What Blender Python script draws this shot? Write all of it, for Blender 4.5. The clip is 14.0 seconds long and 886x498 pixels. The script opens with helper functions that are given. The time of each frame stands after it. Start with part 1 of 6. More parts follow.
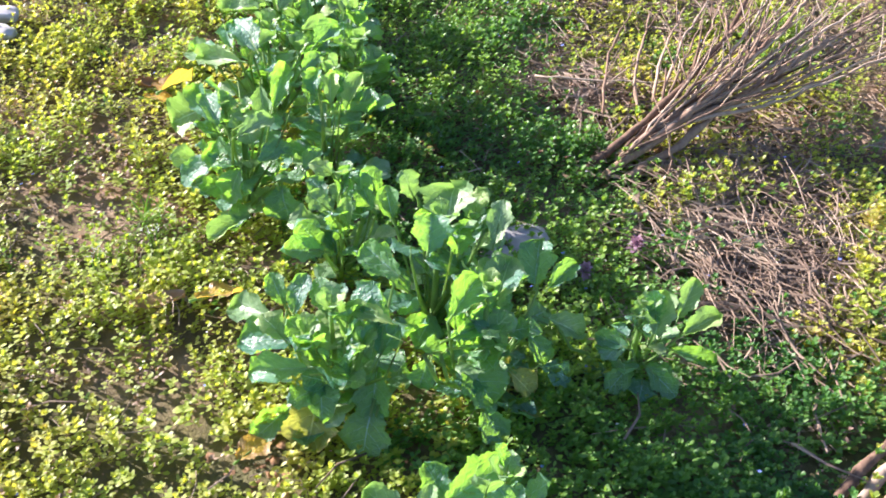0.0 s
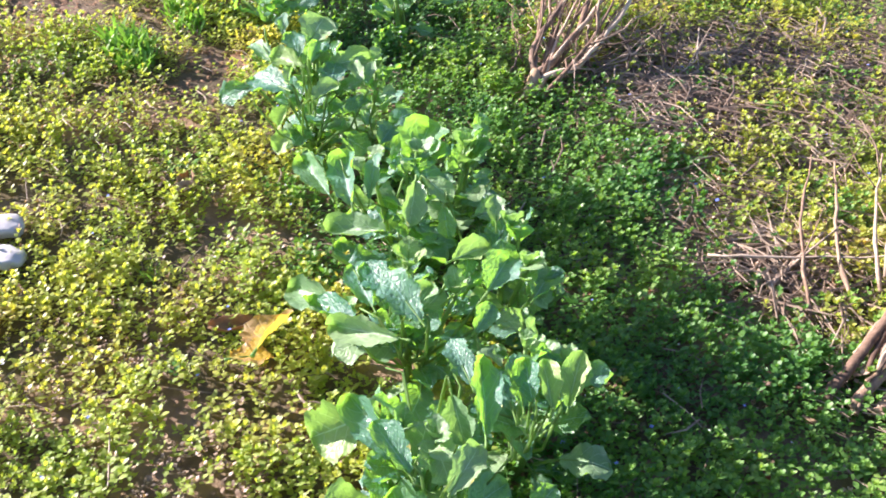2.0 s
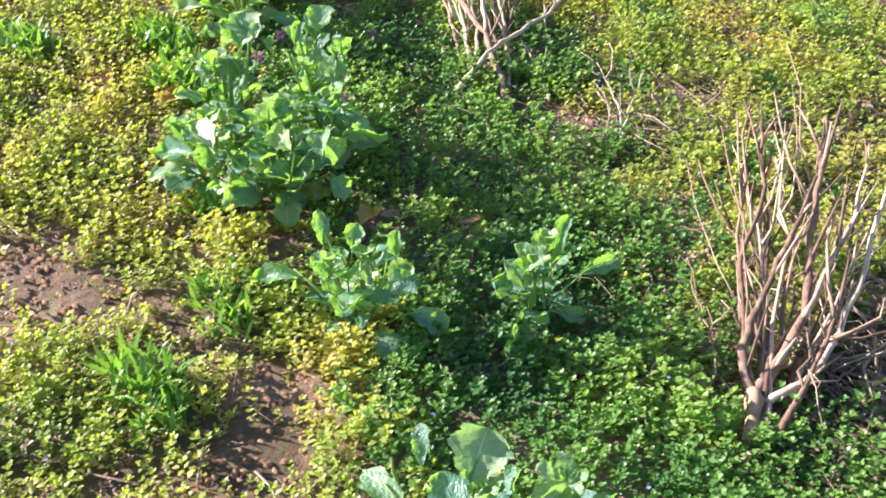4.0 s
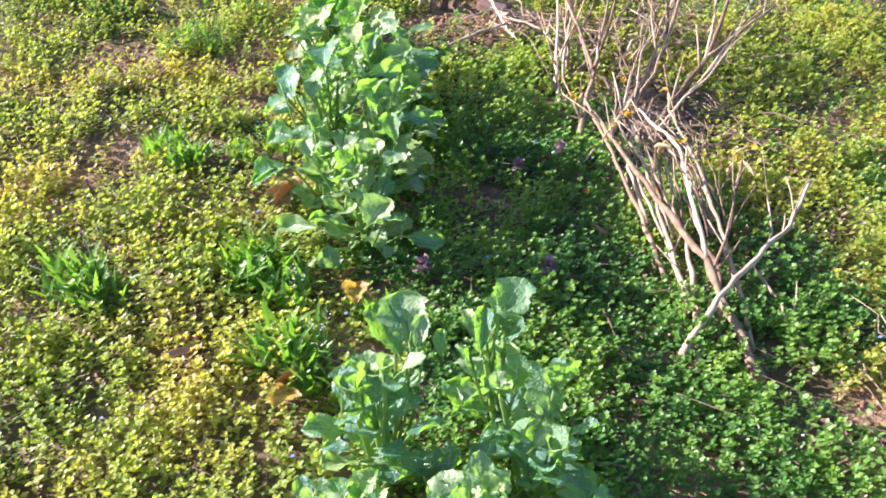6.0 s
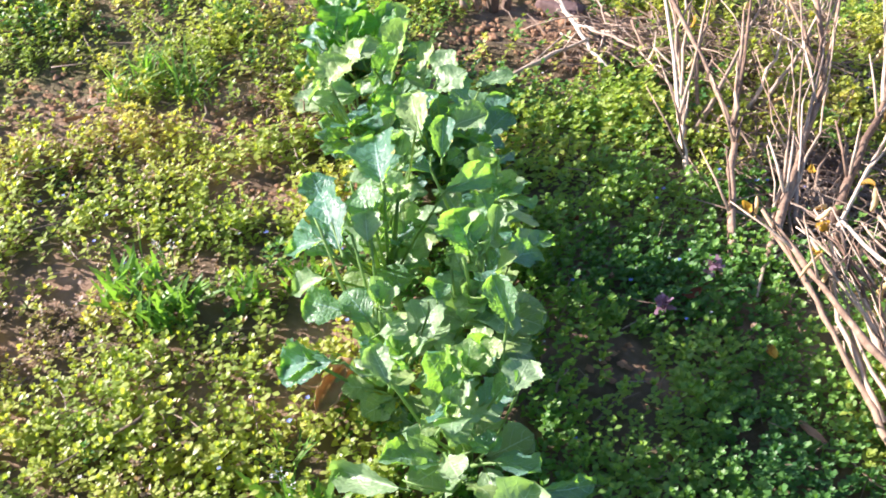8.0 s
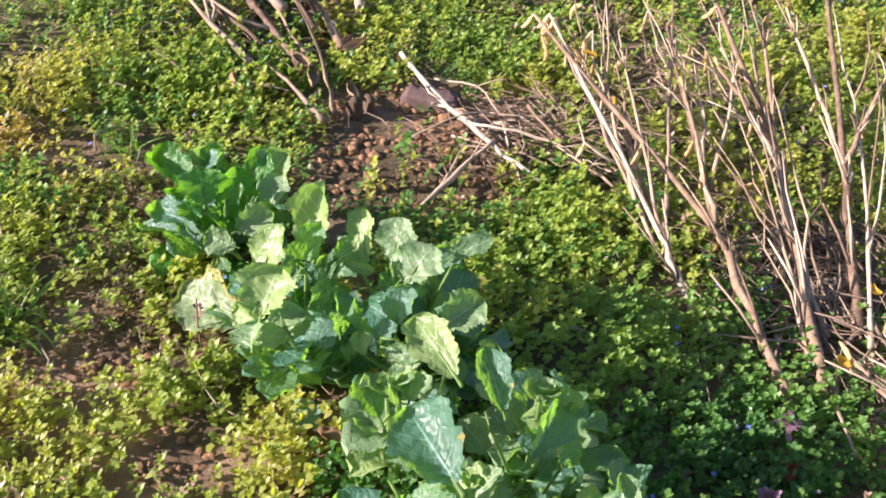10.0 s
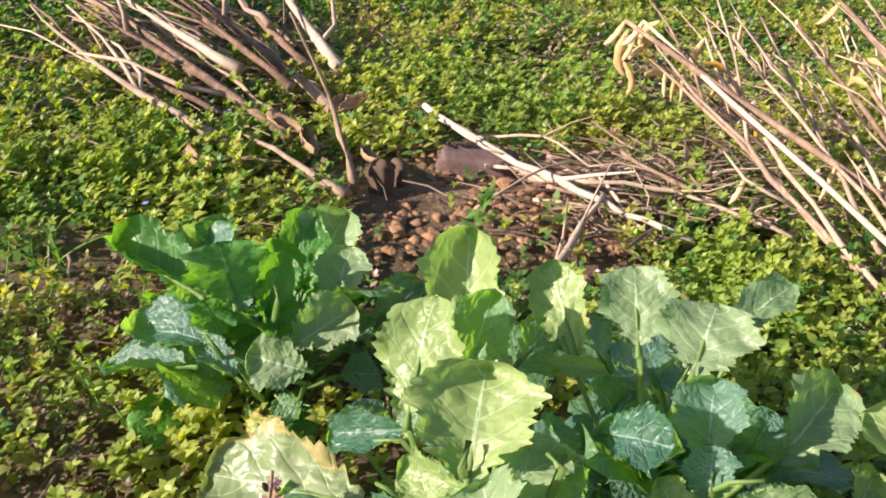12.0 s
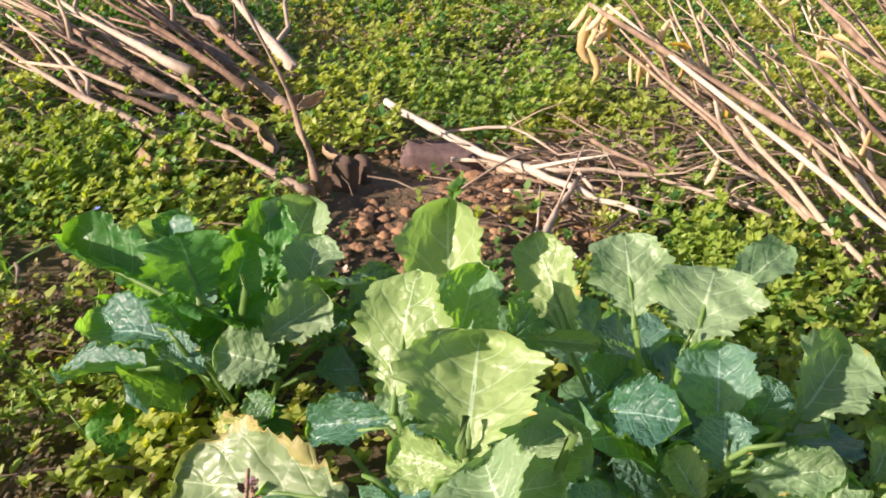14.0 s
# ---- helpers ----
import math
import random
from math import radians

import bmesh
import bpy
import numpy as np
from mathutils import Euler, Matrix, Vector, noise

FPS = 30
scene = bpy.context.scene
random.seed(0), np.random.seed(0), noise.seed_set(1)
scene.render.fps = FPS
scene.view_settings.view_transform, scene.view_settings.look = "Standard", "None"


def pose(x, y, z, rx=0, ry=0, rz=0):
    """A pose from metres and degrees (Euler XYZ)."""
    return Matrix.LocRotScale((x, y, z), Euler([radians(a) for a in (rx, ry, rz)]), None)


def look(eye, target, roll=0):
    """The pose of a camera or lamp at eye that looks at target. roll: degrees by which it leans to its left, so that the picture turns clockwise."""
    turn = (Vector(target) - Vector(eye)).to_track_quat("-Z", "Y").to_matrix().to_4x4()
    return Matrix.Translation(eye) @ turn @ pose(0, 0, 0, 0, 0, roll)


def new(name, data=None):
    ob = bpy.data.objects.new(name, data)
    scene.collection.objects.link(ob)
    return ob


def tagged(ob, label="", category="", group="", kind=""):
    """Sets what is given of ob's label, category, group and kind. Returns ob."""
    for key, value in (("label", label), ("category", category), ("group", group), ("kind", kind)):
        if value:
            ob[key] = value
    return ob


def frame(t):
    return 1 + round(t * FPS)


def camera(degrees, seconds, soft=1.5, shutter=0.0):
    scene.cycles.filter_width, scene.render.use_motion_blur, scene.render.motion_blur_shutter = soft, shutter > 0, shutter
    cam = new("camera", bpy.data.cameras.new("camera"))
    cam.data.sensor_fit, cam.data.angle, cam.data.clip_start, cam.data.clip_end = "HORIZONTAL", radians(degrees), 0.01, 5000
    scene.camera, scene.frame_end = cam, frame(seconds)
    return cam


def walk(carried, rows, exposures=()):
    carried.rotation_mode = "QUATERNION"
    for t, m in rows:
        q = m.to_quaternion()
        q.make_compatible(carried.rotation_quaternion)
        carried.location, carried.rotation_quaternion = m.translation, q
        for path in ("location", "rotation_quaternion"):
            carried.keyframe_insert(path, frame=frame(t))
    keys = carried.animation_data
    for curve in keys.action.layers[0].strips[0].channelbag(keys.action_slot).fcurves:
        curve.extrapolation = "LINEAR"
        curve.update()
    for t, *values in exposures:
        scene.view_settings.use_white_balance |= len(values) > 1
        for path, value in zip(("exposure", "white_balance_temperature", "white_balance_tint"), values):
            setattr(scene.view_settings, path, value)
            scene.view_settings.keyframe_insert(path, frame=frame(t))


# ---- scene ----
cam = camera(49.4, 14.0, 1.8)
PATH = [
    (0, (0.314, -0.105, 1.28), (0.315, 1.454, 0.027), 6.3),
    (0.5, (0.237, -0.04, 1.27), (0.315, 1.536, 0.041), 7.0),
    (1, (0.08, 0.212, 1.256), (0.193, 1.771, 0.009), 6.4),
    (1.5, (-0.027, 0.36, 1.29), (0.11, 1.915, 0.04), 5.8),
    (2, (-0.201, 0.659, 1.271), (-0.045, 2.22, 0.03), 5.2),
    (2.5, (-0.297, 0.931, 1.25), (-0.083, 2.442, -0.043), 4.9),
    (3, (-0.36, 1.294, 1.243), (-0.144, 2.812, -0.04), 4.4),
    (3.5, (-0.396, 1.528, 1.279), (-0.206, 3.083, 0.036), 4.1),
    (4, (-0.489, 1.796, 1.286), (-0.296, 3.375, 0.074), 3.4),
    (4.2, (-0.54, 1.907, 1.313), (-0.342, 3.511, 0.135), 3.0),
    (6.3, (-0.787, 2.993, 1.286), (-0.673, 4.605, 0.108), 1.3),
    (6.5, (-0.813, 3.122, 1.29), (-0.581, 4.705, 0.09), 3.3),
    (7, (-0.896, 3.247, 1.275), (-0.625, 4.778, 0.017), 3.7),
    (7.5, (-0.961, 3.506, 1.246), (-0.732, 5.023, -0.036), 2.6),
    (8, (-0.962, 3.76, 1.203), (-0.748, 5.223, -0.143), 2.4),
    (8.5, (-1.038, 3.947, 1.212), (-0.694, 5.372, -0.148), 4.5),
    (9, (-1.176, 4.115, 1.219), (-0.527, 5.462, -0.11), 8.4),
    (9.2, (-1.207, 4.163, 1.215), (-0.521, 5.496, -0.108), 8.4),
    (11.3, (-1.249, 4.933, 0.766), (-0.173, 6.041, -0.505), 7.2),
    (11.5, (-1.248, 4.974, 0.69), (-0.112, 6.127, -0.485), 7.2),
    (12, (-1.29, 4.998, 0.615), (-0.106, 6.266, -0.38), 5.3),
    (12.5, (-1.31, 5.026, 0.552), (-0.118, 6.296, -0.431), 5.1),
    (13, (-1.313, 5.067, 0.555), (-0.101, 6.32, -0.425), 4.6),
    (13.5, (-1.31, 5.065, 0.566), (-0.072, 6.31, -0.391), 3.8),
    (14, (-1.282, 5.025, 0.558), (-0.02, 6.255, -0.389), 4.0),
]
EXPOSURES = [(0, 1.77, 5800, 25), (4.2, 1.76, 5850, 26), (6.3, 1.74, 5850, 26), (8, 1.73, 5900, 26), (9.2, 1.43, 6000, 27), (11.3, 1.07, 6400, 26), (14, 0.93, 6600, 26)]
walk(cam, [(t, look(eye, aim, lean)) for t, eye, aim, lean in PATH], EXPOSURES)

# ---- world, sun, exposure ----
SUN_TURN, SUN_HEIGHT = 66.0, 21.5          # degrees: azimuth from +y towards -x, and elevation
world = bpy.data.worlds.new("sky")
scene.world = world
world.use_nodes = True
wn = world.node_tree
sky = wn.nodes.new("ShaderNodeTexSky")
sky.sky_type = "NISHITA"
sky.sun_disc = False
sky.sun_elevation = radians(SUN_HEIGHT)
sky.sun_rotation = radians(-SUN_TURN)
wn.links.new(sky.outputs[0], wn.nodes["Background"].inputs[0])
wn.nodes["Background"].inputs[1].default_value = 0.074
sun = new("sun", bpy.data.lights.new("sun", "SUN"))
sun.data.energy = 5.0
sun.data.angle = radians(0.6)
sun.data.color = (1.0, 0.88, 0.72)
to_sun = Vector((-math.sin(radians(SUN_TURN)) * math.cos(radians(SUN_HEIGHT)),
                 math.cos(radians(SUN_TURN)) * math.cos(radians(SUN_HEIGHT)), math.sin(radians(SUN_HEIGHT))))
sun.rotation_euler = to_sun.to_track_quat("Z", "Y").to_euler()


# ---- materials ----
class Mat:
    """A small builder of node materials."""

    def __init__(self, name):
        self.m = bpy.data.materials.new(name)
        self.m.use_nodes = True
        self.t = self.m.node_tree
        self.b = self.t.nodes["Principled BSDF"]
        self.out = self.t.nodes["Material Output"]

    def node(self, kind, **values):
        n = self.t.nodes.new(kind)
        for key, value in values.items():
            n.inputs[key.replace("_", " ")].default_value = value
        return n

    def link(self, a, b):
        self.t.links.new(a, b)

    def coords(self):
        return self.t.nodes.new("ShaderNodeNewGeometry").outputs["Position"]

    def local(self):
        return self.t.nodes.new("ShaderNodeTexCoord").outputs["Object"]

    def noise(self, where, scale, detail=4.0, rough=0.55):
        n = self.node("ShaderNodeTexNoise", Scale=scale, Detail=detail, Roughness=rough)
        self.link(where, n.inputs["Vector"])
        return n.outputs["Fac"]

    def ramp(self, fac, stops):
        n = self.t.nodes.new("ShaderNodeValToRGB")
        els = n.color_ramp.elements
        while len(els) < len(stops):
            els.new(0.5)
        for el, (at, col) in zip(els, stops):
            el.position, el.color = at, (*col, 1)
        self.link(fac, n.inputs[0])
        return n.outputs[0]

    def mix(self, fac, a, b, blend="MIX"):
        n = self.t.nodes.new("ShaderNodeMix")
        n.data_type, n.blend_type = "RGBA", blend
        for socket, value in ((n.inputs[0], fac), (n.inputs[6], a), (n.inputs[7], b)):
            if isinstance(value, tuple):
                socket.default_value = (*value, 1)
            elif isinstance(value, float):
                socket.default_value = value
            else:
                self.link(value, socket)
        return n.outputs[2]

    def math(self, op, a, b=0.0, clamp=False):
        n = self.t.nodes.new("ShaderNodeMath")
        n.operation, n.use_clamp = op, clamp
        for socket, value in ((n.inputs[0], a), (n.inputs[1], b)):
            if isinstance(value, (int, float)):
                socket.default_value = value
            else:
                self.link(value, socket)
        return n.outputs[0]

    def bump(self, height, strength, distance):
        n = self.node("ShaderNodeBump", Strength=strength, Distance=distance)
        self.link(height, n.inputs["Height"])
        self.link(n.outputs[0], self.b.inputs["Normal"])
        return n.outputs[0]

    def thin(self, colour, share, normal=None):
        """Lets light through a leaf."""
        tr = self.t.nodes.new("ShaderNodeBsdfTranslucent")
        mx = self.t.nodes.new("ShaderNodeMixShader")
        mx.inputs[0].default_value = share
        if isinstance(colour, tuple):
            tr.inputs[0].default_value = (*colour, 1)
        else:
            self.link(colour, tr.inputs[0])
        if normal is not None:
            self.link(normal, tr.inputs["Normal"])
        self.link(self.b.outputs[0], mx.inputs[1])
        self.link(tr.outputs[0], mx.inputs[2])
        self.link(mx.outputs[0], self.out.inputs[0])


def soil_material():
    k = Mat("soil")
    p = k.coords()
    base = k.ramp(k.noise(p, 9.0, 8.0, 0.65), [(0.3, (0.14, 0.088, 0.058)), (0.5, (0.33, 0.218, 0.148)), (0.72, (0.50, 0.36, 0.26))])
    # Dark olive patches put the shade between the weeds into the soil's colour
    gap_shade = k.ramp(k.noise(p, 3.0, 5.0), [(0.36, (0, 0, 0)), (0.52, (1, 1, 1))])
    near = k.mix(k.math("MULTIPLY", gap_shade, 0.7), base, (0.045, 0.052, 0.022))
    away = k.t.nodes.new("ShaderNodeVectorMath")
    away.operation = "DISTANCE"
    away.inputs[1].default_value = (-0.2, 3.7, 0.0)
    k.link(p, away.inputs[0])
    sward = k.ramp(k.math("ADD", k.math("MULTIPLY", away.outputs["Value"], 0.1), k.math("MULTIPLY", k.noise(p, 2.0, 5.0), 0.25)), [(0.34, (0, 0, 0)), (0.52, (1, 1, 1))])
    turf = k.ramp(k.noise(p, 14.0, 7.0, 0.7), [(0.3, (0.035, 0.065, 0.02)), (0.5, (0.10, 0.135, 0.038)), (0.72, (0.19, 0.18, 0.075))])
    far = k.mix(sward, near, turf)
    k.link(far, k.b.inputs["Base Color"])
    k.b.inputs["Roughness"].default_value = 0.95
    k.b.inputs["Specular IOR Level"].default_value = 0.2
    k.bump(k.noise(p, 70.0, 8.0, 0.7), 0.9, 0.01)
    return k.m


def clod_material():
    k = Mat("clod")
    p = k.coords()
    base = k.ramp(k.noise(p, 40.0, 6.0, 0.65), [(0.3, (0.20, 0.11, 0.058)), (0.7, (0.45, 0.27, 0.145))])
    k.link(base, k.b.inputs["Base Color"])
    k.b.inputs["Roughness"].default_value = 0.95
    k.bump(k.noise(p, 160.0, 6.0, 0.7), 0.8, 0.004)
    return k.m


def cover_material(name, greens, through_gain=2.4, share=0.5, patch=2.2):
    """Small weed leaves: tint by leaf and by patch."""
    k = Mat(name)
    p = k.coords()
    isl = k.t.nodes.new("ShaderNodeNewGeometry").outputs["Random Per Island"]
    n = k.noise(p, patch, 4.0, 0.6)
    fac = k.math("ADD", k.math("MULTIPLY", isl, 0.22), k.math("MULTIPLY", n, 1.7))
    fac = k.math("SUBTRACT", fac, 0.47)
    col = k.ramp(fac, greens)
    k.link(col, k.b.inputs["Base Color"])
    k.b.inputs["Roughness"].default_value = 0.46
    k.b.inputs["Specular IOR Level"].default_value = 0.42
    lit = k.mix(1.0, col, (through_gain, through_gain * 0.92, through_gain * 0.3), "MULTIPLY")
    k.thin(lit, share)
    return k.m


def brassica_material(name, dark, light, glow, wear=0.0, share=0.38, edge=(0.42, 0.30, 0.05), relief=0.5):
    """A crinkled glaucous leaf with pale veins, read from the leaf's own UV."""
    k = Mat(name)
    uv = k.t.nodes.new("ShaderNodeUVMap")
    uv.uv_map = "leaf"
    sep = k.t.nodes.new("ShaderNodeSeparateXYZ")
    k.link(uv.outputs[0], sep.inputs[0])
    u, v = sep.outputs[0], sep.outputs[1]
    av = k.math("ABSOLUTE", k.math("SUBTRACT", k.math("MULTIPLY", v, 2.0), 1.0))
    wob = k.math("MULTIPLY", k.math("SUBTRACT", k.noise(k.local(), 28.0, 2.0), 0.5), 0.06)
    rnd0 = k.t.nodes.new("ShaderNodeObjectInfo").outputs["Random"]
    rib = k.math("LESS_THAN", av, k.math("SUBTRACT", 0.05, k.math("MULTIPLY", u, 0.04)))
    # side veins leave the rib alternately, bend towards the tip and thin out
    half = k.math("MULTIPLY", k.math("GREATER_THAN", v, 0.5), 0.45)
    slant = k.math("SUBTRACT", k.math("MULTIPLY", k.math("POWER", u, 0.85), 4.6), k.math("MULTIPLY", k.math("POWER", av, 1.35), 1.7))
    slant = k.math("ADD", k.math("ADD", slant, half), k.math("ADD", k.math("MULTIPLY", wob, 9.0), rnd0))
    fr = k.math("ABSOLUTE", k.math("SUBTRACT", k.math("FRACT", slant), 0.5))
    side = k.math("LESS_THAN", fr, k.math("SUBTRACT", 0.034, k.math("MULTIPLY", av, 0.026)))
    ridge = k.math("SUBTRACT", 1.0, k.math("MULTIPLY", fr, 9.0), True)
    warp = k.t.nodes.new("ShaderNodeVectorMath")
    warp.operation = "MULTIPLY_ADD"
    warp.inputs[1].default_value = (0.012, 0.012, 0.012)
    tex = k.node("ShaderNodeTexNoise", Scale=45.0, Detail=2.0)
    k.link(k.local(), tex.inputs["Vector"])
    k.link(tex.outputs["Color"], warp.inputs[0])
    k.link(k.local(), warp.inputs[2])
    vor = k.t.nodes.new("ShaderNodeTexVoronoi")
    vor.feature = "DISTANCE_TO_EDGE"
    vor.inputs["Scale"].default_value = 85.0
    k.link(warp.outputs[0], vor.inputs["Vector"])
    net = k.math("MULTIPLY", k.math("LESS_THAN", vor.outputs["Distance"], 0.045), 0.06)
    vein = k.math("MAXIMUM", k.math("MAXIMUM", k.math("MULTIPLY", rib, 0.85), k.math("MULTIPLY", side, 0.55)), net)
    rnd = k.t.nodes.new("ShaderNodeObjectInfo").outputs["Random"]
    tone = k.math("ADD", k.math("MULTIPLY", rnd, 0.6), k.math("MULTIPLY", k.noise(k.local(), 22.0, 4.0), 0.45))
    col = k.ramp(tone, [(0.2, dark), (0.85, light)])
    young = k.math("MULTIPLY", k.math("GREATER_THAN", k.math("FRACT", k.math("MULTIPLY", rnd, 7.3)), 0.68), 0.5)
    col = k.mix(young, col, (light[0] * 1.05, light[1] * 1.02, light[2] * 0.42))
    old = k.math("MULTIPLY", k.math("GREATER_THAN", k.math("ADD", k.math("MULTIPLY", av, 0.5), k.noise(k.local(), 30.0, 5.0)), 1.12 - wear), 0.8)
    col = k.mix(old, col, edge)
    pale = tuple(min(1.0, c * 1.6 + 0.14) for c in light)
    col = k.mix(k.math("MULTIPLY", vein, 0.9), col, pale)
    k.link(col, k.b.inputs["Base Color"])
    k.link(k.ramp(k.noise(k.local(), 26.0, 3.0), [(0.35, (0.33, 0.33, 0.33)), (0.65, (0.50, 0.50, 0.50))]), k.b.inputs["Roughness"])
    k.b.inputs["Specular IOR Level"].default_value = 0.5
    puff = k.math("MINIMUM", k.math("MULTIPLY", vor.outputs["Distance"], 1.5), 0.55)
    lump = k.math("SUBTRACT", k.math("ADD", puff, k.math("MULTIPLY", k.noise(k.local(), 50.0, 2.0), 1.1)), k.math("ADD", k.math("MULTIPLY", ridge, 0.25), k.math("MULTIPLY", rib, 0.4)))
    nrm = k.bump(lump, relief, 0.0035)
    k.thin(k.mix(k.math("MULTIPLY", vein, 0.4), glow, pale), share, nrm)
    return k.m


def plain_material(name, stops, scale=60.0, rough=0.7, stretch=(1, 1, 1), bump=0.3, depth=0.002, thin=None, random=0.25):
    """Grain at two scales, tinted piece by piece."""
    k = Mat(name)
    mp = k.t.nodes.new("ShaderNodeMapping")
    mp.inputs["Scale"].default_value = stretch
    k.link(k.local(), mp.inputs["Vector"])
    n1 = k.noise(mp.outputs[0], scale, 6.0, 0.62)
    n2 = k.noise(k.local(), scale * 0.15, 3.0)
    rnd = k.t.nodes.new("ShaderNodeObjectInfo").outputs["Random"]
    f = k.math("ADD", k.math("MULTIPLY", n1, 0.65), k.math("MULTIPLY", n2, 0.35))
    f = k.math("ADD", f, k.math("MULTIPLY", k.math("SUBTRACT", rnd, 0.5), random))
    col = k.ramp(f, stops)
    k.link(col, k.b.inputs["Base Color"])
    k.b.inputs["Roughness"].default_value = rough
    k.b.inputs["Specular IOR Level"].default_value = 0.3
    k.bump(n1, bump, depth)
    if thin:
        k.thin(thin, 0.35)
    return k.m


SOIL = soil_material()
CLOD = clod_material()
CHICKWEED = cover_material("yellowed_chickweed", [(0.04, (0.115, 0.205, 0.045)), (0.28, (0.220, 0.315, 0.062)), (0.54, (0.315, 0.378, 0.080)),
                                                  (0.77, (0.390, 0.388, 0.105)), (0.89, (0.39, 0.30, 0.17)), (1.0, (0.29, 0.20, 0.14))], 2.4, 0.44, 3.2)
# fresh green weed, deepened further so the row's shadow is in its colour
LUSH_SHADED = cover_material("lush_shaded_chickweed", [(0.10, (0.035, 0.120, 0.040)), (0.34, (0.072, 0.195, 0.045)), (0.58, (0.145, 0.285, 0.060)),
                                         (0.86, (0.270, 0.390, 0.080)), (0.99, (0.36, 0.35, 0.12))], 2.3, 0.40, 2.6)
BRIGHT = cover_material("bright_chickweed", [(0.1, (0.12, 0.24, 0.045)), (0.45, (0.26, 0.37, 0.065)), (0.9, (0.45, 0.48, 0.11))], 2.3, 0.42, 3.0)
HENBIT = cover_material("purple_weed", [(0.2, (0.12, 0.13, 0.065)), (0.45, (0.20, 0.145, 0.095)), (0.7, (0.27, 0.15, 0.12)), (0.95, (0.24, 0.11, 0.11))], 2.0, 0.4)
WITHERED = cover_material("withered_weed", [(0.2, (0.20, 0.135, 0.10)), (0.5, (0.36, 0.265, 0.195)), (0.85, (0.52, 0.43, 0.33))], 1.5, 0.3)
DRYBIT = cover_material("dry_litter", [(0.2, (0.10, 0.07, 0.05)), (0.5, (0.26, 0.19, 0.13)), (0.9, (0.48, 0.38, 0.27))], 1.2, 0.1, 8.0)
LEAF_MID = brassica_material("mustard_leaf", (0.040, 0.130, 0.110), (0.140, 0.270, 0.205), (0.40, 0.84, 0.05), 0.0, 0.38)
# pale and dark copies of one leaf put sunlight and shade into its colour
LEAF_SUNLIT = brassica_material("mustard_leaf_sunlit", (0.140, 0.250, 0.125), (0.260, 0.370, 0.195), (0.42, 0.78, 0.11), 0.0, 0.30, relief=0.32)
LEAF_SHADED = brassica_material("mustard_leaf_shaded", (0.030, 0.145, 0.026), (0.085, 0.27, 0.050), (0.24, 0.62, 0.02), 0.0, 0.38, relief=0.3)
LEAF_OLD = brassica_material("mustard_leaf_yellowed", (0.20, 0.27, 0.07), (0.36, 0.39, 0.11), (0.55, 0.58, 0.07), 0.16, 0.35, (0.42, 0.32, 0.12))
LEAF_SHED = brassica_material("mustard_leaf_shed", (0.40, 0.27, 0.04), (0.60, 0.45, 0.09), (0.80, 0.52, 0.05), 0.36, 0.4, (0.30, 0.20, 0.11))
LEAF_SPOT = brassica_material("mustard_leaf_speckled", (0.15, 0.24, 0.10), (0.24, 0.33, 0.16), (0.30, 0.42, 0.08), 0.12, 0.3, (0.42, 0.36, 0.13))
STEM_GREEN = plain_material("mustard_stem", [(0.3, (0.12, 0.24, 0.06)), (0.7, (0.24, 0.38, 0.13))], 50, 0.45, thin=(0.4, 0.6, 0.1))
STALK = plain_material("dry_stalk", [(0.22, (0.11, 0.072, 0.05)), (0.42, (0.28, 0.195, 0.132)), (0.60, (0.44, 0.335, 0.235)), (0.80, (0.58, 0.49, 0.37))], 70, 0.8, (1, 1, 0.12), 0.8, 0.003, random=0.5)
STALK_BROWN = plain_material("brown_stalk", [(0.22, (0.075, 0.046, 0.032)), (0.45, (0.20, 0.130, 0.086)), (0.65, (0.33, 0.235, 0.160)), (0.85, (0.46, 0.36, 0.25))], 60, 0.85, (1, 1, 0.15), 0.9, 0.004, random=0.4)
STALK_PALE = plain_material("bleached_stalk", [(0.25, (0.22, 0.165, 0.12)), (0.5, (0.40, 0.31, 0.23)), (0.8, (0.58, 0.49, 0.38))], 70, 0.75, (1, 1, 0.12), 0.5, 0.002, random=0.3)
BLEACHED = plain_material("bleached_bark", [(0.25, (0.32, 0.26, 0.19)), (0.5, (0.50, 0.43, 0.34)), (0.8, (0.62, 0.56, 0.46))], 70, 0.75, (1, 1, 0.12), 0.5, 0.002, random=0.2)
CUT = plain_material("cut_wood", [(0.3, (0.29, 0.20, 0.115)), (0.7, (0.44, 0.325, 0.20))], 90, 0.8)
POD = plain_material("dry_pod", [(0.25, (0.52, 0.34, 0.11)), (0.5, (0.74, 0.58, 0.29)), (0.8, (0.82, 0.76, 0.60))], 45, 0.6, bump=0.4, thin=(0.6, 0.4, 0.1))
DEAD = plain_material("dead_leaf", [(0.25, (0.20, 0.12, 0.06)), (0.5, (0.40, 0.28, 0.16)), (0.8, (0.58, 0.46, 0.31))], 40, 0.75, thin=(0.5, 0.3, 0.1))
YELLOW = plain_material("yellow_leaf", [(0.32, (0.22, 0.12, 0.05)), (0.45, (0.50, 0.30, 0.03)), (0.58, (0.60, 0.46, 0.06)), (0.75, (0.30, 0.34, 0.08))], 40, 0.6, thin=(0.8, 0.5, 0.05))
RED = plain_material("red_leaf", [(0.25, (0.12, 0.04, 0.02)), (0.5, (0.27, 0.09, 0.04)), (0.8, (0.40, 0.20, 0.09))], 40, 0.7, thin=(0.35, 0.12, 0.04))
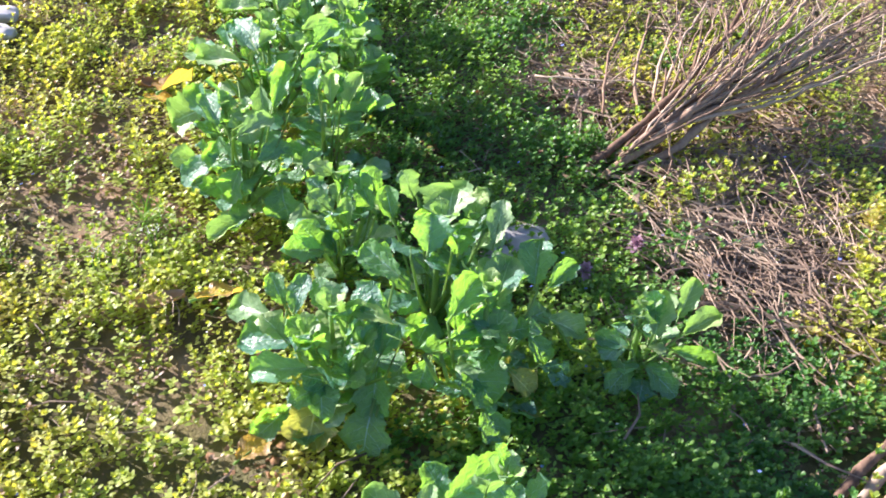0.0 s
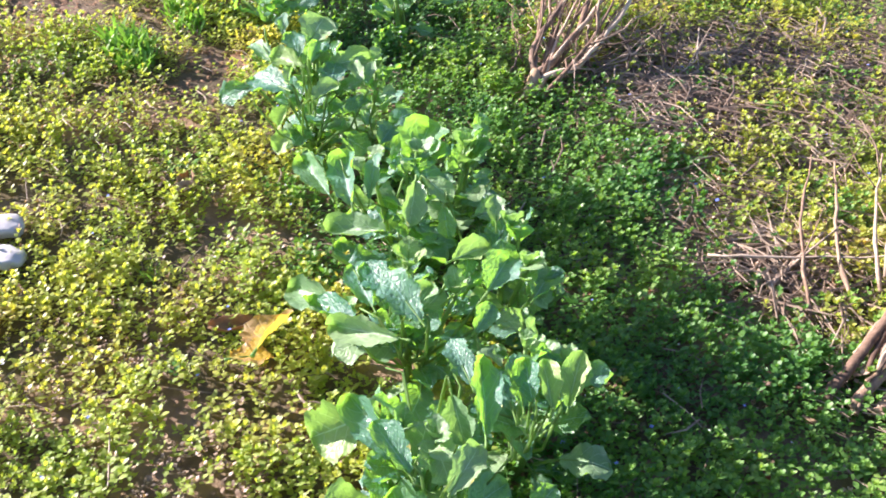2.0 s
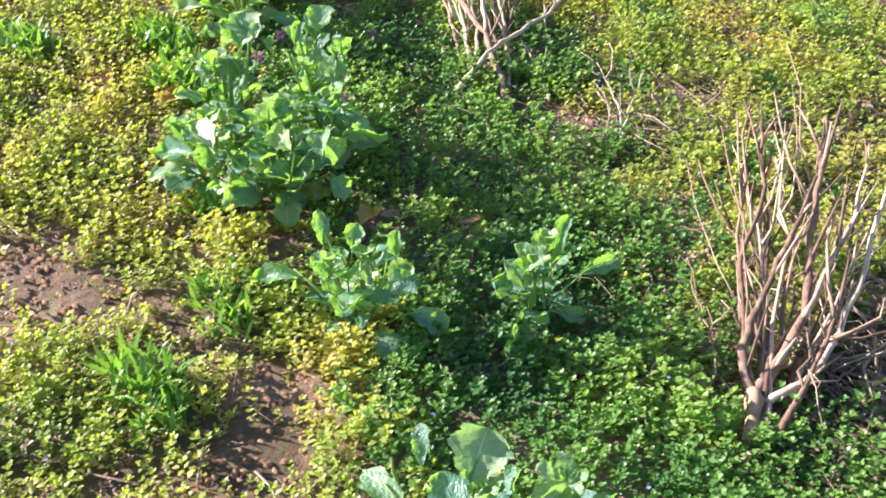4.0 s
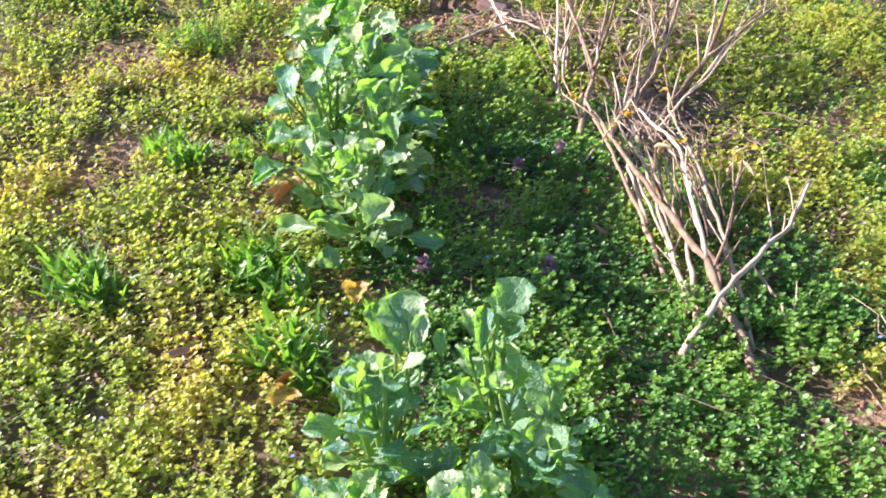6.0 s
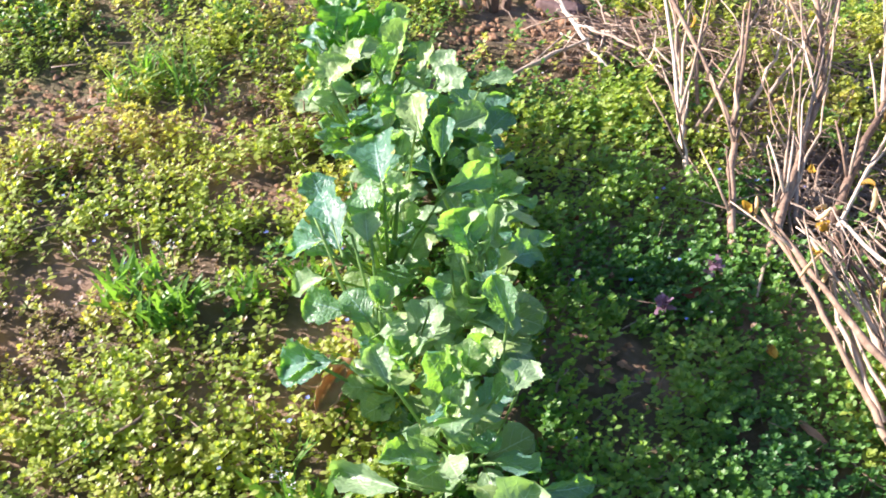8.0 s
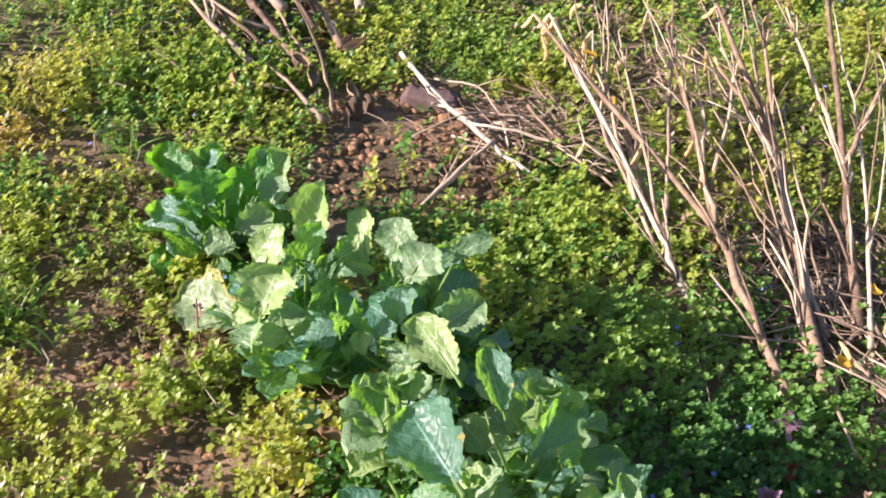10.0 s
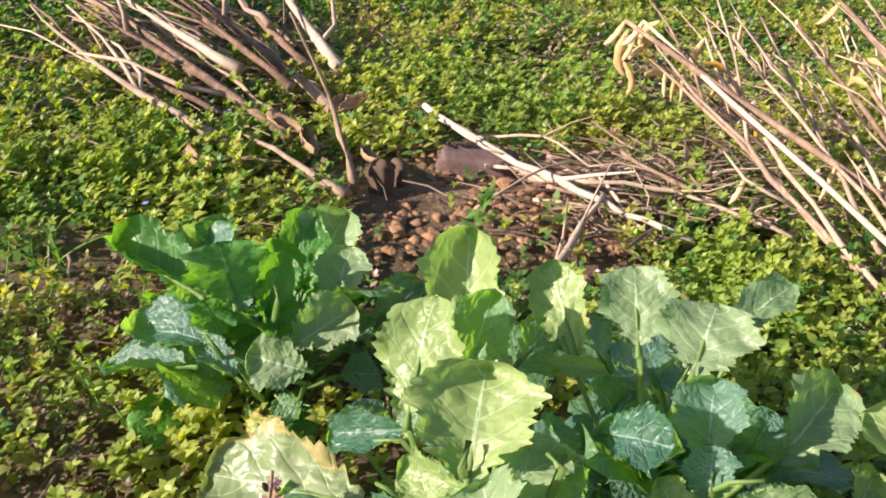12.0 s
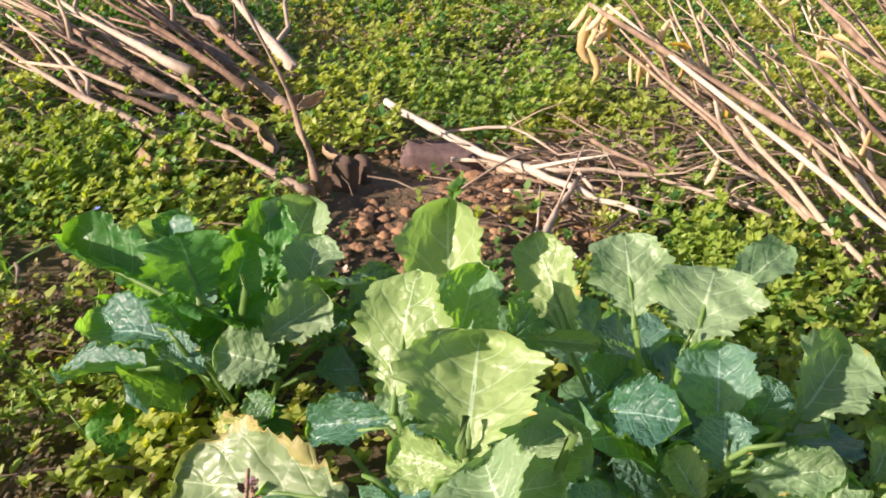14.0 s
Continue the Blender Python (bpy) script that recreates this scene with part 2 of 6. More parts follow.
BRICK = plain_material("weathered_brick", [(0.25, (0.07, 0.045, 0.042)), (0.5, (0.13, 0.085, 0.078)), (0.8, (0.21, 0.15, 0.135))], 45, 0.9, bump=0.7, depth=0.004)
STONE = plain_material("pale_stone", [(0.25, (0.22, 0.21, 0.20)), (0.5, (0.33, 0.32, 0.31)), (0.8, (0.45, 0.44, 0.43))], 30, 0.8, bump=0.5, depth=0.003)
WHITE_STONE = plain_material("white_stone", [(0.25, (0.30, 0.295, 0.29)), (0.5, (0.43, 0.425, 0.42)), (0.8, (0.55, 0.545, 0.54))], 30, 0.7, bump=0.4, depth=0.002)
ROCK = plain_material("brown_stone", [(0.25, (0.07, 0.05, 0.035)), (0.5, (0.13, 0.09, 0.065)), (0.8, (0.20, 0.15, 0.11))], 30, 0.9, bump=0.6, depth=0.003)
NETTLE = plain_material("purple_bract", [(0.25, (0.24, 0.14, 0.18)), (0.5, (0.42, 0.27, 0.35)), (0.8, (0.60, 0.44, 0.54))], 80, 0.6, thin=(0.34, 0.18, 0.22))
PINK = plain_material("pink_petal", [(0.3, (0.36, 0.19, 0.28)), (0.7, (0.52, 0.33, 0.43))], 60, 0.6, thin=(0.45, 0.25, 0.35))
BLUE = plain_material("blue_petal", [(0.3, (0.10, 0.16, 0.62)), (0.7, (0.30, 0.38, 0.85))], 60, 0.6, thin=(0.3, 0.4, 0.8))
WHITE = plain_material("white_petal", [(0.3, (0.68, 0.68, 0.66)), (0.7, (0.82, 0.82, 0.80))], 60, 0.6, thin=(0.7, 0.7, 0.7))

rng = random.Random(7)
nr = np.random.RandomState(11)


# ---- mesh helpers ----
def mesh_of(name, verts, faces, mats, slots=None, uvs=None, smooth=True):
    me = bpy.data.meshes.new(name)
    me.from_pydata(verts, [], faces)
    for m in mats:
        me.materials.append(m)
    if slots is not None:
        me.polygons.foreach_set("material_index", slots)
    if smooth:
        me.polygons.foreach_set("use_smooth", [True] * len(faces))
    if uvs is not None:
        layer = me.uv_layers.new(name="leaf")
        flat = []
        for f in faces:
            for i in f:
                flat.extend(uvs[i])
        layer.data.foreach_set("uv", flat)
    me.update()
    return me


def put(name, me, parent=None, m=None, label=""):
    ob = new(name, me)
    if parent is not None:
        ob.parent = parent
    if m is not None:
        ob.matrix_basis = m
    if label:
        tagged(ob, label)
    return ob


def thing(name, m, label, category, group=""):
    ob = new(name)
    ob.matrix_basis = m
    ob.empty_display_size = 0.05
    return tagged(ob, label, category, group)


def tube(path, radii, sides=6, wob=0.0, seed=0, cap=True):
    """Rings along a polyline; returns verts and faces."""
    r = random.Random(seed)
    verts, faces = [], []
    up = Vector((0.13, 0.21, 0.97))
    pts = [Vector(p) for p in path]
    for i, p in enumerate(pts):
        d = (pts[min(i + 1, len(pts) - 1)] - pts[max(i - 1, 0)]).normalized()
        a = d.cross(up if abs(d.dot(up)) < 0.95 else Vector((1, 0, 0))).normalized()
        b = d.cross(a)
        for s in range(sides):
            t = 2 * math.pi * s / sides
            rr = radii[i] * (1 + r.uniform(-wob, wob))
            verts.append(p + a * math.cos(t) * rr + b * math.sin(t) * rr)
    n = len(pts)
    for i in range(n - 1):
        for s in range(sides):
            s2 = (s + 1) % sides
            faces.append((i * sides + s, i * sides + s2, (i + 1) * sides + s2, (i + 1) * sides + s))
    if cap:
        faces.append(tuple(range(sides))[::-1])
        faces.append(tuple((n - 1) * sides + s for s in range(sides)))
    return [tuple(v) for v in verts], faces


# ---- terrain ----
# bare soil: x, y, radius
BARE = [(-0.42, 5.73, 0.13), (-0.52, 5.68, 0.10), (-1.2, 3.38, 0.19), (-1.04, 3.32, 0.12), (-0.65, 2.9, 0.10), (-0.63, 3.47, 0.06), (-0.62, 3.04, 0.09), (-0.45, 5.87, 0.22), (-0.57, 5.82, 0.15), (-0.36, 5.93, 0.10),
        (-0.30, 5.80, 0.12), (-1.17, 5.56, 0.13), (-1.57, 5.63, 0.12), (0.05, 0.87, 0.07), (-0.42, 3.52, 0.07), (-0.50, 4.75, 0.05),
        (-1.10, 5.28, 0.09), (0.16, 4.02, 0.08), (0.05, 5.2, 0.14)]


# thinly grown spots: x, y, radius, share of the cover that is missing
THIN = [(-0.80, 5.36, 0.20, 0.85), (-0.92, 5.52, 0.14, 0.7), (-0.88, 5.68, 0.12, 0.7), (-0.8, 4.8, 0.2, 0.6), (-0.66, 3.75, 0.2, 0.6), (-1.04, 5.87, 0.17, 0.62), (-1.10, 5.70, 0.17, 0.8), (-1.0, 6.02, 0.12, 0.6), (-1.56, 5.6, 0.2, 0.75), (-1.02, 4.93, 0.14, 0.5), (0.10, 1.3, 0.2, 0.4), (-0.35, 0.97, 0.16, 0.6), (-0.2, 1.55, 0.15, 0.4),
        (-0.85, 2.3, 0.22, 0.5), (-1.2, 4.3, 0.2, 0.4), (0.6, 2.9, 0.25, 0.7), (0.95, 1.55, 0.25, 0.7), (0.72, 2.15, 0.16, 0.6), (1.05, 3.2, 0.3, 0.6), (-0.55, 4.70, 0.12, 0.6), (-0.3, 6.2, 0.12, 0.4), (-0.7, 5.75, 0.12, 0.6)]


def thinned(x, y):
    keep = 1.0
    for tx, ty, tr, share in THIN:
        d = math.hypot(x - tx, y - ty) / tr
        if d < 1.0:
            keep *= 1 - share * min(1.0, 2 - 2 * d)
    return keep


def bare(x, y):
    b = 0.0
    for bx, by, br in BARE:
        d = math.hypot(x - bx, y - by) / br
        if d < 1.5:
            b = max(b, 1.0 - max(0.0, d - 0.55) / 0.8)
    return min(1.0, b)


def ground_z(x, y):
    p = Vector((x, y, 0.0))
    z = 0.008 * noise.noise(p * 1.3) + 0.006 * noise.noise(p * 4.1 + Vector((3, 1, 7)))
    far = max(0.0, math.hypot(x, y - 3.5) - 6.0)
    z += min(far, 60.0) * 0.012 * noise.noise(p * 0.05)
    d = math.hypot(x + 0.47, y - 5.86)
    z += 0.008 * max(0.0, 1 - (d / 0.2) ** 2)
    return z


def build_ground():
    step = [i * 0.04 for i in range(-90, 91)]
    out = []
    s, d = 3.6, 0.06
    while s < 900:
        s += d
        d *= 1.22
        out.append(s)
    axis = [-a for a in reversed(out)] + step + out
    n = len(axis)
    verts = []
    for j in axis:
        for i in axis:
            x, y = i - 0.2, j + 3.6
            z = ground_z(x, y)
            if abs(i) <= 3.6 and abs(j) <= 3.6:
                z += 0.006 * noise.noise(Vector((x * 22, y * 22, 1.0)))
                z += bare(x, y) * 0.012 * noise.noise(Vector((x * 45, y * 45, 4.0)))
            verts.append((x, y, z))
    faces = [(j * n + i, j * n + i + 1, (j + 1) * n + i + 1, (j + 1) * n + i) for j in range(n - 1) for i in range(n - 1)]
    ob = put("ground", mesh_of("ground", verts, faces, [SOIL]))
    tagged(ob, "brown crumbly garden soil under low weeds", "ground", kind="structure")


build_ground()


# ---- low weeds as one carpet ----
def leaflet(base, out, up, length, width, fold=0.15):
    """A small rounded leaf: five points, three triangles."""
    side = np.cross(out, up)
    side /= np.linalg.norm(side) + 1e-9
    up2 = np.cross(side, out)
    pts = [base, base + out * length * 0.5 + side * width * 0.5 + up2 * length * fold, base + out * length * 0.5 - side * width * 0.5 + up2 * length * fold,
           base + out * length * 0.95 + side * width * 0.26 + up2 * length * fold * 0.6, base + out * length - side * width * 0.2 + up2 * length * fold * 0.6]
    return pts, [(0, 2, 1), (1, 2, 4), (1, 4, 3)]


def ovate_leaflet(base, out, up, length, width, fold=0.15):
    """A pointed oval leaf folded along its rib, for the weeds that the camera passes closest."""
    side = np.cross(out, up)
    side /= np.linalg.norm(side) + 1e-9
    up2 = np.cross(side, out)
    pts = [base, base + out * length * 0.36 + side * width * 0.47 + up2 * length * fold, base + out * length * 0.36 - side * width * 0.47 + up2 * length * fold,
           base + out * length * 0.72 + side * width * 0.36 + up2 * length * fold * 0.8, base + out * length * 0.72 - side * width * 0.36 + up2 * length * fold * 0.8,
           base + out * length * 1.05]
    return pts, [(0, 2, 1), (1, 2, 4), (1, 4, 3), (3, 4, 5)]


def sprig(r, pairs, tall, leaf, spread, crown=5, blade=leaflet):
    """A shoot with pairs of leaves crosswise and a tight crown of young leaves at its tip."""
    verts, faces = [], []
    lean = r.uniform(-spread, spread, 2)
    turn = r.uniform(0, 6.28)

    def add(at, a, el, size, wide, fold):
        out = np.array([math.cos(a) * math.cos(el), math.sin(a) * math.cos(el), math.sin(el)])
        p, q = blade(at, out, np.array([0, 0, 1.0]), size, size * wide, fold)
        k = len(verts)
        verts.extend(p)
        faces.extend([(a0 + k, b0 + k, c0 + k) for a0, b0, c0 in q])

    for i in range(pairs):
        f = (i + 1) / (pairs + 1)
        at = np.array([lean[0] * tall * f, lean[1] * tall * f, tall * f])
        for side in range(2):
            add(at, turn + i * 1.57 + side * 3.14 + r.uniform(-0.35, 0.35), r.uniform(-0.25, 0.55), leaf * r.uniform(0.8, 1.25), r.uniform(0.52, 0.72), r.uniform(0.1, 0.25))
    top = np.array([lean[0] * tall, lean[1] * tall, tall])
    for i in range(crown):
        add(top, turn + i * 6.28 / crown + r.uniform(-0.3, 0.3), r.uniform(0.35, 1.2), leaf * r.uniform(0.75, 1.1), r.uniform(0.5, 0.68), r.uniform(0.15, 0.3))
    return np.array(verts), np.array(faces)


def carpet(name, variants, spots, material, label, category, sunward=0.3):
    """All shoots of one weed in one mesh: spots are x, y, z, turn, scale, tilt. Leaves lean to face the sun."""
    vs, fs, k = [], [], 0
    for i, (x, y, z, turn, size, tilt) in enumerate(spots):
        v, f = variants[i % len(variants)]
        c, s = math.cos(turn) * size, math.sin(turn) * size
        w = np.empty_like(v)
        w[:, 0] = x + v[:, 0] * c - v[:, 1] * s + v[:, 2] * tilt
        w[:, 1] = y + v[:, 0] * s + v[:, 1] * c
        w[:, 2] = z + v[:, 2] * size + sunward * (0.9 * (w[:, 0] - x) - 0.4 * (w[:, 1] - y))
        vs.append(w)
        fs.append(f + k)
        k += len(v)
    v, f = np.concatenate(vs), np.concatenate(fs)
    me = bpy.data.meshes.new(name)
    me.vertices.add(len(v))
    me.vertices.foreach_set("co", v.astype(np.float32).ravel())
    me.loops.add(len(f) * 3)
    me.loops.foreach_set("vertex_index", f.astype(np.int32).ravel())
    me.polygons.add(len(f))
    me.polygons.foreach_set("loop_start", np.arange(0, len(f) * 3, 3, dtype=np.int32))
    me.materials.append(material)
    me.update(calc_edges=True)
    return tagged(put(name, me), label, category, kind="stuff")


def scatter(count, x0, x1, y0, y1, keep, size, lift=0.0):
    spots = []
    while len(spots) < count:
        x, y = nr.uniform(x0, x1), nr.uniform(y0, y1)
        if nr.uniform() > keep(x, y):
            continue
        mound = noise.noise(Vector((x * 6.0, y * 6.0, 5.0))) + 0.7 * noise.noise(Vector((x * 17.0, y * 17.0, 8.0)))
        spots.append((x, y, ground_z(x, y) - 0.004 + lift + 0.012 * max(0.0, mound), nr.uniform(0, 6.28), nr.uniform(*size) * (1 + (0.28 * mound if lift == 0.0 else 0.0)), nr.uniform(-0.4, 0.4)))
    return spots


def near_walk(x, y):
    """The strip of the plot that the path runs along."""
    mid = 0.35 - 0.12 * y
    return abs(x - mid) < 1.05 + 0.1 * y


ROW_LINE = [(0.0, 0.50), (1.0, 0.30), (2.0, -0.08), (2.6, -0.30), (3.7, -0.65), (4.7, -0.82), (5.7, -0.88), (8.0, -0.95)]


def from_row(x, y):
    """How far a spot lies to the right of the planted row."""
    for (y0, x0), (y1, x1) in zip(ROW_LINE, ROW_LINE[1:]):
        if y <= y1:
            return x - x0 - (x1 - x0) * max(0.0, y - y0) / (y1 - y0)
    return x + 0.95


def rim(x, y):
    """The close cover thins out unevenly towards the field around it."""
    d = min(x + 2.3, 2.0 - x, y - 0.3, 7.4 - y) + 0.3 * noise.noise(Vector((x * 2.0, y * 2.0, 77.0)))
    return max(0.0, min(1.0, d / 0.4))


def patchy(x, y):
    if not near_walk(x, y):
        return 0.12 * rim(x, y)
    n = noise.noise(Vector((x * 3.1, y * 3.1, 9.0))) + 0.6 * noise.noise(Vector((x * 9.0, y * 9.0, 2.0)))
    if 0.05 < from_row(x, y) < 0.65 and y < 5.2:
        n = max(n, 0.18)
    return max(0.10, min(1.0, 0.66 + 1.05 * n)) * (1 - 0.97 * bare(x, y)) * thinned(x, y) * rim(x, y)


CHICK = [sprig(nr, 2, 0.030, 0.0108, 0.6, 6) for _ in range(16)] + [sprig(nr, 3, 0.042, 0.0098, 0.7, 6) for _ in range(10)]
FINE = [sprig(nr, 3, 0.036, 0.0118, 0.7, 5, ovate_leaflet) for _ in range(16)] + [sprig(nr, 2, 0.026, 0.0108, 0.6, 5, ovate_leaflet) for _ in range(10)]
CREEP = [sprig(nr, 2, 0.013, 0.0115, 1.6, 2) for _ in range(12)]
PURPLE = [sprig(nr, 4, 0.032, 0.0085, 0.5, 6, ovate_leaflet) for _ in range(10)]
DRIED = [sprig(nr, 2, 0.032, 0.0098, 0.8, 4) for _ in range(10)]

# deepest green share in the strip the row shades, plus patches of fresh growth
def is_lush_shaded(spot):
    x, y = spot[0], spot[1]
    d = from_row(x, y) + 0.35 * noise.noise(Vector((x * 2.3, y * 2.3, 31.0)))
    share = max(0.0, min(1.0, (d + 0.15) / 0.3)) * (1 - 0.8 * max(0.0, min(1.0, (d - 0.62) / 0.4)))
    if y > 5.3:
        share *= 0.55
    if y > 5.75:
        share = max(share, min(0.5, (y - 5.75) * 3))
    patch = noise.noise(Vector((x * 5.0, y * 5.0, 12.0))) + 0.6 * noise.noise(Vector((x * 13.0, y * 13.0, 3.0)))
    return 0.18 + 0.74 * share + 0.42 * patch + nr.uniform(-0.12, 0.12) > 0.5


weeds = scatter(50000, -2.3, 2.0, 0.4, 7.4, patchy, (0.85, 1.42))
lush = [is_lush_shaded(w) for w in weeds]
NEAR_END, FAR_END = 5.25, 6.6                               # beyond this the camera comes close to the ground
close_weeds = [(w, q) for w, q in zip(weeds, lush) if NEAR_END < w[1] < FAR_END]
weeds, lush = [w for w in weeds if not NEAR_END < w[1] < FAR_END], [q for w, q in zip(weeds, lush) if not NEAR_END < w[1] < FAR_END]
carpet("yellowed_pointed_chickweed", FINE, [w for w, q in close_weeds if not q], CHICKWEED, "yellow-green chickweed with pointed oval leaves", "weeds")
carpet("lush_pointed_chickweed", FINE, [w for k, (w, q) in enumerate(close_weeds) if q and k % 5 < 2], LUSH_SHADED, "fresh green chickweed with pointed oval leaves", "weeds")
carpet("bright_pointed_chickweed", FINE, [w for k, (w, q) in enumerate(close_weeds) if q and k % 5 > 1], BRIGHT, "bright green chickweed with pointed oval leaves", "weeds")
carpet("yellowed_chickweed", CHICK, [w for w, q in zip(weeds, lush) if not q], CHICKWEED, "low yellow-green chickweed covering the soil", "weeds")
carpet("lush_shaded_chickweed", CHICK, [w for w, q in zip(weeds, lush) if q], LUSH_SHADED, "fresh green chickweed beside the planted row", "weeds")
creepers = scatter(25000, -2.3, 2.0, 0.4, 7.6, lambda x, y: (0.25 + 0.75 * patchy(x, y)) * rim(x, y) if bare(x, y) < 0.5 else 0.04, (0.8, 1.5))
shady = [is_lush_shaded(w) for w in creepers]
carpet("creeping_weed_carpet", CREEP, [w for w, q in zip(creepers, shady) if q], LUSH_SHADED, "creeping small-leaved speedwell close to the soil", "weeds")
carpet("yellowed_creeping_weed", CREEP, [w for w, q in zip(creepers, shady) if not q], CHICKWEED, "yellowed creeping weed close to the soil", "weeds")
carpet("purple_weed_carpet", PURPLE, scatter(2000, -2.3, 2.0, 0.4, 7.6,
       lambda x, y: max(0.0, noise.noise(Vector((x * 1.9, y * 1.9, 20.0))) - 0.12) * 2.5 * (1 - bare(x, y)), (0.7, 1.2)), HENBIT,
       "dull purple-green henbit shoots among chickweed", "weeds")


def worn(x, y):
    """Where the weeds have dried off: the trodden side and the rim of the straw."""
    d = from_row(x, y)
    side = max(0.0, min(1.0, (-d - 0.22) / 0.25)) * 0.8 if y < 5.6 else 0.15
    side = max(side, max(0.0, min(0.9, (d - 0.5) / 0.35)))
    return side * max(0.12, min(1.0, 0.40 + 1.6 * noise.noise(Vector((x * 3.7, y * 3.7, 44.0))))) * (1 - bare(x, y))


RUSTY = [(-1.02, 5.79, 0.08, 34), (-1.0, 5.88, 0.06, 20), (-1.08, 5.66, 0.07, 26), (-1.14, 5.56, 0.08, 26), (-1.5, 5.4, 0.1, 40), (-1.45, 4.9, 0.09, 30)]
rusty_spots = []
for cx, cy, reach, amount in RUSTY:
    for _ in range(amount):
        x, y = cx + nr.normal() * reach * 0.6, cy + nr.normal() * reach * 0.6
        rusty_spots.append((x, y, ground_z(x, y) - 0.002, nr.uniform(0, 6.28), nr.uniform(0.7, 1.2), nr.uniform(-0.4, 0.4)))
carpet("rusty_weed_clumps", PURPLE, rusty_spots, HENBIT, "rusty purple weed clumps beside the planted row", "weeds")
carpet("withered_weed_carpet", DRIED, scatter(10500, -2.3, 2.0, 0.4, 7.4, worn, (0.7, 1.15)), WITHERED, "dried brown weed shoots among living chickweed", "weeds")
# leafy clumps: x, y, reach, shoots
CLUMPS = [(-1.10, 5.62, 0.03, 5), (-1.15, 5.72, 0.03, 4), (-1.2, 5.58, 0.04, 6), (-1.06, 5.56, 0.025, 5), (-1.1, 5.82, 0.04, 5), (-0.99, 5.63, 0.045, 26), (-1.04, 5.72, 0.04, 8), (-0.95, 5.66, 0.04, 14), (-0.45, 6.07, 0.04, 26), (-0.36, 6.24, 0.07, 60), 
          (-0.30, 5.55, 0.07, 50), (-0.35, 5.45, 0.07, 60), (-0.50, 5.42, 0.06, 50), (-0.80, 6.12, 0.08, 60), (-0.62, 6.2, 0.07, 40), (-0.60, 6.09, 0.03, 12), (-0.49, 6.15, 0.03, 12), (-0.69, 6.11, 0.04, 18), (-0.36, 6.30, 0.04, 14), (-0.75, 6.24, 0.06, 30)]
clump_spots = []
for cx, cy, reach, amount in CLUMPS:
    for _ in range(amount):
        x, y = cx + nr.normal() * reach * 0.6, cy + nr.normal() * reach * 0.6
        clump_spots.append((x, y, ground_z(x, y) - 0.002, nr.uniform(0, 6.28), nr.uniform(1.0, 1.45), nr.uniform(-0.4, 0.4)))
carpet("leafy_weed_clumps", FINE, clump_spots, BRIGHT, "fresh leafy chickweed clumps beside bare soil", "weeds")
carpet("outer_weed_carpet", CHICK[:8], [s for s in scatter(3000, -5.0, 5.0, -2.0, 11.0, lambda x, y: 0.0 if -1.9 < x < 1.6 and 0.7 < y < 7.0 else max(0.05, 1.0 - 0.22 * max(abs(x) - 2.0, abs(y - 4.0) - 3.5)), (1.2, 2.2))], CHICKWEED,
       "chickweed over the surrounding field", "weeds")


def straw_bit(r, length):
    a = r.uniform(0, 6.28)
    d = np.array([math.cos(a), math.sin(a), r.uniform(-0.05, 0.2)])
    s = np.array([-d[1], d[0], 0]) * r.uniform(0.0008, 0.0032)
    mid = d * length * 0.5 + np.array([0, 0, r.uniform(0, 0.08) * length]) + s * r.uniform(-8, 8)
    e = d * length
    u = np.array([0, 0, 0.0022])
    v = np.array([-s, s, u, mid - s, mid + s, mid + u, e - s * 0.5, e + s * 0.5, e + u * 0.5])
    f = [(0, 3, 2), (2, 3, 5), (1, 2, 4), (2, 5, 4), (3, 6, 5), (5, 6, 8), (4, 5, 7), (5, 8, 7)]
    return v, np.array(f)


STRAW = [straw_bit(nr, nr.uniform(0.04, 0.16)) for _ in range(30)]
CRUMB = [(np.array([(0, 0, 0.7), (1, 0, 0), (0.2, 0.9, 0.1), (-0.8, 0.4, 0), (-0.5, -0.8, 0.1), (0.5, -0.7, 0)]) * 0.008 * nr.uniform(0.5, 1.3, (6, 1)),
          np.array([(0, 1, 2), (0, 2, 3), (0, 3, 4), (0, 4, 5), (0, 5, 1)])) for _ in range(12)]
# heaps of litter: x, y, reach along x and y, amount
LITTER = [(0.68, 2.2, 0.12, 0.14, 420), (0.9, 1.62, 0.14, 0.2, 360), (1.2, 1.5, 0.25, 0.25, 300), (1.02, 1.75, 0.22, 0.40, 520), (0.66, 2.35, 0.14, 0.16, 160), (1.15, 2.3, 0.35, 0.25, 260), (0.64, 2.98, 0.22, 0.28, 950), (1.05, 3.2, 0.38, 0.16, 620), (1.0, 2.75, 0.3, 0.25, 300), (-0.55, 6.45, 0.2, 0.2, 260), (0.98, 1.5, 0.14, 0.3, 420), (1.0, 1.85, 0.16, 0.2, 300), (0.62, 2.85, 0.14, 0.2, 300),
          (0.04, 5.15, 0.20, 0.22, 620), (-0.22, 5.72, 0.16, 0.12, 260), (0.15, 5.6, 0.3, 0.25, 320), (0.45, 3.95, 0.25, 0.2, 200), (-0.55, 6.7, 0.3, 0.35, 380), (0.3, 6.2, 0.4, 0.4, 200)]


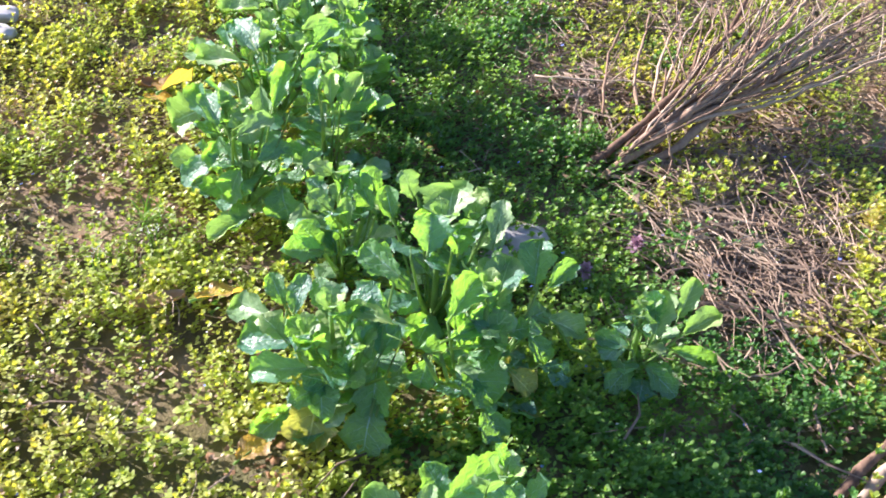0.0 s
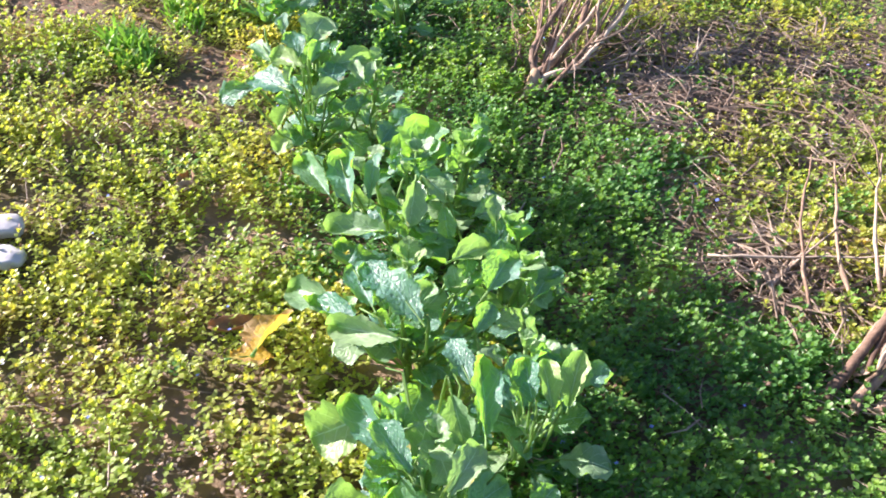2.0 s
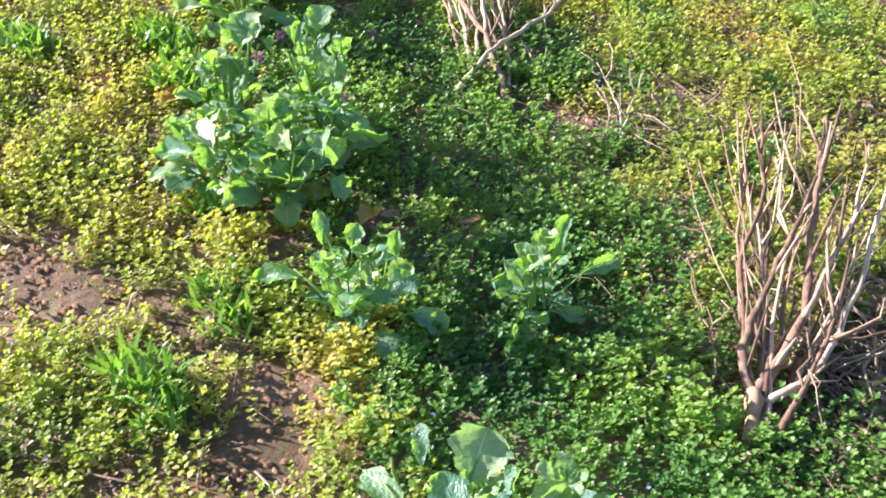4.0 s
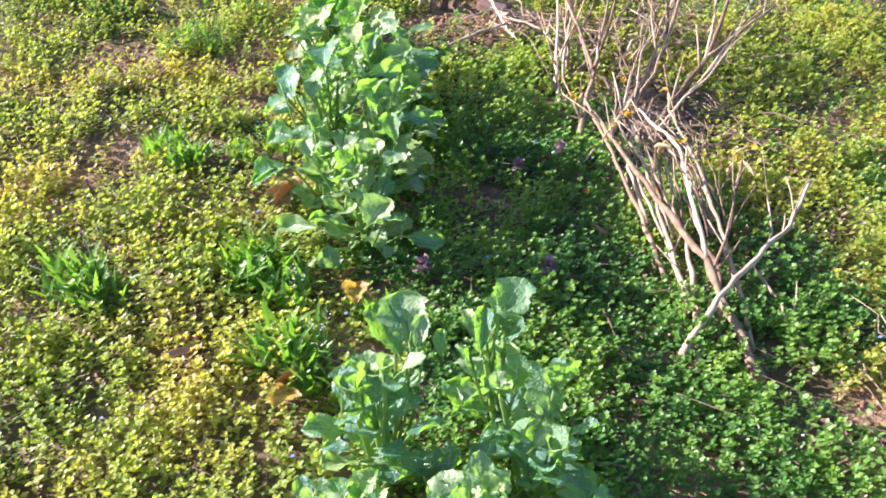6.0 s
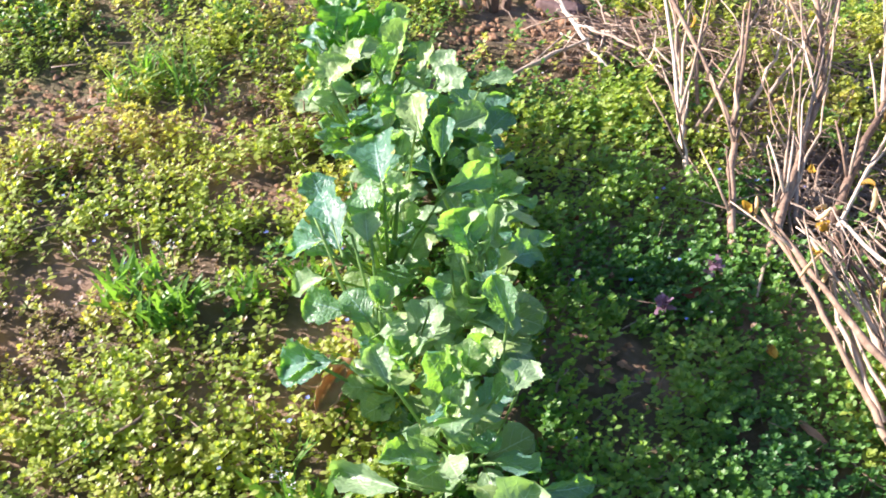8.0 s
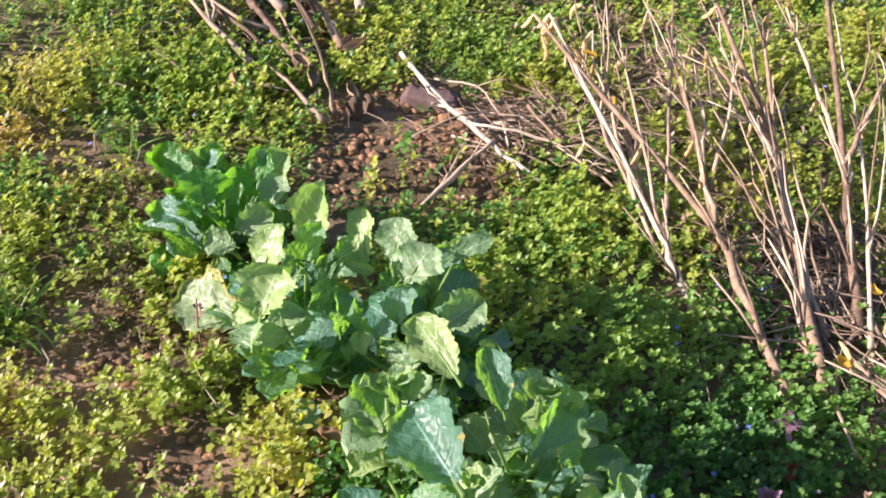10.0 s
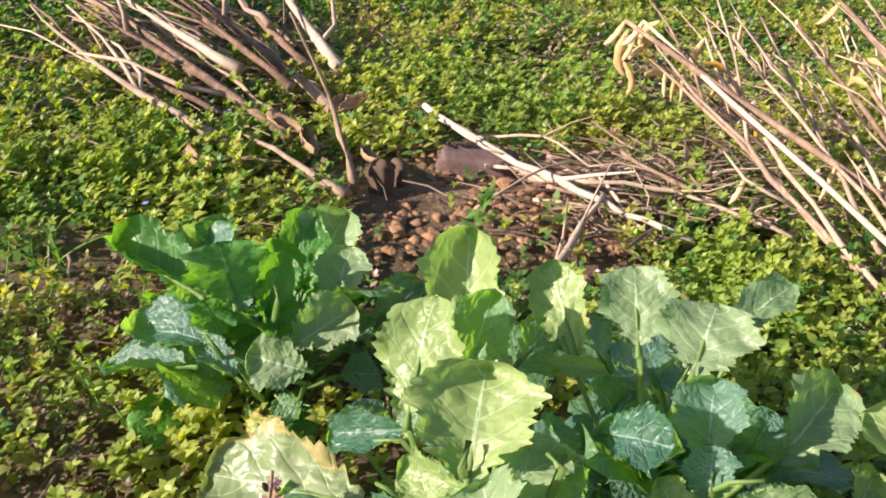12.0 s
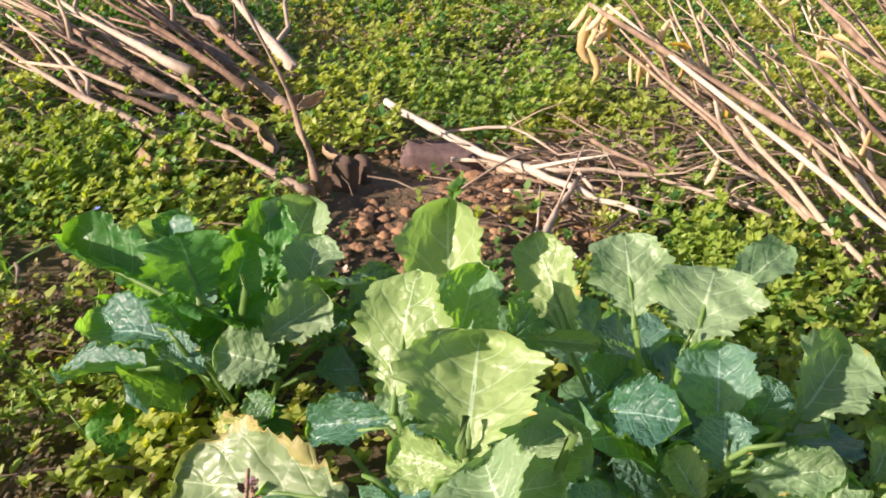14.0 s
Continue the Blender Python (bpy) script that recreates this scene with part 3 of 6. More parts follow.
def litter_spots():
    spots = []
    for cx, cy, rx, ry, amount in LITTER:
        for _ in range(amount):
            x, y = cx + nr.normal() * rx * 0.6, cy + nr.normal() * ry * 0.6
            spots.append((x, y, ground_z(x, y) + nr.uniform(0.004, 0.038), nr.uniform(0, 6.28), nr.uniform(0.6, 1.2), 0.0))
    for _ in range(1500):
        x, y = nr.uniform(0.62, 1.9), nr.uniform(1.2, 3.6)
        if noise.noise(Vector((x * 2.7, y * 2.7, 61.0))) > -0.08:
            spots.append((x, y, ground_z(x, y) + nr.uniform(0.006, 0.04), nr.uniform(0, 6.28), nr.uniform(0.5, 1.1), 0.0))
    for _ in range(2600):
        x, y = nr.uniform(-1.9, 1.7), nr.uniform(0.5, 6.8)
        spots.append((x, y, ground_z(x, y) + nr.uniform(0.01, 0.04), nr.uniform(0, 6.28), nr.uniform(0.35, 0.8), 0.0))
    return spots


carpet("straw_litter", STRAW, litter_spots(), DRYBIT, "dry broken straw strewn over weeds and soil", "straw", 0.0)
carpet("soil_crumbs", CRUMB, [s for s in scatter(3500, -2.0, 1.0, 0.4, 7.0, lambda x, y: bare(x, y) * 0.9 + 0.02, (0.3, 1.5), 0.004)], CLOD,
       "loose brown soil crumbs on bare patches", "soil", 0.0)


# ---- mustard greens ----
def leaf_mesh(name, seed, material, length, width, stalk, arch, cup, curl, lobes, nu=15, nv=10, fold=0.12, waves=0.1):
    """A crinkled, toothed blade on a pale stalk. It starts at the origin and runs along +x, its upper face to +z."""
    r = random.Random(seed)
    ph = [r.uniform(0, 6.28) for _ in range(8)]
    off = Vector((seed * 3.7, seed * 1.9, 0.0))
    verts, faces, slots, uvs = [], [], [], []

    def spine(s):
        # s in metres along the leaf; the blade rises, then arches over
        f = s / (stalk + length)
        return Vector((s * (1 - 0.25 * arch * f), 0, arch * length * (0.55 * f - 0.95 * f * f) ))

    for i in range(nu + 1):
        u = i / nu
        w = max(0.0, 1 - max(0.0, (u - 0.58) / 0.42) ** 2.6) ** 0.5 if u > 0.58 else 1 - 0.78 * ((0.58 - u) / 0.58) ** 1.7
        if u < 0.25:
            w *= 1 + 0.3 * lobes * math.sin(u * 55)
        c = spine(stalk + length * u)
        for j in range(nv + 1):
            v = j / nv * 2 - 1
            tooth = 1.0
            if abs(v) > 0.9:
                saw = (u * (11 if v > 0 else 12) + ph[0]) % 1.0
                tooth += 0.15 * (saw - 0.55) + 0.11 * math.sin(u * 15 + ph[1] + (2 if v > 0 else 0)) + 0.04 * math.sin(u * 29 + ph[2]) + r.uniform(-0.03, 0.03)
            y = v * width * 0.5 * w * tooth
            wave = waves * width * abs(v) ** 2 * math.sin(u * 9 + ph[3] + (1.7 if v > 0 else 0.0)) * (0.4 + u)
            n = noise.noise(Vector((u * 7, v * 4, 0)) + off) * 0.05 * width * (0.35 + abs(v))
            pucker = 0.006 * width * math.cos((u * 4.6 - abs(v) ** 1.35 * 1.7 + (0.45 if v > 0 else 0.0)) * 6.28) + 0.05 * width * noise.noise(Vector((u * 3.0, v * 2.0, 5.0)) + off) + fold * width * 0.5 * (v * v + 0.02) ** 0.5 * (0.5 + 0.5 * u)
            z = cup * width * 0.5 * v * v * w - curl * length * 0.5 * max(0.0, u - 0.6) ** 2 + wave + n + pucker
            x = c.x + length * 0.06 * (1 - v * v) * max(0.0, u - 0.7) - 0.10 * length * v * v * (1 - u) * u
            verts.append((x, y * (1 - 0.15 * abs(cup) * abs(v)), c.z + z))
            uvs.append((u, j / nv))
    for i in range(nu):
        for j in range(nv):
            a = i * (nv + 1) + j
            faces.append((a, a + nv + 1, a + nv + 2, a + 1))
            slots.append(0)
    # stalk and midrib under the blade
    pts = [spine(stalk * q / 4) for q in range(5)] + [spine(stalk + length * q) - Vector((0, 0, 0.0012)) for q in (0.1, 0.25, 0.45, 0.65)]
    rad = [0.0042, 0.0036, 0.0031, 0.0029, 0.0028, 0.0026, 0.0021, 0.0014, 0.0006]
    tv, tf = tube(pts, [a * (length / 0.10) ** 0.7 for a in rad], 5)
    k = len(verts)
    verts += tv
    uvs += [(0.5, 0.5)] * len(tv)
    faces += [tuple(i + k for i in f) for f in tf]
    slots += [1] * len(tf)
    return mesh_of(name, verts, faces, [material, STEM_GREEN], slots, uvs)


LEAVES = {}
for key, material in (("mid", LEAF_MID), ("pale", LEAF_SUNLIT), ("dark", LEAF_SHADED), ("old", LEAF_OLD), ("spot", LEAF_SPOT)):
    LEAVES[key] = []
    for i in range(9 if key in ("mid", "pale") else 5):
        r0 = random.Random(i * 13 + len(key))
        LEAVES[key].append(leaf_mesh("mustard_leaf", i + 10 * len(key), material, 0.105, 0.105 * r0.uniform(0.66, 0.86), r0.uniform(0.03, 0.06),
                                     r0.uniform(0.1, 0.75), r0.uniform(-0.15, 0.45), r0.uniform(-0.2, 1.2), r0.uniform(0, 1), 18, 10))


def leaf_pose(at, azimuth, rise, roll, size):
    """A leaf that starts at a point, heads along an azimuth (degrees from +x) and climbs by rise degrees."""
    return Matrix.Translation(at) @ pose(0, 0, 0, 0, 0, azimuth) @ pose(0, 0, 0, 0, -rise, 0) @ pose(0, 0, 0, roll, 0, 0) @ Matrix.Scale(size, 4)


ROW = []


def mustard(x, y, height, reach, count, seed, label, kinds=("mid", "mid", "mid", "pale"), old=0, stems=2, size=1.0):
    """A bolting mustard plant: stems, and leaves from the ground to the top."""
    r = random.Random(seed)
    root = thing("mustard_plant", pose(x, y, ground_z(x, y)), label, "plant", "mustard plants in the row")
    ROW.append(root)
    tops = []
    for s in range(stems):
        a = r.uniform(0, 6.28)
        tip = Vector((math.cos(a), math.sin(a), 0)) * reach * r.uniform(0.1, 0.42) * (0 if s == 0 else 1)
        tip += Vector((r.uniform(-0.02, 0.02), r.uniform(-0.02, 0.02), height * (0.86 if s == 0 else r.uniform(0.6, 0.85))))
        path = [Vector((0, 0, -0.01)), tip * 0.3 + Vector((0, 0, -0.02)), tip * 0.65, tip]
        tv, tf = tube(path, [0.008, 0.0065, 0.005, 0.003], 7, 0.08, seed)
        put("stem", mesh_of("mustard_stem", tv, tf, [STEM_GREEN]), root)
        tops.append(tip)
    count = int(count * 1.75)
    for i in range(count):
        f = i / max(1, count - 1)
        tip = tops[i % stems]
        lvl = 0.06 + 0.9 * f ** 0.9
        at = tip * lvl + Vector((r.uniform(-1, 1), r.uniform(-1, 1), 0)) * 0.18 * reach
        az = i * 137.5 + r.uniform(-25, 25)
        rise = 14 + 52 * f + r.uniform(-24, 24)
        big = size * (0.9 - 0.36 * f) * r.uniform(0.7, 1.25) * (0.66 + reach * 1.4)
        kind = kinds[r.randrange(len(kinds))]
        if i < old:
            kind, rise = "old", r.uniform(0, 14)
        me = LEAVES[kind][r.randrange(len(LEAVES[kind]))]
        put("leaf", me, root, leaf_pose(at, az, rise, r.uniform(-28, 28), big), "yellowed lower leaf" if kind == "old" else "")
    # buds at the top
    for tip in tops:
        for i in range(4):
            me = LEAVES["pale"][i % 4]
            put("leaf", me, root, leaf_pose(tip * 0.97, i * 95 + r.uniform(-20, 20), r.uniform(55, 80), r.uniform(-20, 20), 0.36 * size * r.uniform(0.8, 1.2)))
    return root


MID = "leafy mustard plant, crinkled blue-green leaves, rooted in weeds"
SMALL = "small mustard plant with few leaves among chickweed"
PALE = "tall mustard plant with large leaves in a pale sunlit green"
DARK = "low mustard rosette with rounded leaves in a dark shaded green"
# x, y, height, reach, leaves, seed
for x, y, h, reach, count, seed in [
        (0.42, 0.72, 0.27, 0.17, 18, 1), (0.17, 1.00, 0.29, 0.19, 26, 2), (0.40, 1.05, 0.31, 0.18, 26, 3), (0.31, 1.22, 0.33, 0.18, 24, 4), (0.12, 1.33, 0.30, 0.16, 18, 6), (-0.11, 1.53, 0.31, 0.19, 24, 7), (0.05, 1.66, 0.33, 0.16, 18, 8), (-0.12, 1.86, 0.31, 0.19, 24, 9), (0.04, 1.98, 0.32, 0.17, 20, 10)]:
    mustard(x, y, h, reach, count, seed, MID, old=1 if seed % 3 == 0 else 0, stems=3 if count > 20 else 2)
for x, y, h, reach, count, seed in [
        (-0.13, 2.17, 0.34, 0.19, 24, 11), (-0.02, 2.30, 0.27, 0.15, 16, 12), (-0.33, 2.57, 0.33, 0.18, 24, 13), (-0.20, 2.62, 0.26, 0.13, 12, 14), (-0.66, 3.64, 0.30, 0.20, 26, 15), (-0.76, 3.86, 0.33, 0.19, 24, 16), (-0.80, 3.70, 0.22, 0.16, 14, 19), (-0.53, 3.82, 0.34, 0.18, 22, 17), (-0.56, 3.98, 0.30, 0.14, 12, 18)]:
    mustard(x, y, h, reach, count, seed, MID, old=1 if seed % 3 == 0 else 0, stems=3 if count > 20 else 2)
for x, y, h, reach, count, seed in [(0.68, 1.16, 0.20, 0.13, 14, 31), (-0.46, 3.20, 0.20, 0.16, 20, 32), (-0.13, 3.23, 0.23, 0.13, 14, 33)]:
    mustard(x, y, h, reach, count, seed, SMALL, stems=2, size=0.85)
for x, y, h, reach, count, seed in [(-0.79, 4.56, 0.26, 0.16, 20, 41), (-0.90, 4.72, 0.25, 0.16, 18, 42), (-0.74, 4.80, 0.27, 0.16, 20, 43), (-0.88, 4.95, 0.26, 0.16, 18, 44),
                                   (-0.70, 5.02, 0.26, 0.16, 18, 45), (-0.86, 5.10, 0.23, 0.15, 16, 46)]:
    mustard(x, y, h, reach, count, seed, PALE, kinds=("pale", "pale", "pale", "mid"), old=1 if seed % 4 == 0 else 0)

def posed_plant(x, y, label, stems):
    root = thing("mustard_plant", pose(x, y, ground_z(x, y)), label, "plant", "mustard plants in the row")
    for dx, dy, h in stems:
        tv, tf = tube([(0, 0, -0.01), (dx * 0.4, dy * 0.4, h * 0.4), (dx, dy, h)], [0.0065, 0.005, 0.0025], 7, 0.08)
        put("stem", mesh_of("mustard_stem", tv, tf, [STEM_GREEN]), root)
    return root


BROAD, LARGE = {}, {}
for key, material in (("mid", LEAF_MID), ("pale", LEAF_SUNLIT), ("dark", LEAF_SHADED), ("old", LEAF_OLD), ("shed", LEAF_SHED), ("spot", LEAF_SPOT)):
    for store, nu, nv in ((BROAD, 22, 10), (LARGE, 44, 16)):
        store[key] = [leaf_mesh("mustard_leaf", 70 + i + 7 * len(key), material, 0.105, 0.08, 0.015, 0.22, 0.18 + 0.1 * (i % 3), 0.3 + 0.3 * (i % 2), 0.6, nu, nv, (0.1, 0.55, 0.3, 0.7, 0.05, 0.4)[i], 0.07) for i in range(6)]


def posed_leaf(root, base, tip, width, kind, face):
    """One leaf from the foot of its blade to its tip, its upper side turned towards face; a stalk joins it to the plant's foot."""
    org = root.matrix_basis.translation
    b, t = Vector(base) - org, Vector(tip) - org
    ax = t - b
    ln = ax.length
    ax.normalize()
    r = random.Random(int(1e4 * (b.x + 3 * b.y + 7 * t.z)))
    up = Vector(face) + Vector((r.uniform(-0.35, 0.35), r.uniform(-0.35, 0.35), r.uniform(-0.1, 0.3)))
    side = up.cross(ax).normalized()
    nrm = ax.cross(side)
    k = ln / 0.105
    wide = width / 0.08
    m = Matrix((ax * k, side * wide, nrm * (k + wide) / 2)).transposed().to_4x4()
    m.translation = b - ax * 0.015 * k
    blade = put("leaf", (LARGE if org.y > 5.28 else BROAD)[kind][r.randrange(6)], root, m, {"old": "yellowed lower leaf", "spot": "large speckled leaf with yellowing rim"}.get(kind, ""))
    foot = Vector((b.x * 0.12, b.y * 0.12, max(0.015, b.z * 0.25)))
    mid = (foot * 0.45 + b * 0.55) - Vector((0, 0, 0.018)) - ax * 0.02
    q = 0.0020 + 0.011 * width
    tv, tf = tube([foot, mid, b - ax * 0.012 * k, b + ax * 0.01], [q * 1.2, q, q * 0.9, q * 0.7], 6, 0.05)
    put("leaf_stalk", mesh_of("leaf_stalk", tv, tf, [STEM_GREEN]), blade, m.inverted(), "pale green leaf stalk")


PM = posed_plant(-0.87, 5.37, PALE, [(0.02, 0.02, 0.10), (-0.05, -0.05, 0.12)])
PR = posed_plant(-0.72, 5.31, PALE, [(-0.02, 0.03, 0.12), (-0.05, -0.05, 0.10), (0.03, 0.0, 0.11)])
PL = posed_plant(-0.90, 5.67, DARK, [(0.0, 0.0, 0.08), (0.05, 0.02, 0.08)])
for plant, kinds, count in ((PM, ("mid", "mid"), 38), (PR, ("mid", "mid"), 44), (PL, ("dark", "mid"), 24)):
    for i in range(count):
        f = i / count
        at = (rng.uniform(-0.07, 0.07), rng.uniform(-0.07, 0.07), 0.01 + 0.075 * f)
        kind = kinds[i % 2]
        put("leaf", LEAVES[kind][i % 4], plant, leaf_pose(at, i * 137.5, 12 + 40 * f + rng.uniform(-8, 8), rng.uniform(-25, 25), rng.uniform(0.55, 0.9)))
TOWARD = (-0.72, -0.45, 0.62)
RIGHTWARD = (0.15, -0.55, 0.75)
AWAY = (0.5, -0.45, 0.75)
# leaf kinds follow sun and shade: pale where lit, dark where shaded
posed_leaf(PM, (-0.83, 5.449, 0.147), (-0.8, 5.496, 0.248), 0.065, "pale", TOWARD)
posed_leaf(PM, (-0.935, 5.397, 0.174), (-0.891, 5.432, 0.245), 0.065, "pale", TOWARD)
posed_leaf(PM, (-0.865, 5.414, 0.161), (-0.829, 5.429, 0.228), 0.047, "mid", TOWARD)
posed_leaf(PM, (-0.972, 5.298, 0.207), (-0.926, 5.338, 0.256), 0.085, "pale", TOWARD)
posed_leaf(PM, (-0.975, 5.297, 0.202), (-0.993, 5.342, 0.194), 0.035, "pale", TOWARD)
posed_leaf(PM, (-0.968, 5.279, 0.208), (-0.915, 5.269, 0.222), 0.039, "pale", TOWARD)
posed_leaf(PM, (-1.001, 5.24, 0.219), (-0.984, 5.279, 0.229), 0.057, "pale", TOWARD)
posed_leaf(PM, (-0.931, 5.406, 0.148), (-0.967, 5.459, 0.126), 0.035, "mid", TOWARD)
posed_leaf(PM, (-0.955, 5.42, 0.075), (-1.03, 5.548, 0.058), 0.092, "spot", (-0.4, -0.3, 0.9))
posed_leaf(PM, (-0.953, 5.507, 0.070), (-0.975, 5.570, 0.062), 0.034, "old", TOWARD)
posed_leaf(PM, (-0.819, 5.402, 0.165), (-0.777, 5.409, 0.187), 0.038, "mid", TOWARD)
posed_leaf(PR, (-0.777, 5.378, 0.168), (-0.763, 5.441, 0.227), 0.049, "pale", TOWARD)
posed_leaf(PR, (-0.755, 5.341, 0.192), (-0.725, 5.381, 0.241), 0.06, "pale", TOWARD)
posed_leaf(PR, (-0.76, 5.287, 0.199), (-0.707, 5.311, 0.238), 0.075, "pale", TOWARD)
posed_leaf(PR, (-0.685, 5.306, 0.197), (-0.61, 5.3, 0.226), 0.039, "pale", TOWARD)
posed_leaf(PR, (-0.798, 5.239, 0.172), (-0.763, 5.269, 0.215), 0.052, "mid", TOWARD)
posed_leaf(PR, (-0.742, 5.213, 0.171), (-0.673, 5.215, 0.202), 0.061, "pale", TOWARD)
posed_leaf(PR, (-0.801, 5.318, 0.142), (-0.792, 5.261, 0.165), 0.048, "mid", TOWARD)
posed_leaf(PR, (-0.833, 5.212, 0.175), (-0.814, 5.232, 0.204), 0.038, "mid", TOWARD)
posed_leaf(PR, (-0.838, 5.195, 0.187), (-0.803, 5.154, 0.202), 0.029, "pale", TOWARD)
posed_leaf(PR, (-0.857, 5.215, 0.167), (-0.853, 5.243, 0.187), 0.027, "pale", TOWARD)
posed_leaf(PR, (-0.81, 5.383, 0.173), (-0.776, 5.348, 0.173), 0.018, "pale", TOWARD)
posed_leaf(PR, (-0.795, 5.293, 0.119), (-0.783, 5.333, 0.144), 0.045, "mid", TOWARD)
posed_leaf(PL, (-0.945, 5.703, 0.113), (-0.982, 5.804, 0.132), 0.068, "dark", RIGHTWARD)
posed_leaf(PL, (-0.944, 5.627, 0.143), (-0.935, 5.668, 0.187), 0.082, "dark", RIGHTWARD)
posed_leaf(PL, (-0.895, 5.655, 0.117), (-0.869, 5.679, 0.163), 0.060, "dark", RIGHTWARD)
posed_leaf(PL, (-0.896, 5.745, 0.106), (-0.894, 5.792, 0.129), 0.065, "pale", RIGHTWARD)
posed_leaf(PL, (-0.97, 5.617, 0.115), (-1.016, 5.693, 0.111), 0.052, "mid", RIGHTWARD)
posed_leaf(PL, (-0.987, 5.641, 0.082), (-1.037, 5.717, 0.052), 0.036, "mid", RIGHTWARD)
posed_leaf(PL, (-0.921, 5.623, 0.125), (-0.884, 5.638, 0.173), 0.040, "dark", RIGHTWARD)
posed_leaf(PL, (-0.856, 5.662, 0.093), (-0.814, 5.711, 0.171), 0.050, "dark", TOWARD)
posed_leaf(PL, (-0.83, 5.672, 0.1), (-0.776, 5.696, 0.16), 0.065, "pale", TOWARD)
posed_leaf(PL, (-0.846, 5.616, 0.111), (-0.808, 5.644, 0.155), 0.055, "pale", TOWARD)
posed_leaf(PL, (-0.906, 5.59, 0.103), (-0.844, 5.581, 0.131), 0.055, "pale", TOWARD)
posed_leaf(PL, (-0.923, 5.548, 0.11), (-0.963, 5.582, 0.123), 0.049, "pale", TOWARD)
posed_leaf(PL, (-0.968, 5.609, 0.129), (-0.968, 5.642, 0.15), 0.044, "dark", RIGHTWARD)
posed_leaf(PL, (-0.972, 5.578, 0.105), (-0.989, 5.624, 0.122), 0.031, "mid", RIGHTWARD)
posed_leaf(PL, (-0.796, 5.613, 0.069), (-0.731, 5.621, 0.101), 0.045, "mid", TOWARD)
posed_leaf(PL, (-0.922, 5.599, 0.093), (-0.9, 5.629, 0.14), 0.045, "dark", RIGHTWARD)


posed_leaf(PM, (-0.953, 5.29, 0.19), (-0.91, 5.259, 0.22), 0.045, "pale", TOWARD)
posed_leaf(PM, (-1.0, 5.284, 0.2), (-0.948, 5.243, 0.215), 0.036, "pale", TOWARD)
posed_leaf(PR, (-0.834, 5.199, 0.18), (-0.806, 5.15, 0.2), 0.04, "pale", TOWARD)
posed_leaf(PM, (-0.858, 5.436, 0.12), (-0.904, 5.454, 0.11), 0.04, "pale", TOWARD)
posed_leaf(PM, (-0.873, 5.367, 0.128), (-0.845, 5.382, 0.164), 0.043, "mid", AWAY)
posed_leaf(PM, (-0.847, 5.331, 0.117), (-0.825, 5.364, 0.146), 0.047, "mid", AWAY)
posed_leaf(PM, (-0.859, 5.29, 0.131), (-0.852, 5.318, 0.156), 0.044, "mid", AWAY)
posed_leaf(PM, (-0.902, 5.274, 0.138), (-0.877, 5.263, 0.158), 0.034, "mid", AWAY)
posed_leaf(PM, (-0.966, 5.36, 0.121), (-0.97, 5.389, 0.112), 0.032, "mid", AWAY)
posed_leaf(PM, (-0.895, 5.477, 0.072), (-0.893, 5.509, 0.096), 0.039, "mid", AWAY)
posed_leaf(PM, (-0.891, 5.418, 0.085), (-0.873, 5.422, 0.115), 0.041, "dark", AWAY)
posed_leaf(PR, (-0.747, 5.352, 0.107), (-0.753, 5.38, 0.137), 0.041, "mid", AWAY)
posed_leaf(PR, (-0.734, 5.317, 0.121), (-0.716, 5.319, 0.148), 0.04, "mid", AWAY)
posed_leaf(PR, (-0.793, 5.275, 0.115), (-0.794, 5.299, 0.144), 0.043, "mid", AWAY)
posed_leaf(PR, (-0.704, 5.254, 0.122), (-0.671, 5.256, 0.147), 0.037, "mid", AWAY)
posed_leaf(PR, (-0.771, 5.198, 0.129), (-0.767, 5.214, 0.154), 0.04, "mid", AWAY)
posed_leaf(PR, (-0.753, 5.173, 0.121), (-0.723, 5.173, 0.138), 0.04, "mid", AWAY)
posed_leaf(PR, (-0.864, 5.252, 0.117), (-0.865, 5.269, 0.138), 0.035, "mid", AWAY)
posed_leaf(PR, (-0.708, 5.166, 0.130), (-0.669, 5.171, 0.145), 0.042, "pale", AWAY)
posed_leaf(PL, (-0.941, 5.612, 0.086), (-0.947, 5.643, 0.117), 0.049, "dark", RIGHTWARD)
posed_leaf(PL, (-0.853, 5.64, 0.069), (-0.829, 5.655, 0.12), 0.052, "dark", TOWARD)
posed_leaf(PL, (-0.834, 5.615, 0.062), (-0.801, 5.615, 0.086), 0.054, "mid", TOWARD)
posed_leaf(PL, (-0.863, 5.577, 0.059), (-0.822, 5.564, 0.054), 0.045, "mid", TOWARD)
posed_leaf(PL, (-0.968, 5.704, 0.083), (-0.967, 5.746, 0.097), 0.051, "dark", RIGHTWARD)
posed_leaf(PL, (-0.946, 5.554, 0.087), (-0.943, 5.529, 0.079), 0.035, "mid", TOWARD)


def row_leaf(base, tip, width, kind):
    """A leaf on whichever plant of the row stands nearest to its foot."""
    root = min(ROW, key=lambda p: (p.matrix_basis.translation.xy - Vector(base[:2])).length)
    posed_leaf(root, base, tip, width, kind, (-0.1, -0.6, 0.75))


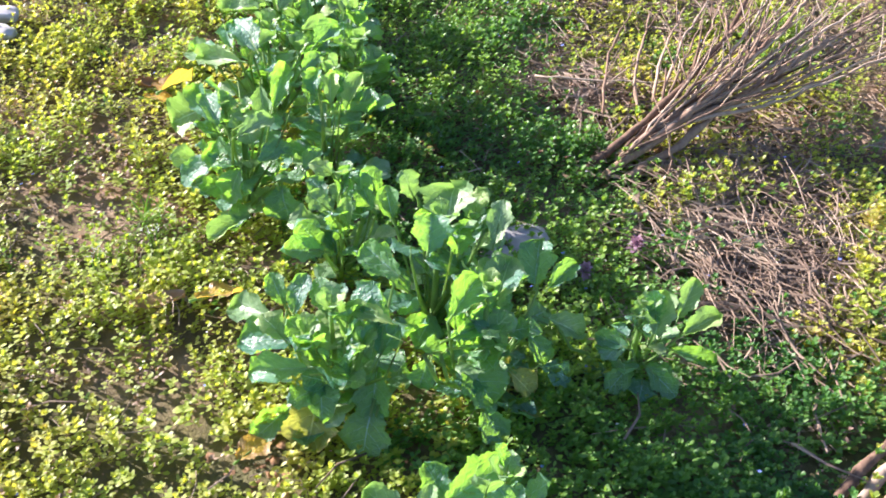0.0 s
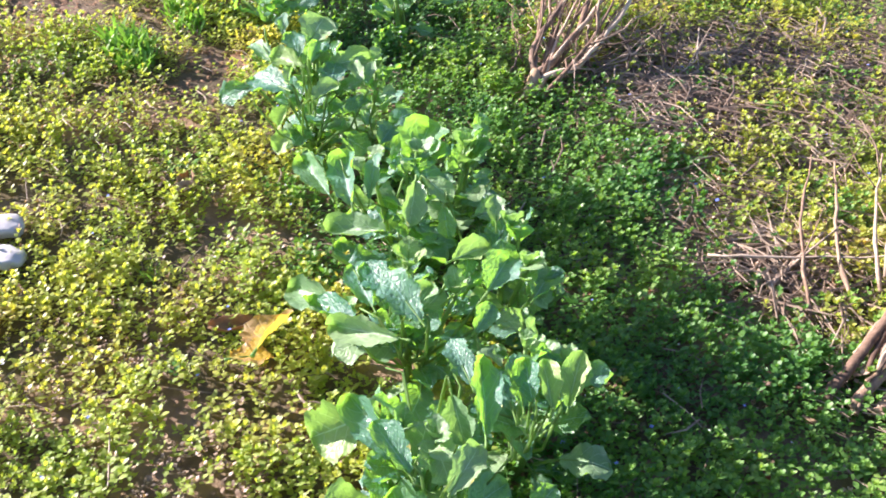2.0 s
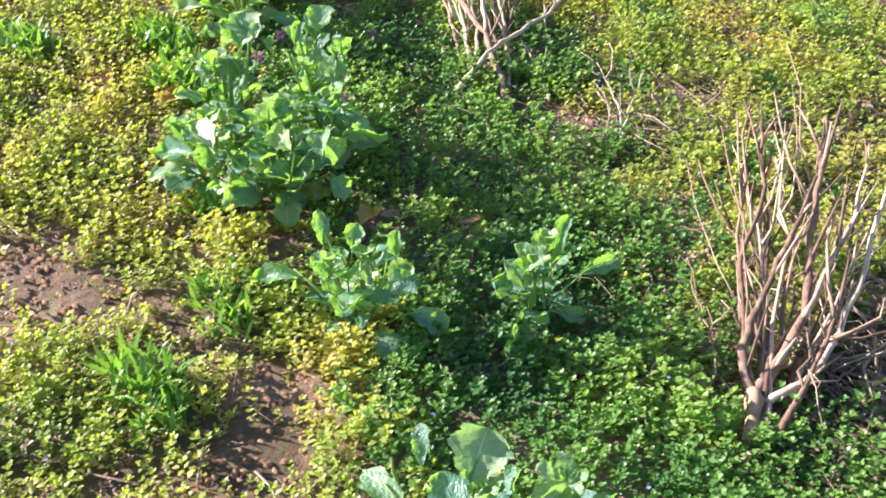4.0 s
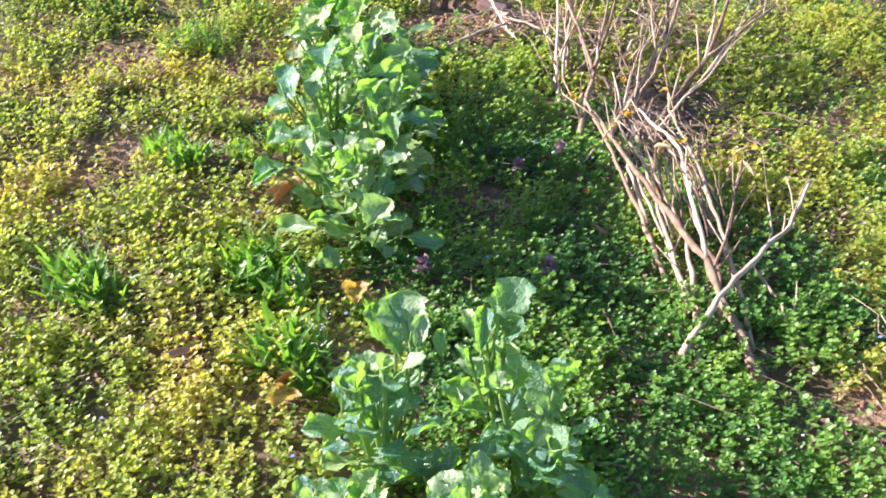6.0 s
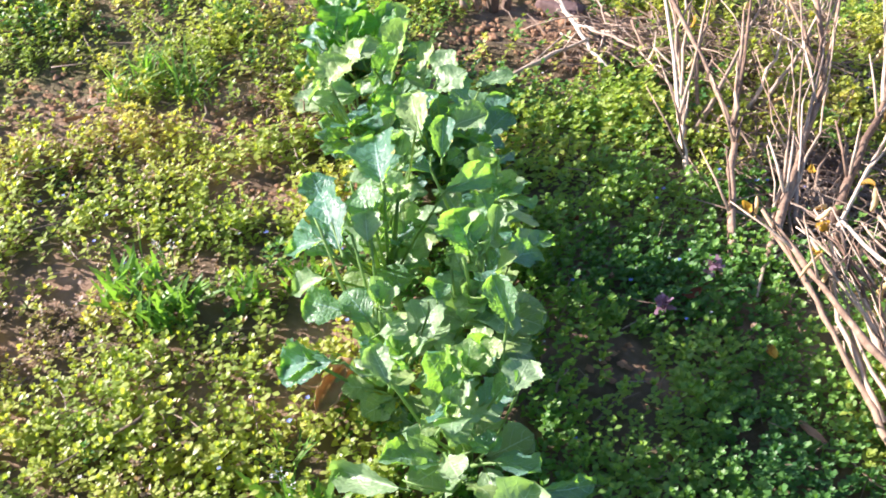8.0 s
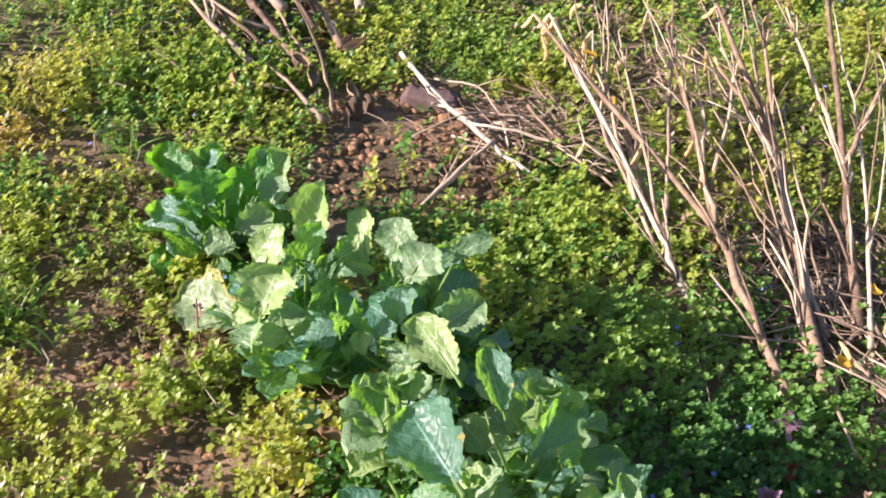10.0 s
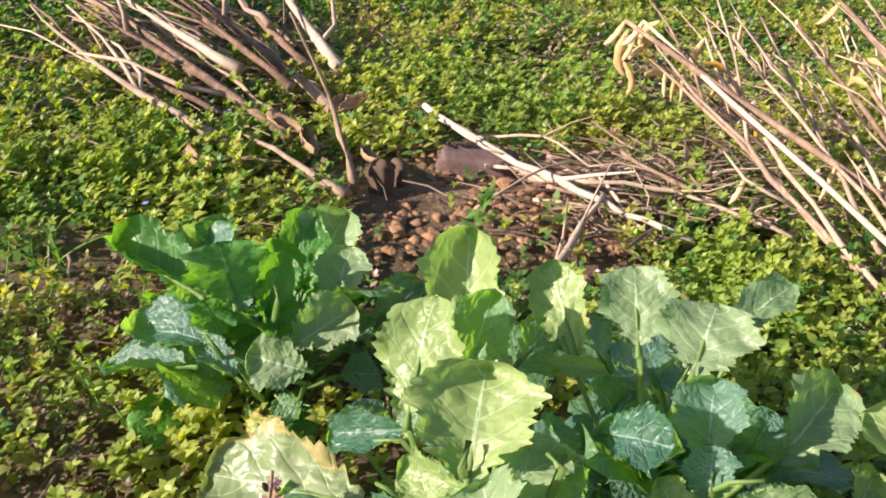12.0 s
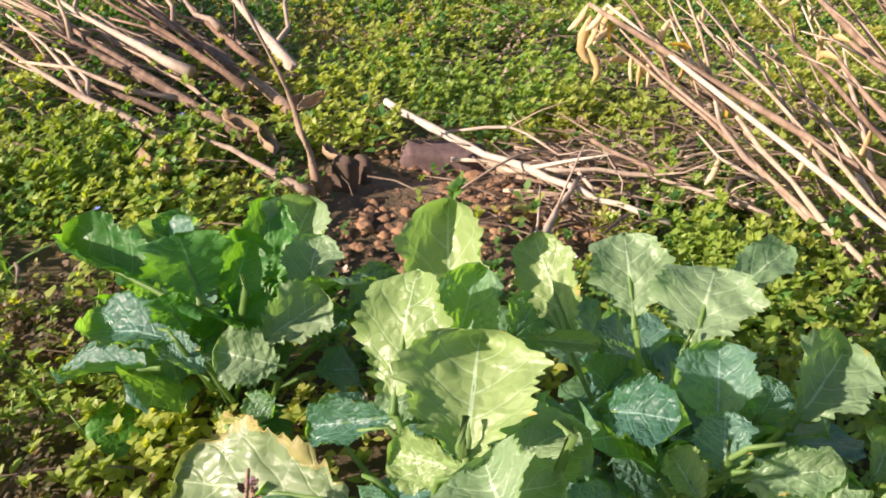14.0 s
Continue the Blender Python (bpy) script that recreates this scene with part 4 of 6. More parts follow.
# pale kinds here stand for leaves whitened by sun and glare
row_leaf((0.32, 1.22, 0.27), (0.32, 1.29, 0.31), 0.099, "pale")
row_leaf((0.25, 1.29, 0.27), (0.23, 1.3, 0.32), 0.05, "pale")
row_leaf((0.22, 1.25, 0.25), (0.2, 1.28, 0.3), 0.045, "mid")
row_leaf((0.29, 1.14, 0.27), (0.29, 1.19, 0.32), 0.071, "mid")
row_leaf((0.34, 1.17, 0.25), (0.34, 1.19, 0.3), 0.048, "mid")
row_leaf((0.4, 1.18, 0.27), (0.41, 1.24, 0.33), 0.043, "pale")
row_leaf((0.48, 1.17, 0.2), (0.48, 1.23, 0.26), 0.069, "mid")
row_leaf((0.51, 1.2, 0.17), (0.56, 1.25, 0.2), 0.04, "mid")
row_leaf((0.41, 1.08, 0.22), (0.43, 1.16, 0.27), 0.066, "pale")
row_leaf((0.51, 1.14, 0.15), (0.58, 1.14, 0.12), 0.049, "pale")
row_leaf((0.51, 1.09, 0.08), (0.57, 1.09, 0.06), 0.05, "mid")
row_leaf((0.37, 1.02, 0.14), (0.43, 0.97, 0.1), 0.084, "mid")
row_leaf((0.45, 1.05, 0.1), (0.5, 1.04, 0.06), 0.058, "old")
row_leaf((0.41, 0.98, 0.08), (0.45, 0.94, 0.04), 0.056, "mid")
row_leaf((0.23, 0.98, 0.14), (0.23, 0.92, 0.08), 0.064, "mid")
row_leaf((0.23, 0.94, 0.1), (0.22, 0.88, 0.04), 0.086, "mid")
row_leaf((0.14, 0.96, 0.09), (0.13, 0.88, 0.03), 0.087, "old")
row_leaf((0.09, 0.95, 0.06), (0.04, 0.89, 0.04), 0.046, "mid")
row_leaf((0.04, 1.06, 0.16), (-0.04, 1.1, 0.14), 0.057, "pale")
row_leaf((0.1, 0.99, 0.18), (-0.01, 1.01, 0.15), 0.064, "mid")
row_leaf((0.12, 0.97, 0.14), (0.01, 0.99, 0.1), 0.051, "mid")
row_leaf((0.07, 1.03, 0.22), (0.04, 1.06, 0.26), 0.036, "mid")
row_leaf((0.09, 1.01, 0.22), (0.1, 1.06, 0.27), 0.041, "mid")
row_leaf((0.14, 1.02, 0.22), (0.12, 1.05, 0.27), 0.041, "mid")
row_leaf((0.11, 1.17, 0.22), (0.04, 1.14, 0.24), 0.048, "mid")
row_leaf((0.1, 1.19, 0.22), (0.06, 1.19, 0.27), 0.054, "mid")
row_leaf((0.23, 0.99, 0.25), (0.22, 0.94, 0.2), 0.035, "pale")
row_leaf((0.25, 1.07, 0.27), (0.18, 1.11, 0.3), 0.055, "mid")
row_leaf((0.25, 0.96, 0.27), (0.17, 0.99, 0.27), 0.03, "pale")
row_leaf((0.34, 1.01, 0.25), (0.38, 1.09, 0.28), 0.054, "mid")
row_leaf((0.34, 0.99, 0.22), (0.43, 1.09, 0.2), 0.05, "mid")
row_leaf((0.35, 0.99, 0.2), (0.44, 1.07, 0.15), 0.046, "mid")
row_leaf((0.36, 0.7, 0.2), (0.44, 0.75, 0.24), 0.069, "mid")
row_leaf((0.31, 0.66, 0.2), (0.24, 0.69, 0.22), 0.045, "pale")
row_leaf((0.34, 0.65, 0.22), (0.33, 0.69, 0.25), 0.03, "pale")
row_leaf((0.31, 1.0, 0.16), (0.3, 0.97, 0.12), 0.05, "mid")
row_leaf((0.47, 1.13, 0.15), (0.52, 1.18, 0.14), 0.05, "mid")
row_leaf((0.48, 1.13, 0.12), (0.52, 1.1, 0.08), 0.045, "mid")
row_leaf((0.7, 1.14, 0.14), (0.71, 1.2, 0.2), 0.055, "pale")
row_leaf((0.76, 1.17, 0.12), (0.83, 1.22, 0.14), 0.046, "pale")
row_leaf((0.67, 1.13, 0.08), (0.63, 1.08, 0.04), 0.045, "mid")
row_leaf((0.7, 1.13, 0.07), (0.76, 1.09, 0.04), 0.045, "mid")
row_leaf((0.75, 1.18, 0.07), (0.84, 1.18, 0.05), 0.036, "mid")
row_leaf((0.66, 1.14, 0.1), (0.6, 1.17, 0.1), 0.035, "mid")
row_leaf((0.74, 1.17, 0.16), (0.77, 1.23, 0.21), 0.04, "pale")
row_leaf((-0.14, 1.49, 0.25), (-0.23, 1.59, 0.27), 0.051, "mid")
row_leaf((-0.21, 1.75, 0.24), (-0.3, 1.85, 0.21), 0.044, "mid")
row_leaf((-0.04, 1.49, 0.3), (-0.04, 1.61, 0.33), 0.044, "mid")
row_leaf((0.03, 1.55, 0.3), (0.02, 1.61, 0.33), 0.039, "mid")
row_leaf((-0.09, 1.41, 0.28), (-0.04, 1.5, 0.28), 0.043, "pale")
row_leaf((0.07, 1.58, 0.25), (0.13, 1.69, 0.2), 0.071, "mid")
row_leaf((-0.15, 1.69, 0.28), (-0.26, 1.75, 0.25), 0.048, "pale")
row_leaf((-0.12, 1.71, 0.3), (-0.18, 1.79, 0.33), 0.06, "mid")
row_leaf((-0.01, 1.8, 0.28), (0.03, 1.87, 0.3), 0.063, "mid")
row_leaf((0.08, 1.87, 0.2), (0.13, 1.99, 0.16), 0.06, "mid")
row_leaf((0.14, 1.95, 0.15), (0.17, 1.97, 0.12), 0.055, "mid")
row_leaf((-0.14, 1.45, 0.2), (-0.23, 1.44, 0.13), 0.056, "mid")
row_leaf((-0.1, 1.43, 0.2), (-0.17, 1.47, 0.2), 0.066, "mid")
row_leaf((-0.09, 1.42, 0.2), (-0.12, 1.42, 0.12), 0.061, "mid")
row_leaf((-0.02, 1.46, 0.14), (-0.0, 1.42, 0.08), 0.079, "mid")
row_leaf((-0.06, 1.44, 0.2), (0.0, 1.48, 0.22), 0.05, "mid")
row_leaf((0.03, 1.44, 0.2), (0.06, 1.46, 0.24), 0.039, "mid")
row_leaf((-0.1, 1.44, 0.06), (-0.16, 1.38, 0.04), 0.046, "pale")
row_leaf((0.1, 1.29, 0.22), (0.06, 1.3, 0.25), 0.046, "pale")
row_leaf((0.14, 1.28, 0.2), (0.13, 1.3, 0.25), 0.031, "pale")
row_leaf((0.18, 1.28, 0.24), (0.16, 1.29, 0.28), 0.04, "mid")
row_leaf((0.12, 1.32, 0.24), (0.13, 1.33, 0.3), 0.031, "mid")
row_leaf((0.18, 1.33, 0.24), (0.16, 1.33, 0.3), 0.046, "mid")
row_leaf((-0.12, 2.14, 0.28), (-0.09, 2.25, 0.32), 0.095, "mid")
row_leaf((-0.27, 2.06, 0.27), (-0.33, 2.17, 0.28), 0.051, "mid")
row_leaf((-0.23, 2.02, 0.28), (-0.25, 2.15, 0.31), 0.06, "mid")
row_leaf((-0.2, 2.04, 0.28), (-0.19, 2.13, 0.33), 0.03, "mid")
row_leaf((-0.12, 2.07, 0.3), (-0.13, 1.98, 0.26), 0.045, "pale")
row_leaf((-0.1, 2.08, 0.3), (-0.05, 2.04, 0.28), 0.04, "pale")
row_leaf((-0.07, 2.02, 0.28), (-0.06, 1.98, 0.24), 0.035, "mid")
row_leaf((-0.17, 1.96, 0.27), (-0.28, 2.0, 0.24), 0.049, "pale")
row_leaf((-0.0, 2.11, 0.2), (0.07, 2.19, 0.16), 0.065, "mid")
row_leaf((0.01, 2.07, 0.18), (0.1, 2.16, 0.13), 0.065, "mid")
row_leaf((-0.06, 1.9, 0.26), (0.01, 1.95, 0.26), 0.048, "pale")
row_leaf((-0.16, 1.78, 0.28), (-0.21, 1.85, 0.3), 0.053, "mid")
row_leaf((-0.19, 1.78, 0.26), (-0.23, 1.88, 0.27), 0.045, "mid")
row_leaf((-0.13, 1.74, 0.28), (-0.1, 1.8, 0.3), 0.043, "pale")
row_leaf((-0.24, 1.85, 0.2), (-0.34, 1.94, 0.16), 0.057, "pale")
row_leaf((-0.22, 1.75, 0.22), (-0.24, 1.84, 0.22), 0.054, "pale")
row_leaf((0.02, 1.96, 0.15), (0.14, 2.02, 0.11), 0.052, "mid")
row_leaf((0.01, 1.82, 0.2), (0.08, 1.87, 0.15), 0.048, "pale")
row_leaf((-0.03, 1.75, 0.24), (-0.0, 1.79, 0.27), 0.04, "mid")
row_leaf((-0.05, 1.6, 0.28), (-0.08, 1.68, 0.3), 0.041, "mid")
row_leaf((0.02, 1.56, 0.28), (0.01, 1.62, 0.33), 0.043, "mid")
row_leaf((0.09, 1.58, 0.26), (0.11, 1.64, 0.32), 0.04, "pale")
row_leaf((0.06, 1.56, 0.28), (0.05, 1.62, 0.32), 0.036, "pale")
row_leaf((-0.04, 1.52, 0.28), (-0.02, 1.58, 0.32), 0.035, "mid")
row_leaf((-0.08, 1.56, 0.3), (-0.06, 1.51, 0.25), 0.046, "pale")
row_leaf((-0.2, 1.59, 0.22), (-0.28, 1.58, 0.18), 0.089, "pale")
row_leaf((-0.14, 1.45, 0.27), (-0.19, 1.52, 0.3), 0.044, "mid")
row_leaf((-0.1, 1.5, 0.26), (-0.08, 1.47, 0.22), 0.046, "pale")
row_leaf((-0.34, 2.59, 0.3), (-0.31, 2.65, 0.34), 0.085, "pale")
row_leaf((-0.4, 2.62, 0.3), (-0.4, 2.66, 0.34), 0.026, "mid")
row_leaf((-0.42, 2.55, 0.27), (-0.48, 2.65, 0.27), 0.043, "mid")
row_leaf((-0.36, 2.52, 0.3), (-0.38, 2.59, 0.33), 0.053, "mid")
row_leaf((-0.33, 2.5, 0.3), (-0.32, 2.55, 0.33), 0.036, "mid")
row_leaf((-0.35, 2.48, 0.3), (-0.42, 2.53, 0.3), 0.048, "pale")
row_leaf((-0.3, 2.54, 0.27), (-0.2, 2.6, 0.27), 0.051, "pale")
row_leaf((-0.47, 2.56, 0.2), (-0.55, 2.58, 0.16), 0.057, "mid")
row_leaf((-0.38, 2.45, 0.26), (-0.47, 2.55, 0.24), 0.074, "mid")
row_leaf((-0.37, 2.41, 0.3), (-0.37, 2.48, 0.3), 0.023, "pale")
row_leaf((-0.22, 2.46, 0.28), (-0.25, 2.51, 0.3), 0.032, "pale")
row_leaf((-0.29, 2.44, 0.27), (-0.28, 2.52, 0.3), 0.064, "mid")
row_leaf((-0.32, 2.39, 0.27), (-0.27, 2.44, 0.29), 0.046, "pale")
row_leaf((-0.21, 2.46, 0.28), (-0.2, 2.51, 0.31), 0.024, "pale")
row_leaf((-0.18, 2.48, 0.24), (-0.15, 2.52, 0.23), 0.029, "pale")
row_leaf((-0.26, 2.42, 0.22), (-0.2, 2.46, 0.24), 0.04, "mid")
row_leaf((-0.18, 2.44, 0.14), (-0.15, 2.5, 0.16), 0.06, "mid")
row_leaf((-0.18, 2.44, 0.13), (-0.1, 2.48, 0.1), 0.039, "mid")
row_leaf((-0.26, 2.38, 0.2), (-0.2, 2.39, 0.15), 0.056, "mid")
row_leaf((-0.38, 2.49, 0.2), (-0.41, 2.5, 0.14), 0.042, "pale")
row_leaf((-0.37, 2.46, 0.15), (-0.41, 2.46, 0.1), 0.051, "pale")
row_leaf((-0.81, 3.55, 0.2), (-0.9, 3.63, 0.16), 0.053, "mid")
row_leaf((-0.76, 3.48, 0.25), (-0.82, 3.6, 0.24), 0.057, "pale")
row_leaf((-0.78, 3.64, 0.18), (-0.8, 3.61, 0.12), 0.061, "mid")
row_leaf((-0.6, 3.43, 0.28), (-0.64, 3.48, 0.3), 0.049, "pale")
row_leaf((-0.54, 3.44, 0.26), (-0.54, 3.52, 0.28), 0.05, "mid")
row_leaf((-0.54, 3.53, 0.24), (-0.5, 3.53, 0.2), 0.065, "mid")
row_leaf((-0.67, 3.55, 0.14), (-0.59, 3.6, 0.1), 0.067, "mid")
row_leaf((-0.7, 3.62, 0.1), (-0.72, 3.6, 0.05), 0.075, "mid")
row_leaf((-0.53, 3.6, 0.1), (-0.48, 3.6, 0.06), 0.062, "mid")
row_leaf((-0.63, 3.6, 0.07), (-0.62, 3.5, 0.04), 0.061, "pale")
row_leaf((-0.48, 3.64, 0.2), (-0.41, 3.7, 0.14), 0.069, "mid")
row_leaf((-0.75, 3.64, 0.15), (-0.73, 3.65, 0.1), 0.055, "pale")
row_leaf((-0.54, 3.31, 0.14), (-0.55, 3.35, 0.2), 0.037, "mid")
row_leaf((-0.4, 3.25, 0.15), (-0.4, 3.28, 0.2), 0.03, "mid")
row_leaf((-0.41, 3.24, 0.1), (-0.37, 3.27, 0.12), 0.055, "pale")
row_leaf((-0.52, 3.25, 0.08), (-0.49, 3.19, 0.05), 0.054, "mid")
row_leaf((-0.59, 3.26, 0.1), (-0.68, 3.29, 0.08), 0.043, "mid")
row_leaf((-0.37, 3.19, 0.06), (-0.3, 3.16, 0.04), 0.054, "mid")
row_leaf((-0.59, 3.29, 0.08), (-0.6, 3.3, 0.04), 0.043, "mid")
row_leaf((-0.13, 3.19, 0.15), (-0.18, 3.23, 0.2), 0.035, "pale")
row_leaf((-0.1, 3.21, 0.15), (-0.07, 3.27, 0.24), 0.036, "mid")
row_leaf((-0.04, 3.23, 0.12), (0.06, 3.28, 0.12), 0.037, "mid")
row_leaf((-0.16, 3.17, 0.06), (-0.2, 3.08, 0.03), 0.048, "mid")
row_leaf((-0.09, 3.19, 0.06), (-0.02, 3.19, 0.04), 0.037, "mid")
row_leaf((-0.14, 3.22, 0.1), (-0.2, 3.25, 0.09), 0.043, "mid")
row_leaf((-0.74, 3.94, 0.25), (-0.78, 4.02, 0.3), 0.057, "mid")
row_leaf((-0.72, 3.95, 0.27), (-0.74, 4.02, 0.32), 0.083, "pale")
row_leaf((-0.71, 3.92, 0.28), (-0.7, 3.97, 0.31), 0.03, "pale")
row_leaf((-0.58, 3.97, 0.28), (-0.53, 4.04, 0.33), 0.07, "mid")
row_leaf((-0.61, 3.92, 0.27), (-0.6, 4.0, 0.3), 0.034, "mid")
row_leaf((-0.62, 3.95, 0.27), (-0.63, 4.02, 0.28), 0.027, "pale")
row_leaf((-0.67, 3.93, 0.25), (-0.67, 3.98, 0.27), 0.027, "mid")
row_leaf((-0.79, 4.34, 0.22), (-0.75, 4.39, 0.25), 0.071, "pale")
row_leaf((-0.88, 4.47, 0.08), (-0.87, 4.44, 0.04), 0.058, "pale")
row_leaf((-0.71, 4.47, 0.1), (-0.62, 4.49, 0.07), 0.043, "mid")
row_leaf((-0.9, 4.48, 0.12), (-0.99, 4.54, 0.09), 0.042, "pale")
row_leaf((-0.98, 4.68, 0.15), (-1.06, 4.72, 0.1), 0.062, "mid")
row_leaf((-0.96, 4.73, 0.2), (-1.02, 4.76, 0.2), 0.056, "mid")
row_leaf((-0.96, 4.8, 0.26), (-0.99, 4.93, 0.28), 0.064, "mid")
row_leaf((-0.89, 4.92, 0.28), (-0.9, 5.03, 0.3), 0.084, "mid")
row_leaf((-0.82, 5.05, 0.28), (-0.83, 5.15, 0.3), 0.057, "pale")
row_leaf((-0.79, 4.99, 0.27), (-0.78, 5.06, 0.31), 0.043, "mid")
row_leaf((-0.79, 4.93, 0.25), (-0.7, 4.99, 0.24), 0.049, "mid")
row_leaf((-0.71, 4.96, 0.2), (-0.63, 5.06, 0.17), 0.051, "mid")
row_leaf((-0.77, 4.79, 0.25), (-0.79, 4.85, 0.28), 0.081, "mid")
row_leaf((-0.69, 4.86, 0.16), (-0.61, 4.94, 0.14), 0.056, "mid")
row_leaf((-0.91, 4.88, 0.25), (-0.93, 4.95, 0.26), 0.06, "mid")
row_leaf((-0.92, 4.82, 0.25), (-0.92, 4.87, 0.27), 0.046, "pale")
row_leaf((-0.97, 4.85, 0.2), (-1.04, 4.95, 0.18), 0.048, "mid")
row_leaf((-0.73, 4.67, 0.22), (-0.75, 4.73, 0.26), 0.044, "mid")
row_leaf((-0.75, 4.53, 0.24), (-0.72, 4.58, 0.25), 0.052, "pale")
row_leaf((-0.99, 4.86, 0.22), (-1.04, 4.89, 0.18), 0.048, "mid")
row_leaf((-0.96, 4.84, 0.25), (-0.99, 4.88, 0.25), 0.046, "pale")
row_leaf((-0.99, 4.86, 0.14), (-1.04, 4.88, 0.1), 0.049, "pale")
row_leaf((-0.79, 4.83, 0.22), (-0.71, 4.88, 0.2), 0.057, "pale")
row_leaf((-0.73, 4.82, 0.25), (-0.72, 4.86, 0.28), 0.031, "pale")
row_leaf((-0.72, 4.93, 0.2), (-0.73, 4.95, 0.23), 0.034, "mid")
row_leaf((-0.71, 4.84, 0.18), (-0.63, 4.88, 0.16), 0.05, "mid")
row_leaf((-0.78, 4.8, 0.2), (-0.79, 4.82, 0.23), 0.039, "pale")
row_leaf((-0.74, 4.77, 0.16), (-0.76, 4.78, 0.2), 0.047, "mid")
row_leaf((-0.83, 4.7, 0.24), (-0.83, 4.74, 0.24), 0.044, "mid")
row_leaf((-0.89, 4.99, 0.24), (-0.89, 5.04, 0.26), 0.075, "mid")
row_leaf((-0.98, 4.9, 0.24), (-1.0, 4.98, 0.27), 0.06, "mid")
row_leaf((-0.9, 4.92, 0.22), (-0.92, 4.95, 0.22), 0.065, "mid")
row_leaf((-1.01, 4.69, 0.14), (-1.05, 4.73, 0.1), 0.06, "mid")
row_leaf((-0.91, 4.55, 0.25), (-0.93, 4.6, 0.27), 0.039, "pale")
row_leaf((-0.81, 4.57, 0.22), (-0.77, 4.63, 0.24), 0.048, "mid")


# ---- dry soybean stalks ----
def stalk(base, tip, radius, seed, label, branches=3, pods=0, material=None, category="dry stalk", group="dry soybean stalks", sag=0.0):
    """A dry woody stalk with knots, forked twigs and pods, lying or leaning from base to tip."""
    r = random.Random(seed)
    base, tip = Vector(base), Vector(tip)
    base.z += ground_z(base.x, base.y)
    axis = tip - base
    n = 9
    side = axis.cross(Vector((0, 0, 1))).normalized()
    jig = 0.35 if radius > 0.006 else 1.0
    bow = r.uniform(-0.06, 0.06) * min(1.0, 0.006 / radius) * axis.length
    pts = [axis * (i / n) + side * (bow * math.sin(3.14 * i / n) + r.uniform(-1, 1) * 0.006 * jig * (0 < i < n)) + Vector((0, 0, -sag * math.sin(3.14 * i / n) + r.uniform(-1, 1) * 0.005 * jig * (0 < i < n))) for i in range(n + 1)]
    rad = [radius * (1.25 if i == 0 else 1.0 - 0.75 * i / n) * r.uniform(0.84, 1.2) for i in range(n + 1)]
    tv, tf = tube(pts, rad, 7, 0.1, seed)
    mats = [material or STALK, CUT]
    root = put("soybean_stalk", mesh_of("soybean_stalk", tv, tf, mats, [0] * (len(tf) - 2) + [1, 0]), None, Matrix.Translation(base))
    tagged(root, label, category, group)
    tips = [(pts[-1], root)]
    for b in range(branches):
        f = r.uniform(0.18, 0.85)
        k = int(f * n)
        a = pts[k]
        turn = r.uniform(0, 6.28)
        out = side * math.cos(turn) + Vector((0, 0, 1)) * math.sin(turn) * 0.6
        if out.z < -0.1:
            out.z *= -0.4
        d = (axis.normalized() * r.uniform(0.8, 1.2) + out * r.uniform(0.25, 0.6)).normalized()
        ln = axis.length * r.uniform(0.22, 0.55)
        bp = [a, a + d * ln * 0.25 + out * 0.018, a + d * ln * 0.6 + out * 0.01 + Vector((r.uniform(-1, 1), r.uniform(-1, 1), r.uniform(-0.3, 1))) * 0.02, a + d * ln]
        rb = min(0.0055, radius * r.uniform(0.35, 0.7))
        bv, bf = tube(bp, [rb, rb * 0.85, rb * 0.65, rb * 0.42], 5, 0.1, seed + b)
        twig = put("twig", mesh_of("twig", bv, bf, [material or STALK]), root)
        tips.append((bp[-1], twig))
        tips.append((bp[2], twig))
    for p in range(pods):
        if p % 2:
            at, holder = tips[r.randrange(len(tips))]
            put("leaf_scrap", SCRAPS[r.randrange(len(SCRAPS))], holder, Matrix.Translation(at) @ pose(0, 0, 0, r.uniform(-60, 60), r.uniform(-60, 60), r.uniform(0, 360)), "withered orange-yellow leaf scrap")
        at, holder = tips[r.randrange(len(tips))]
        put("pod", PODS[r.randrange(len(PODS))], holder, Matrix.Translation(at) @ pose(0, 0, 0, r.uniform(-30, 30), r.uniform(40, 130), r.uniform(0, 360)) @ Matrix.Scale(r.uniform(0.8, 1.15), 4), "dry yellow-brown bean pod")
    return root


def pod_mesh(seed):
    r = random.Random(seed)
    bend = r.uniform(0.1, 0.5)
    pts, rad = [], []
    for i in range(12):
        f = i / 11
        pts.append(Vector((0.048 * f, 0, 0.048 * bend * math.sin(f * 2.2))))
        rad.append(0.0052 * (math.sin(math.pi * min(1, 0.06 + f * 0.92)) ** 0.5) * (1 + 0.16 * math.cos(f * 19)))
    rad[0], rad[-1] = 0.0012, 0.0005
    tv, tf = tube(pts, rad, 8)
    return mesh_of("pod", [(a, b * 0.62, c) for a, b, c in tv], tf, [POD])


def scrap_mesh(seed):
    """A shrivelled bit of leaf, curled along its length."""
    r = random.Random(seed)
    verts, faces = [], []
    for i in range(6):
        u = i / 5
        w = 0.007 * math.sin(math.pi * min(1, 0.1 + 0.85 * u)) ** 0.8 * r.uniform(0.8, 1.2)
        for v in (-1.0, -0.4, 0.4, 1.0):
            verts.append((0.024 * u, v * w, 0.006 * v * v + 0.006 * math.sin(u * 3 + seed) + r.uniform(-1, 1) * 0.001))
    for i in range(5):
        for j in range(3):
            a = i * 4 + j
            faces.append((a, a + 4, a + 5, a + 1))
    return mesh_of("leaf_scrap", verts, faces, [YELLOW])


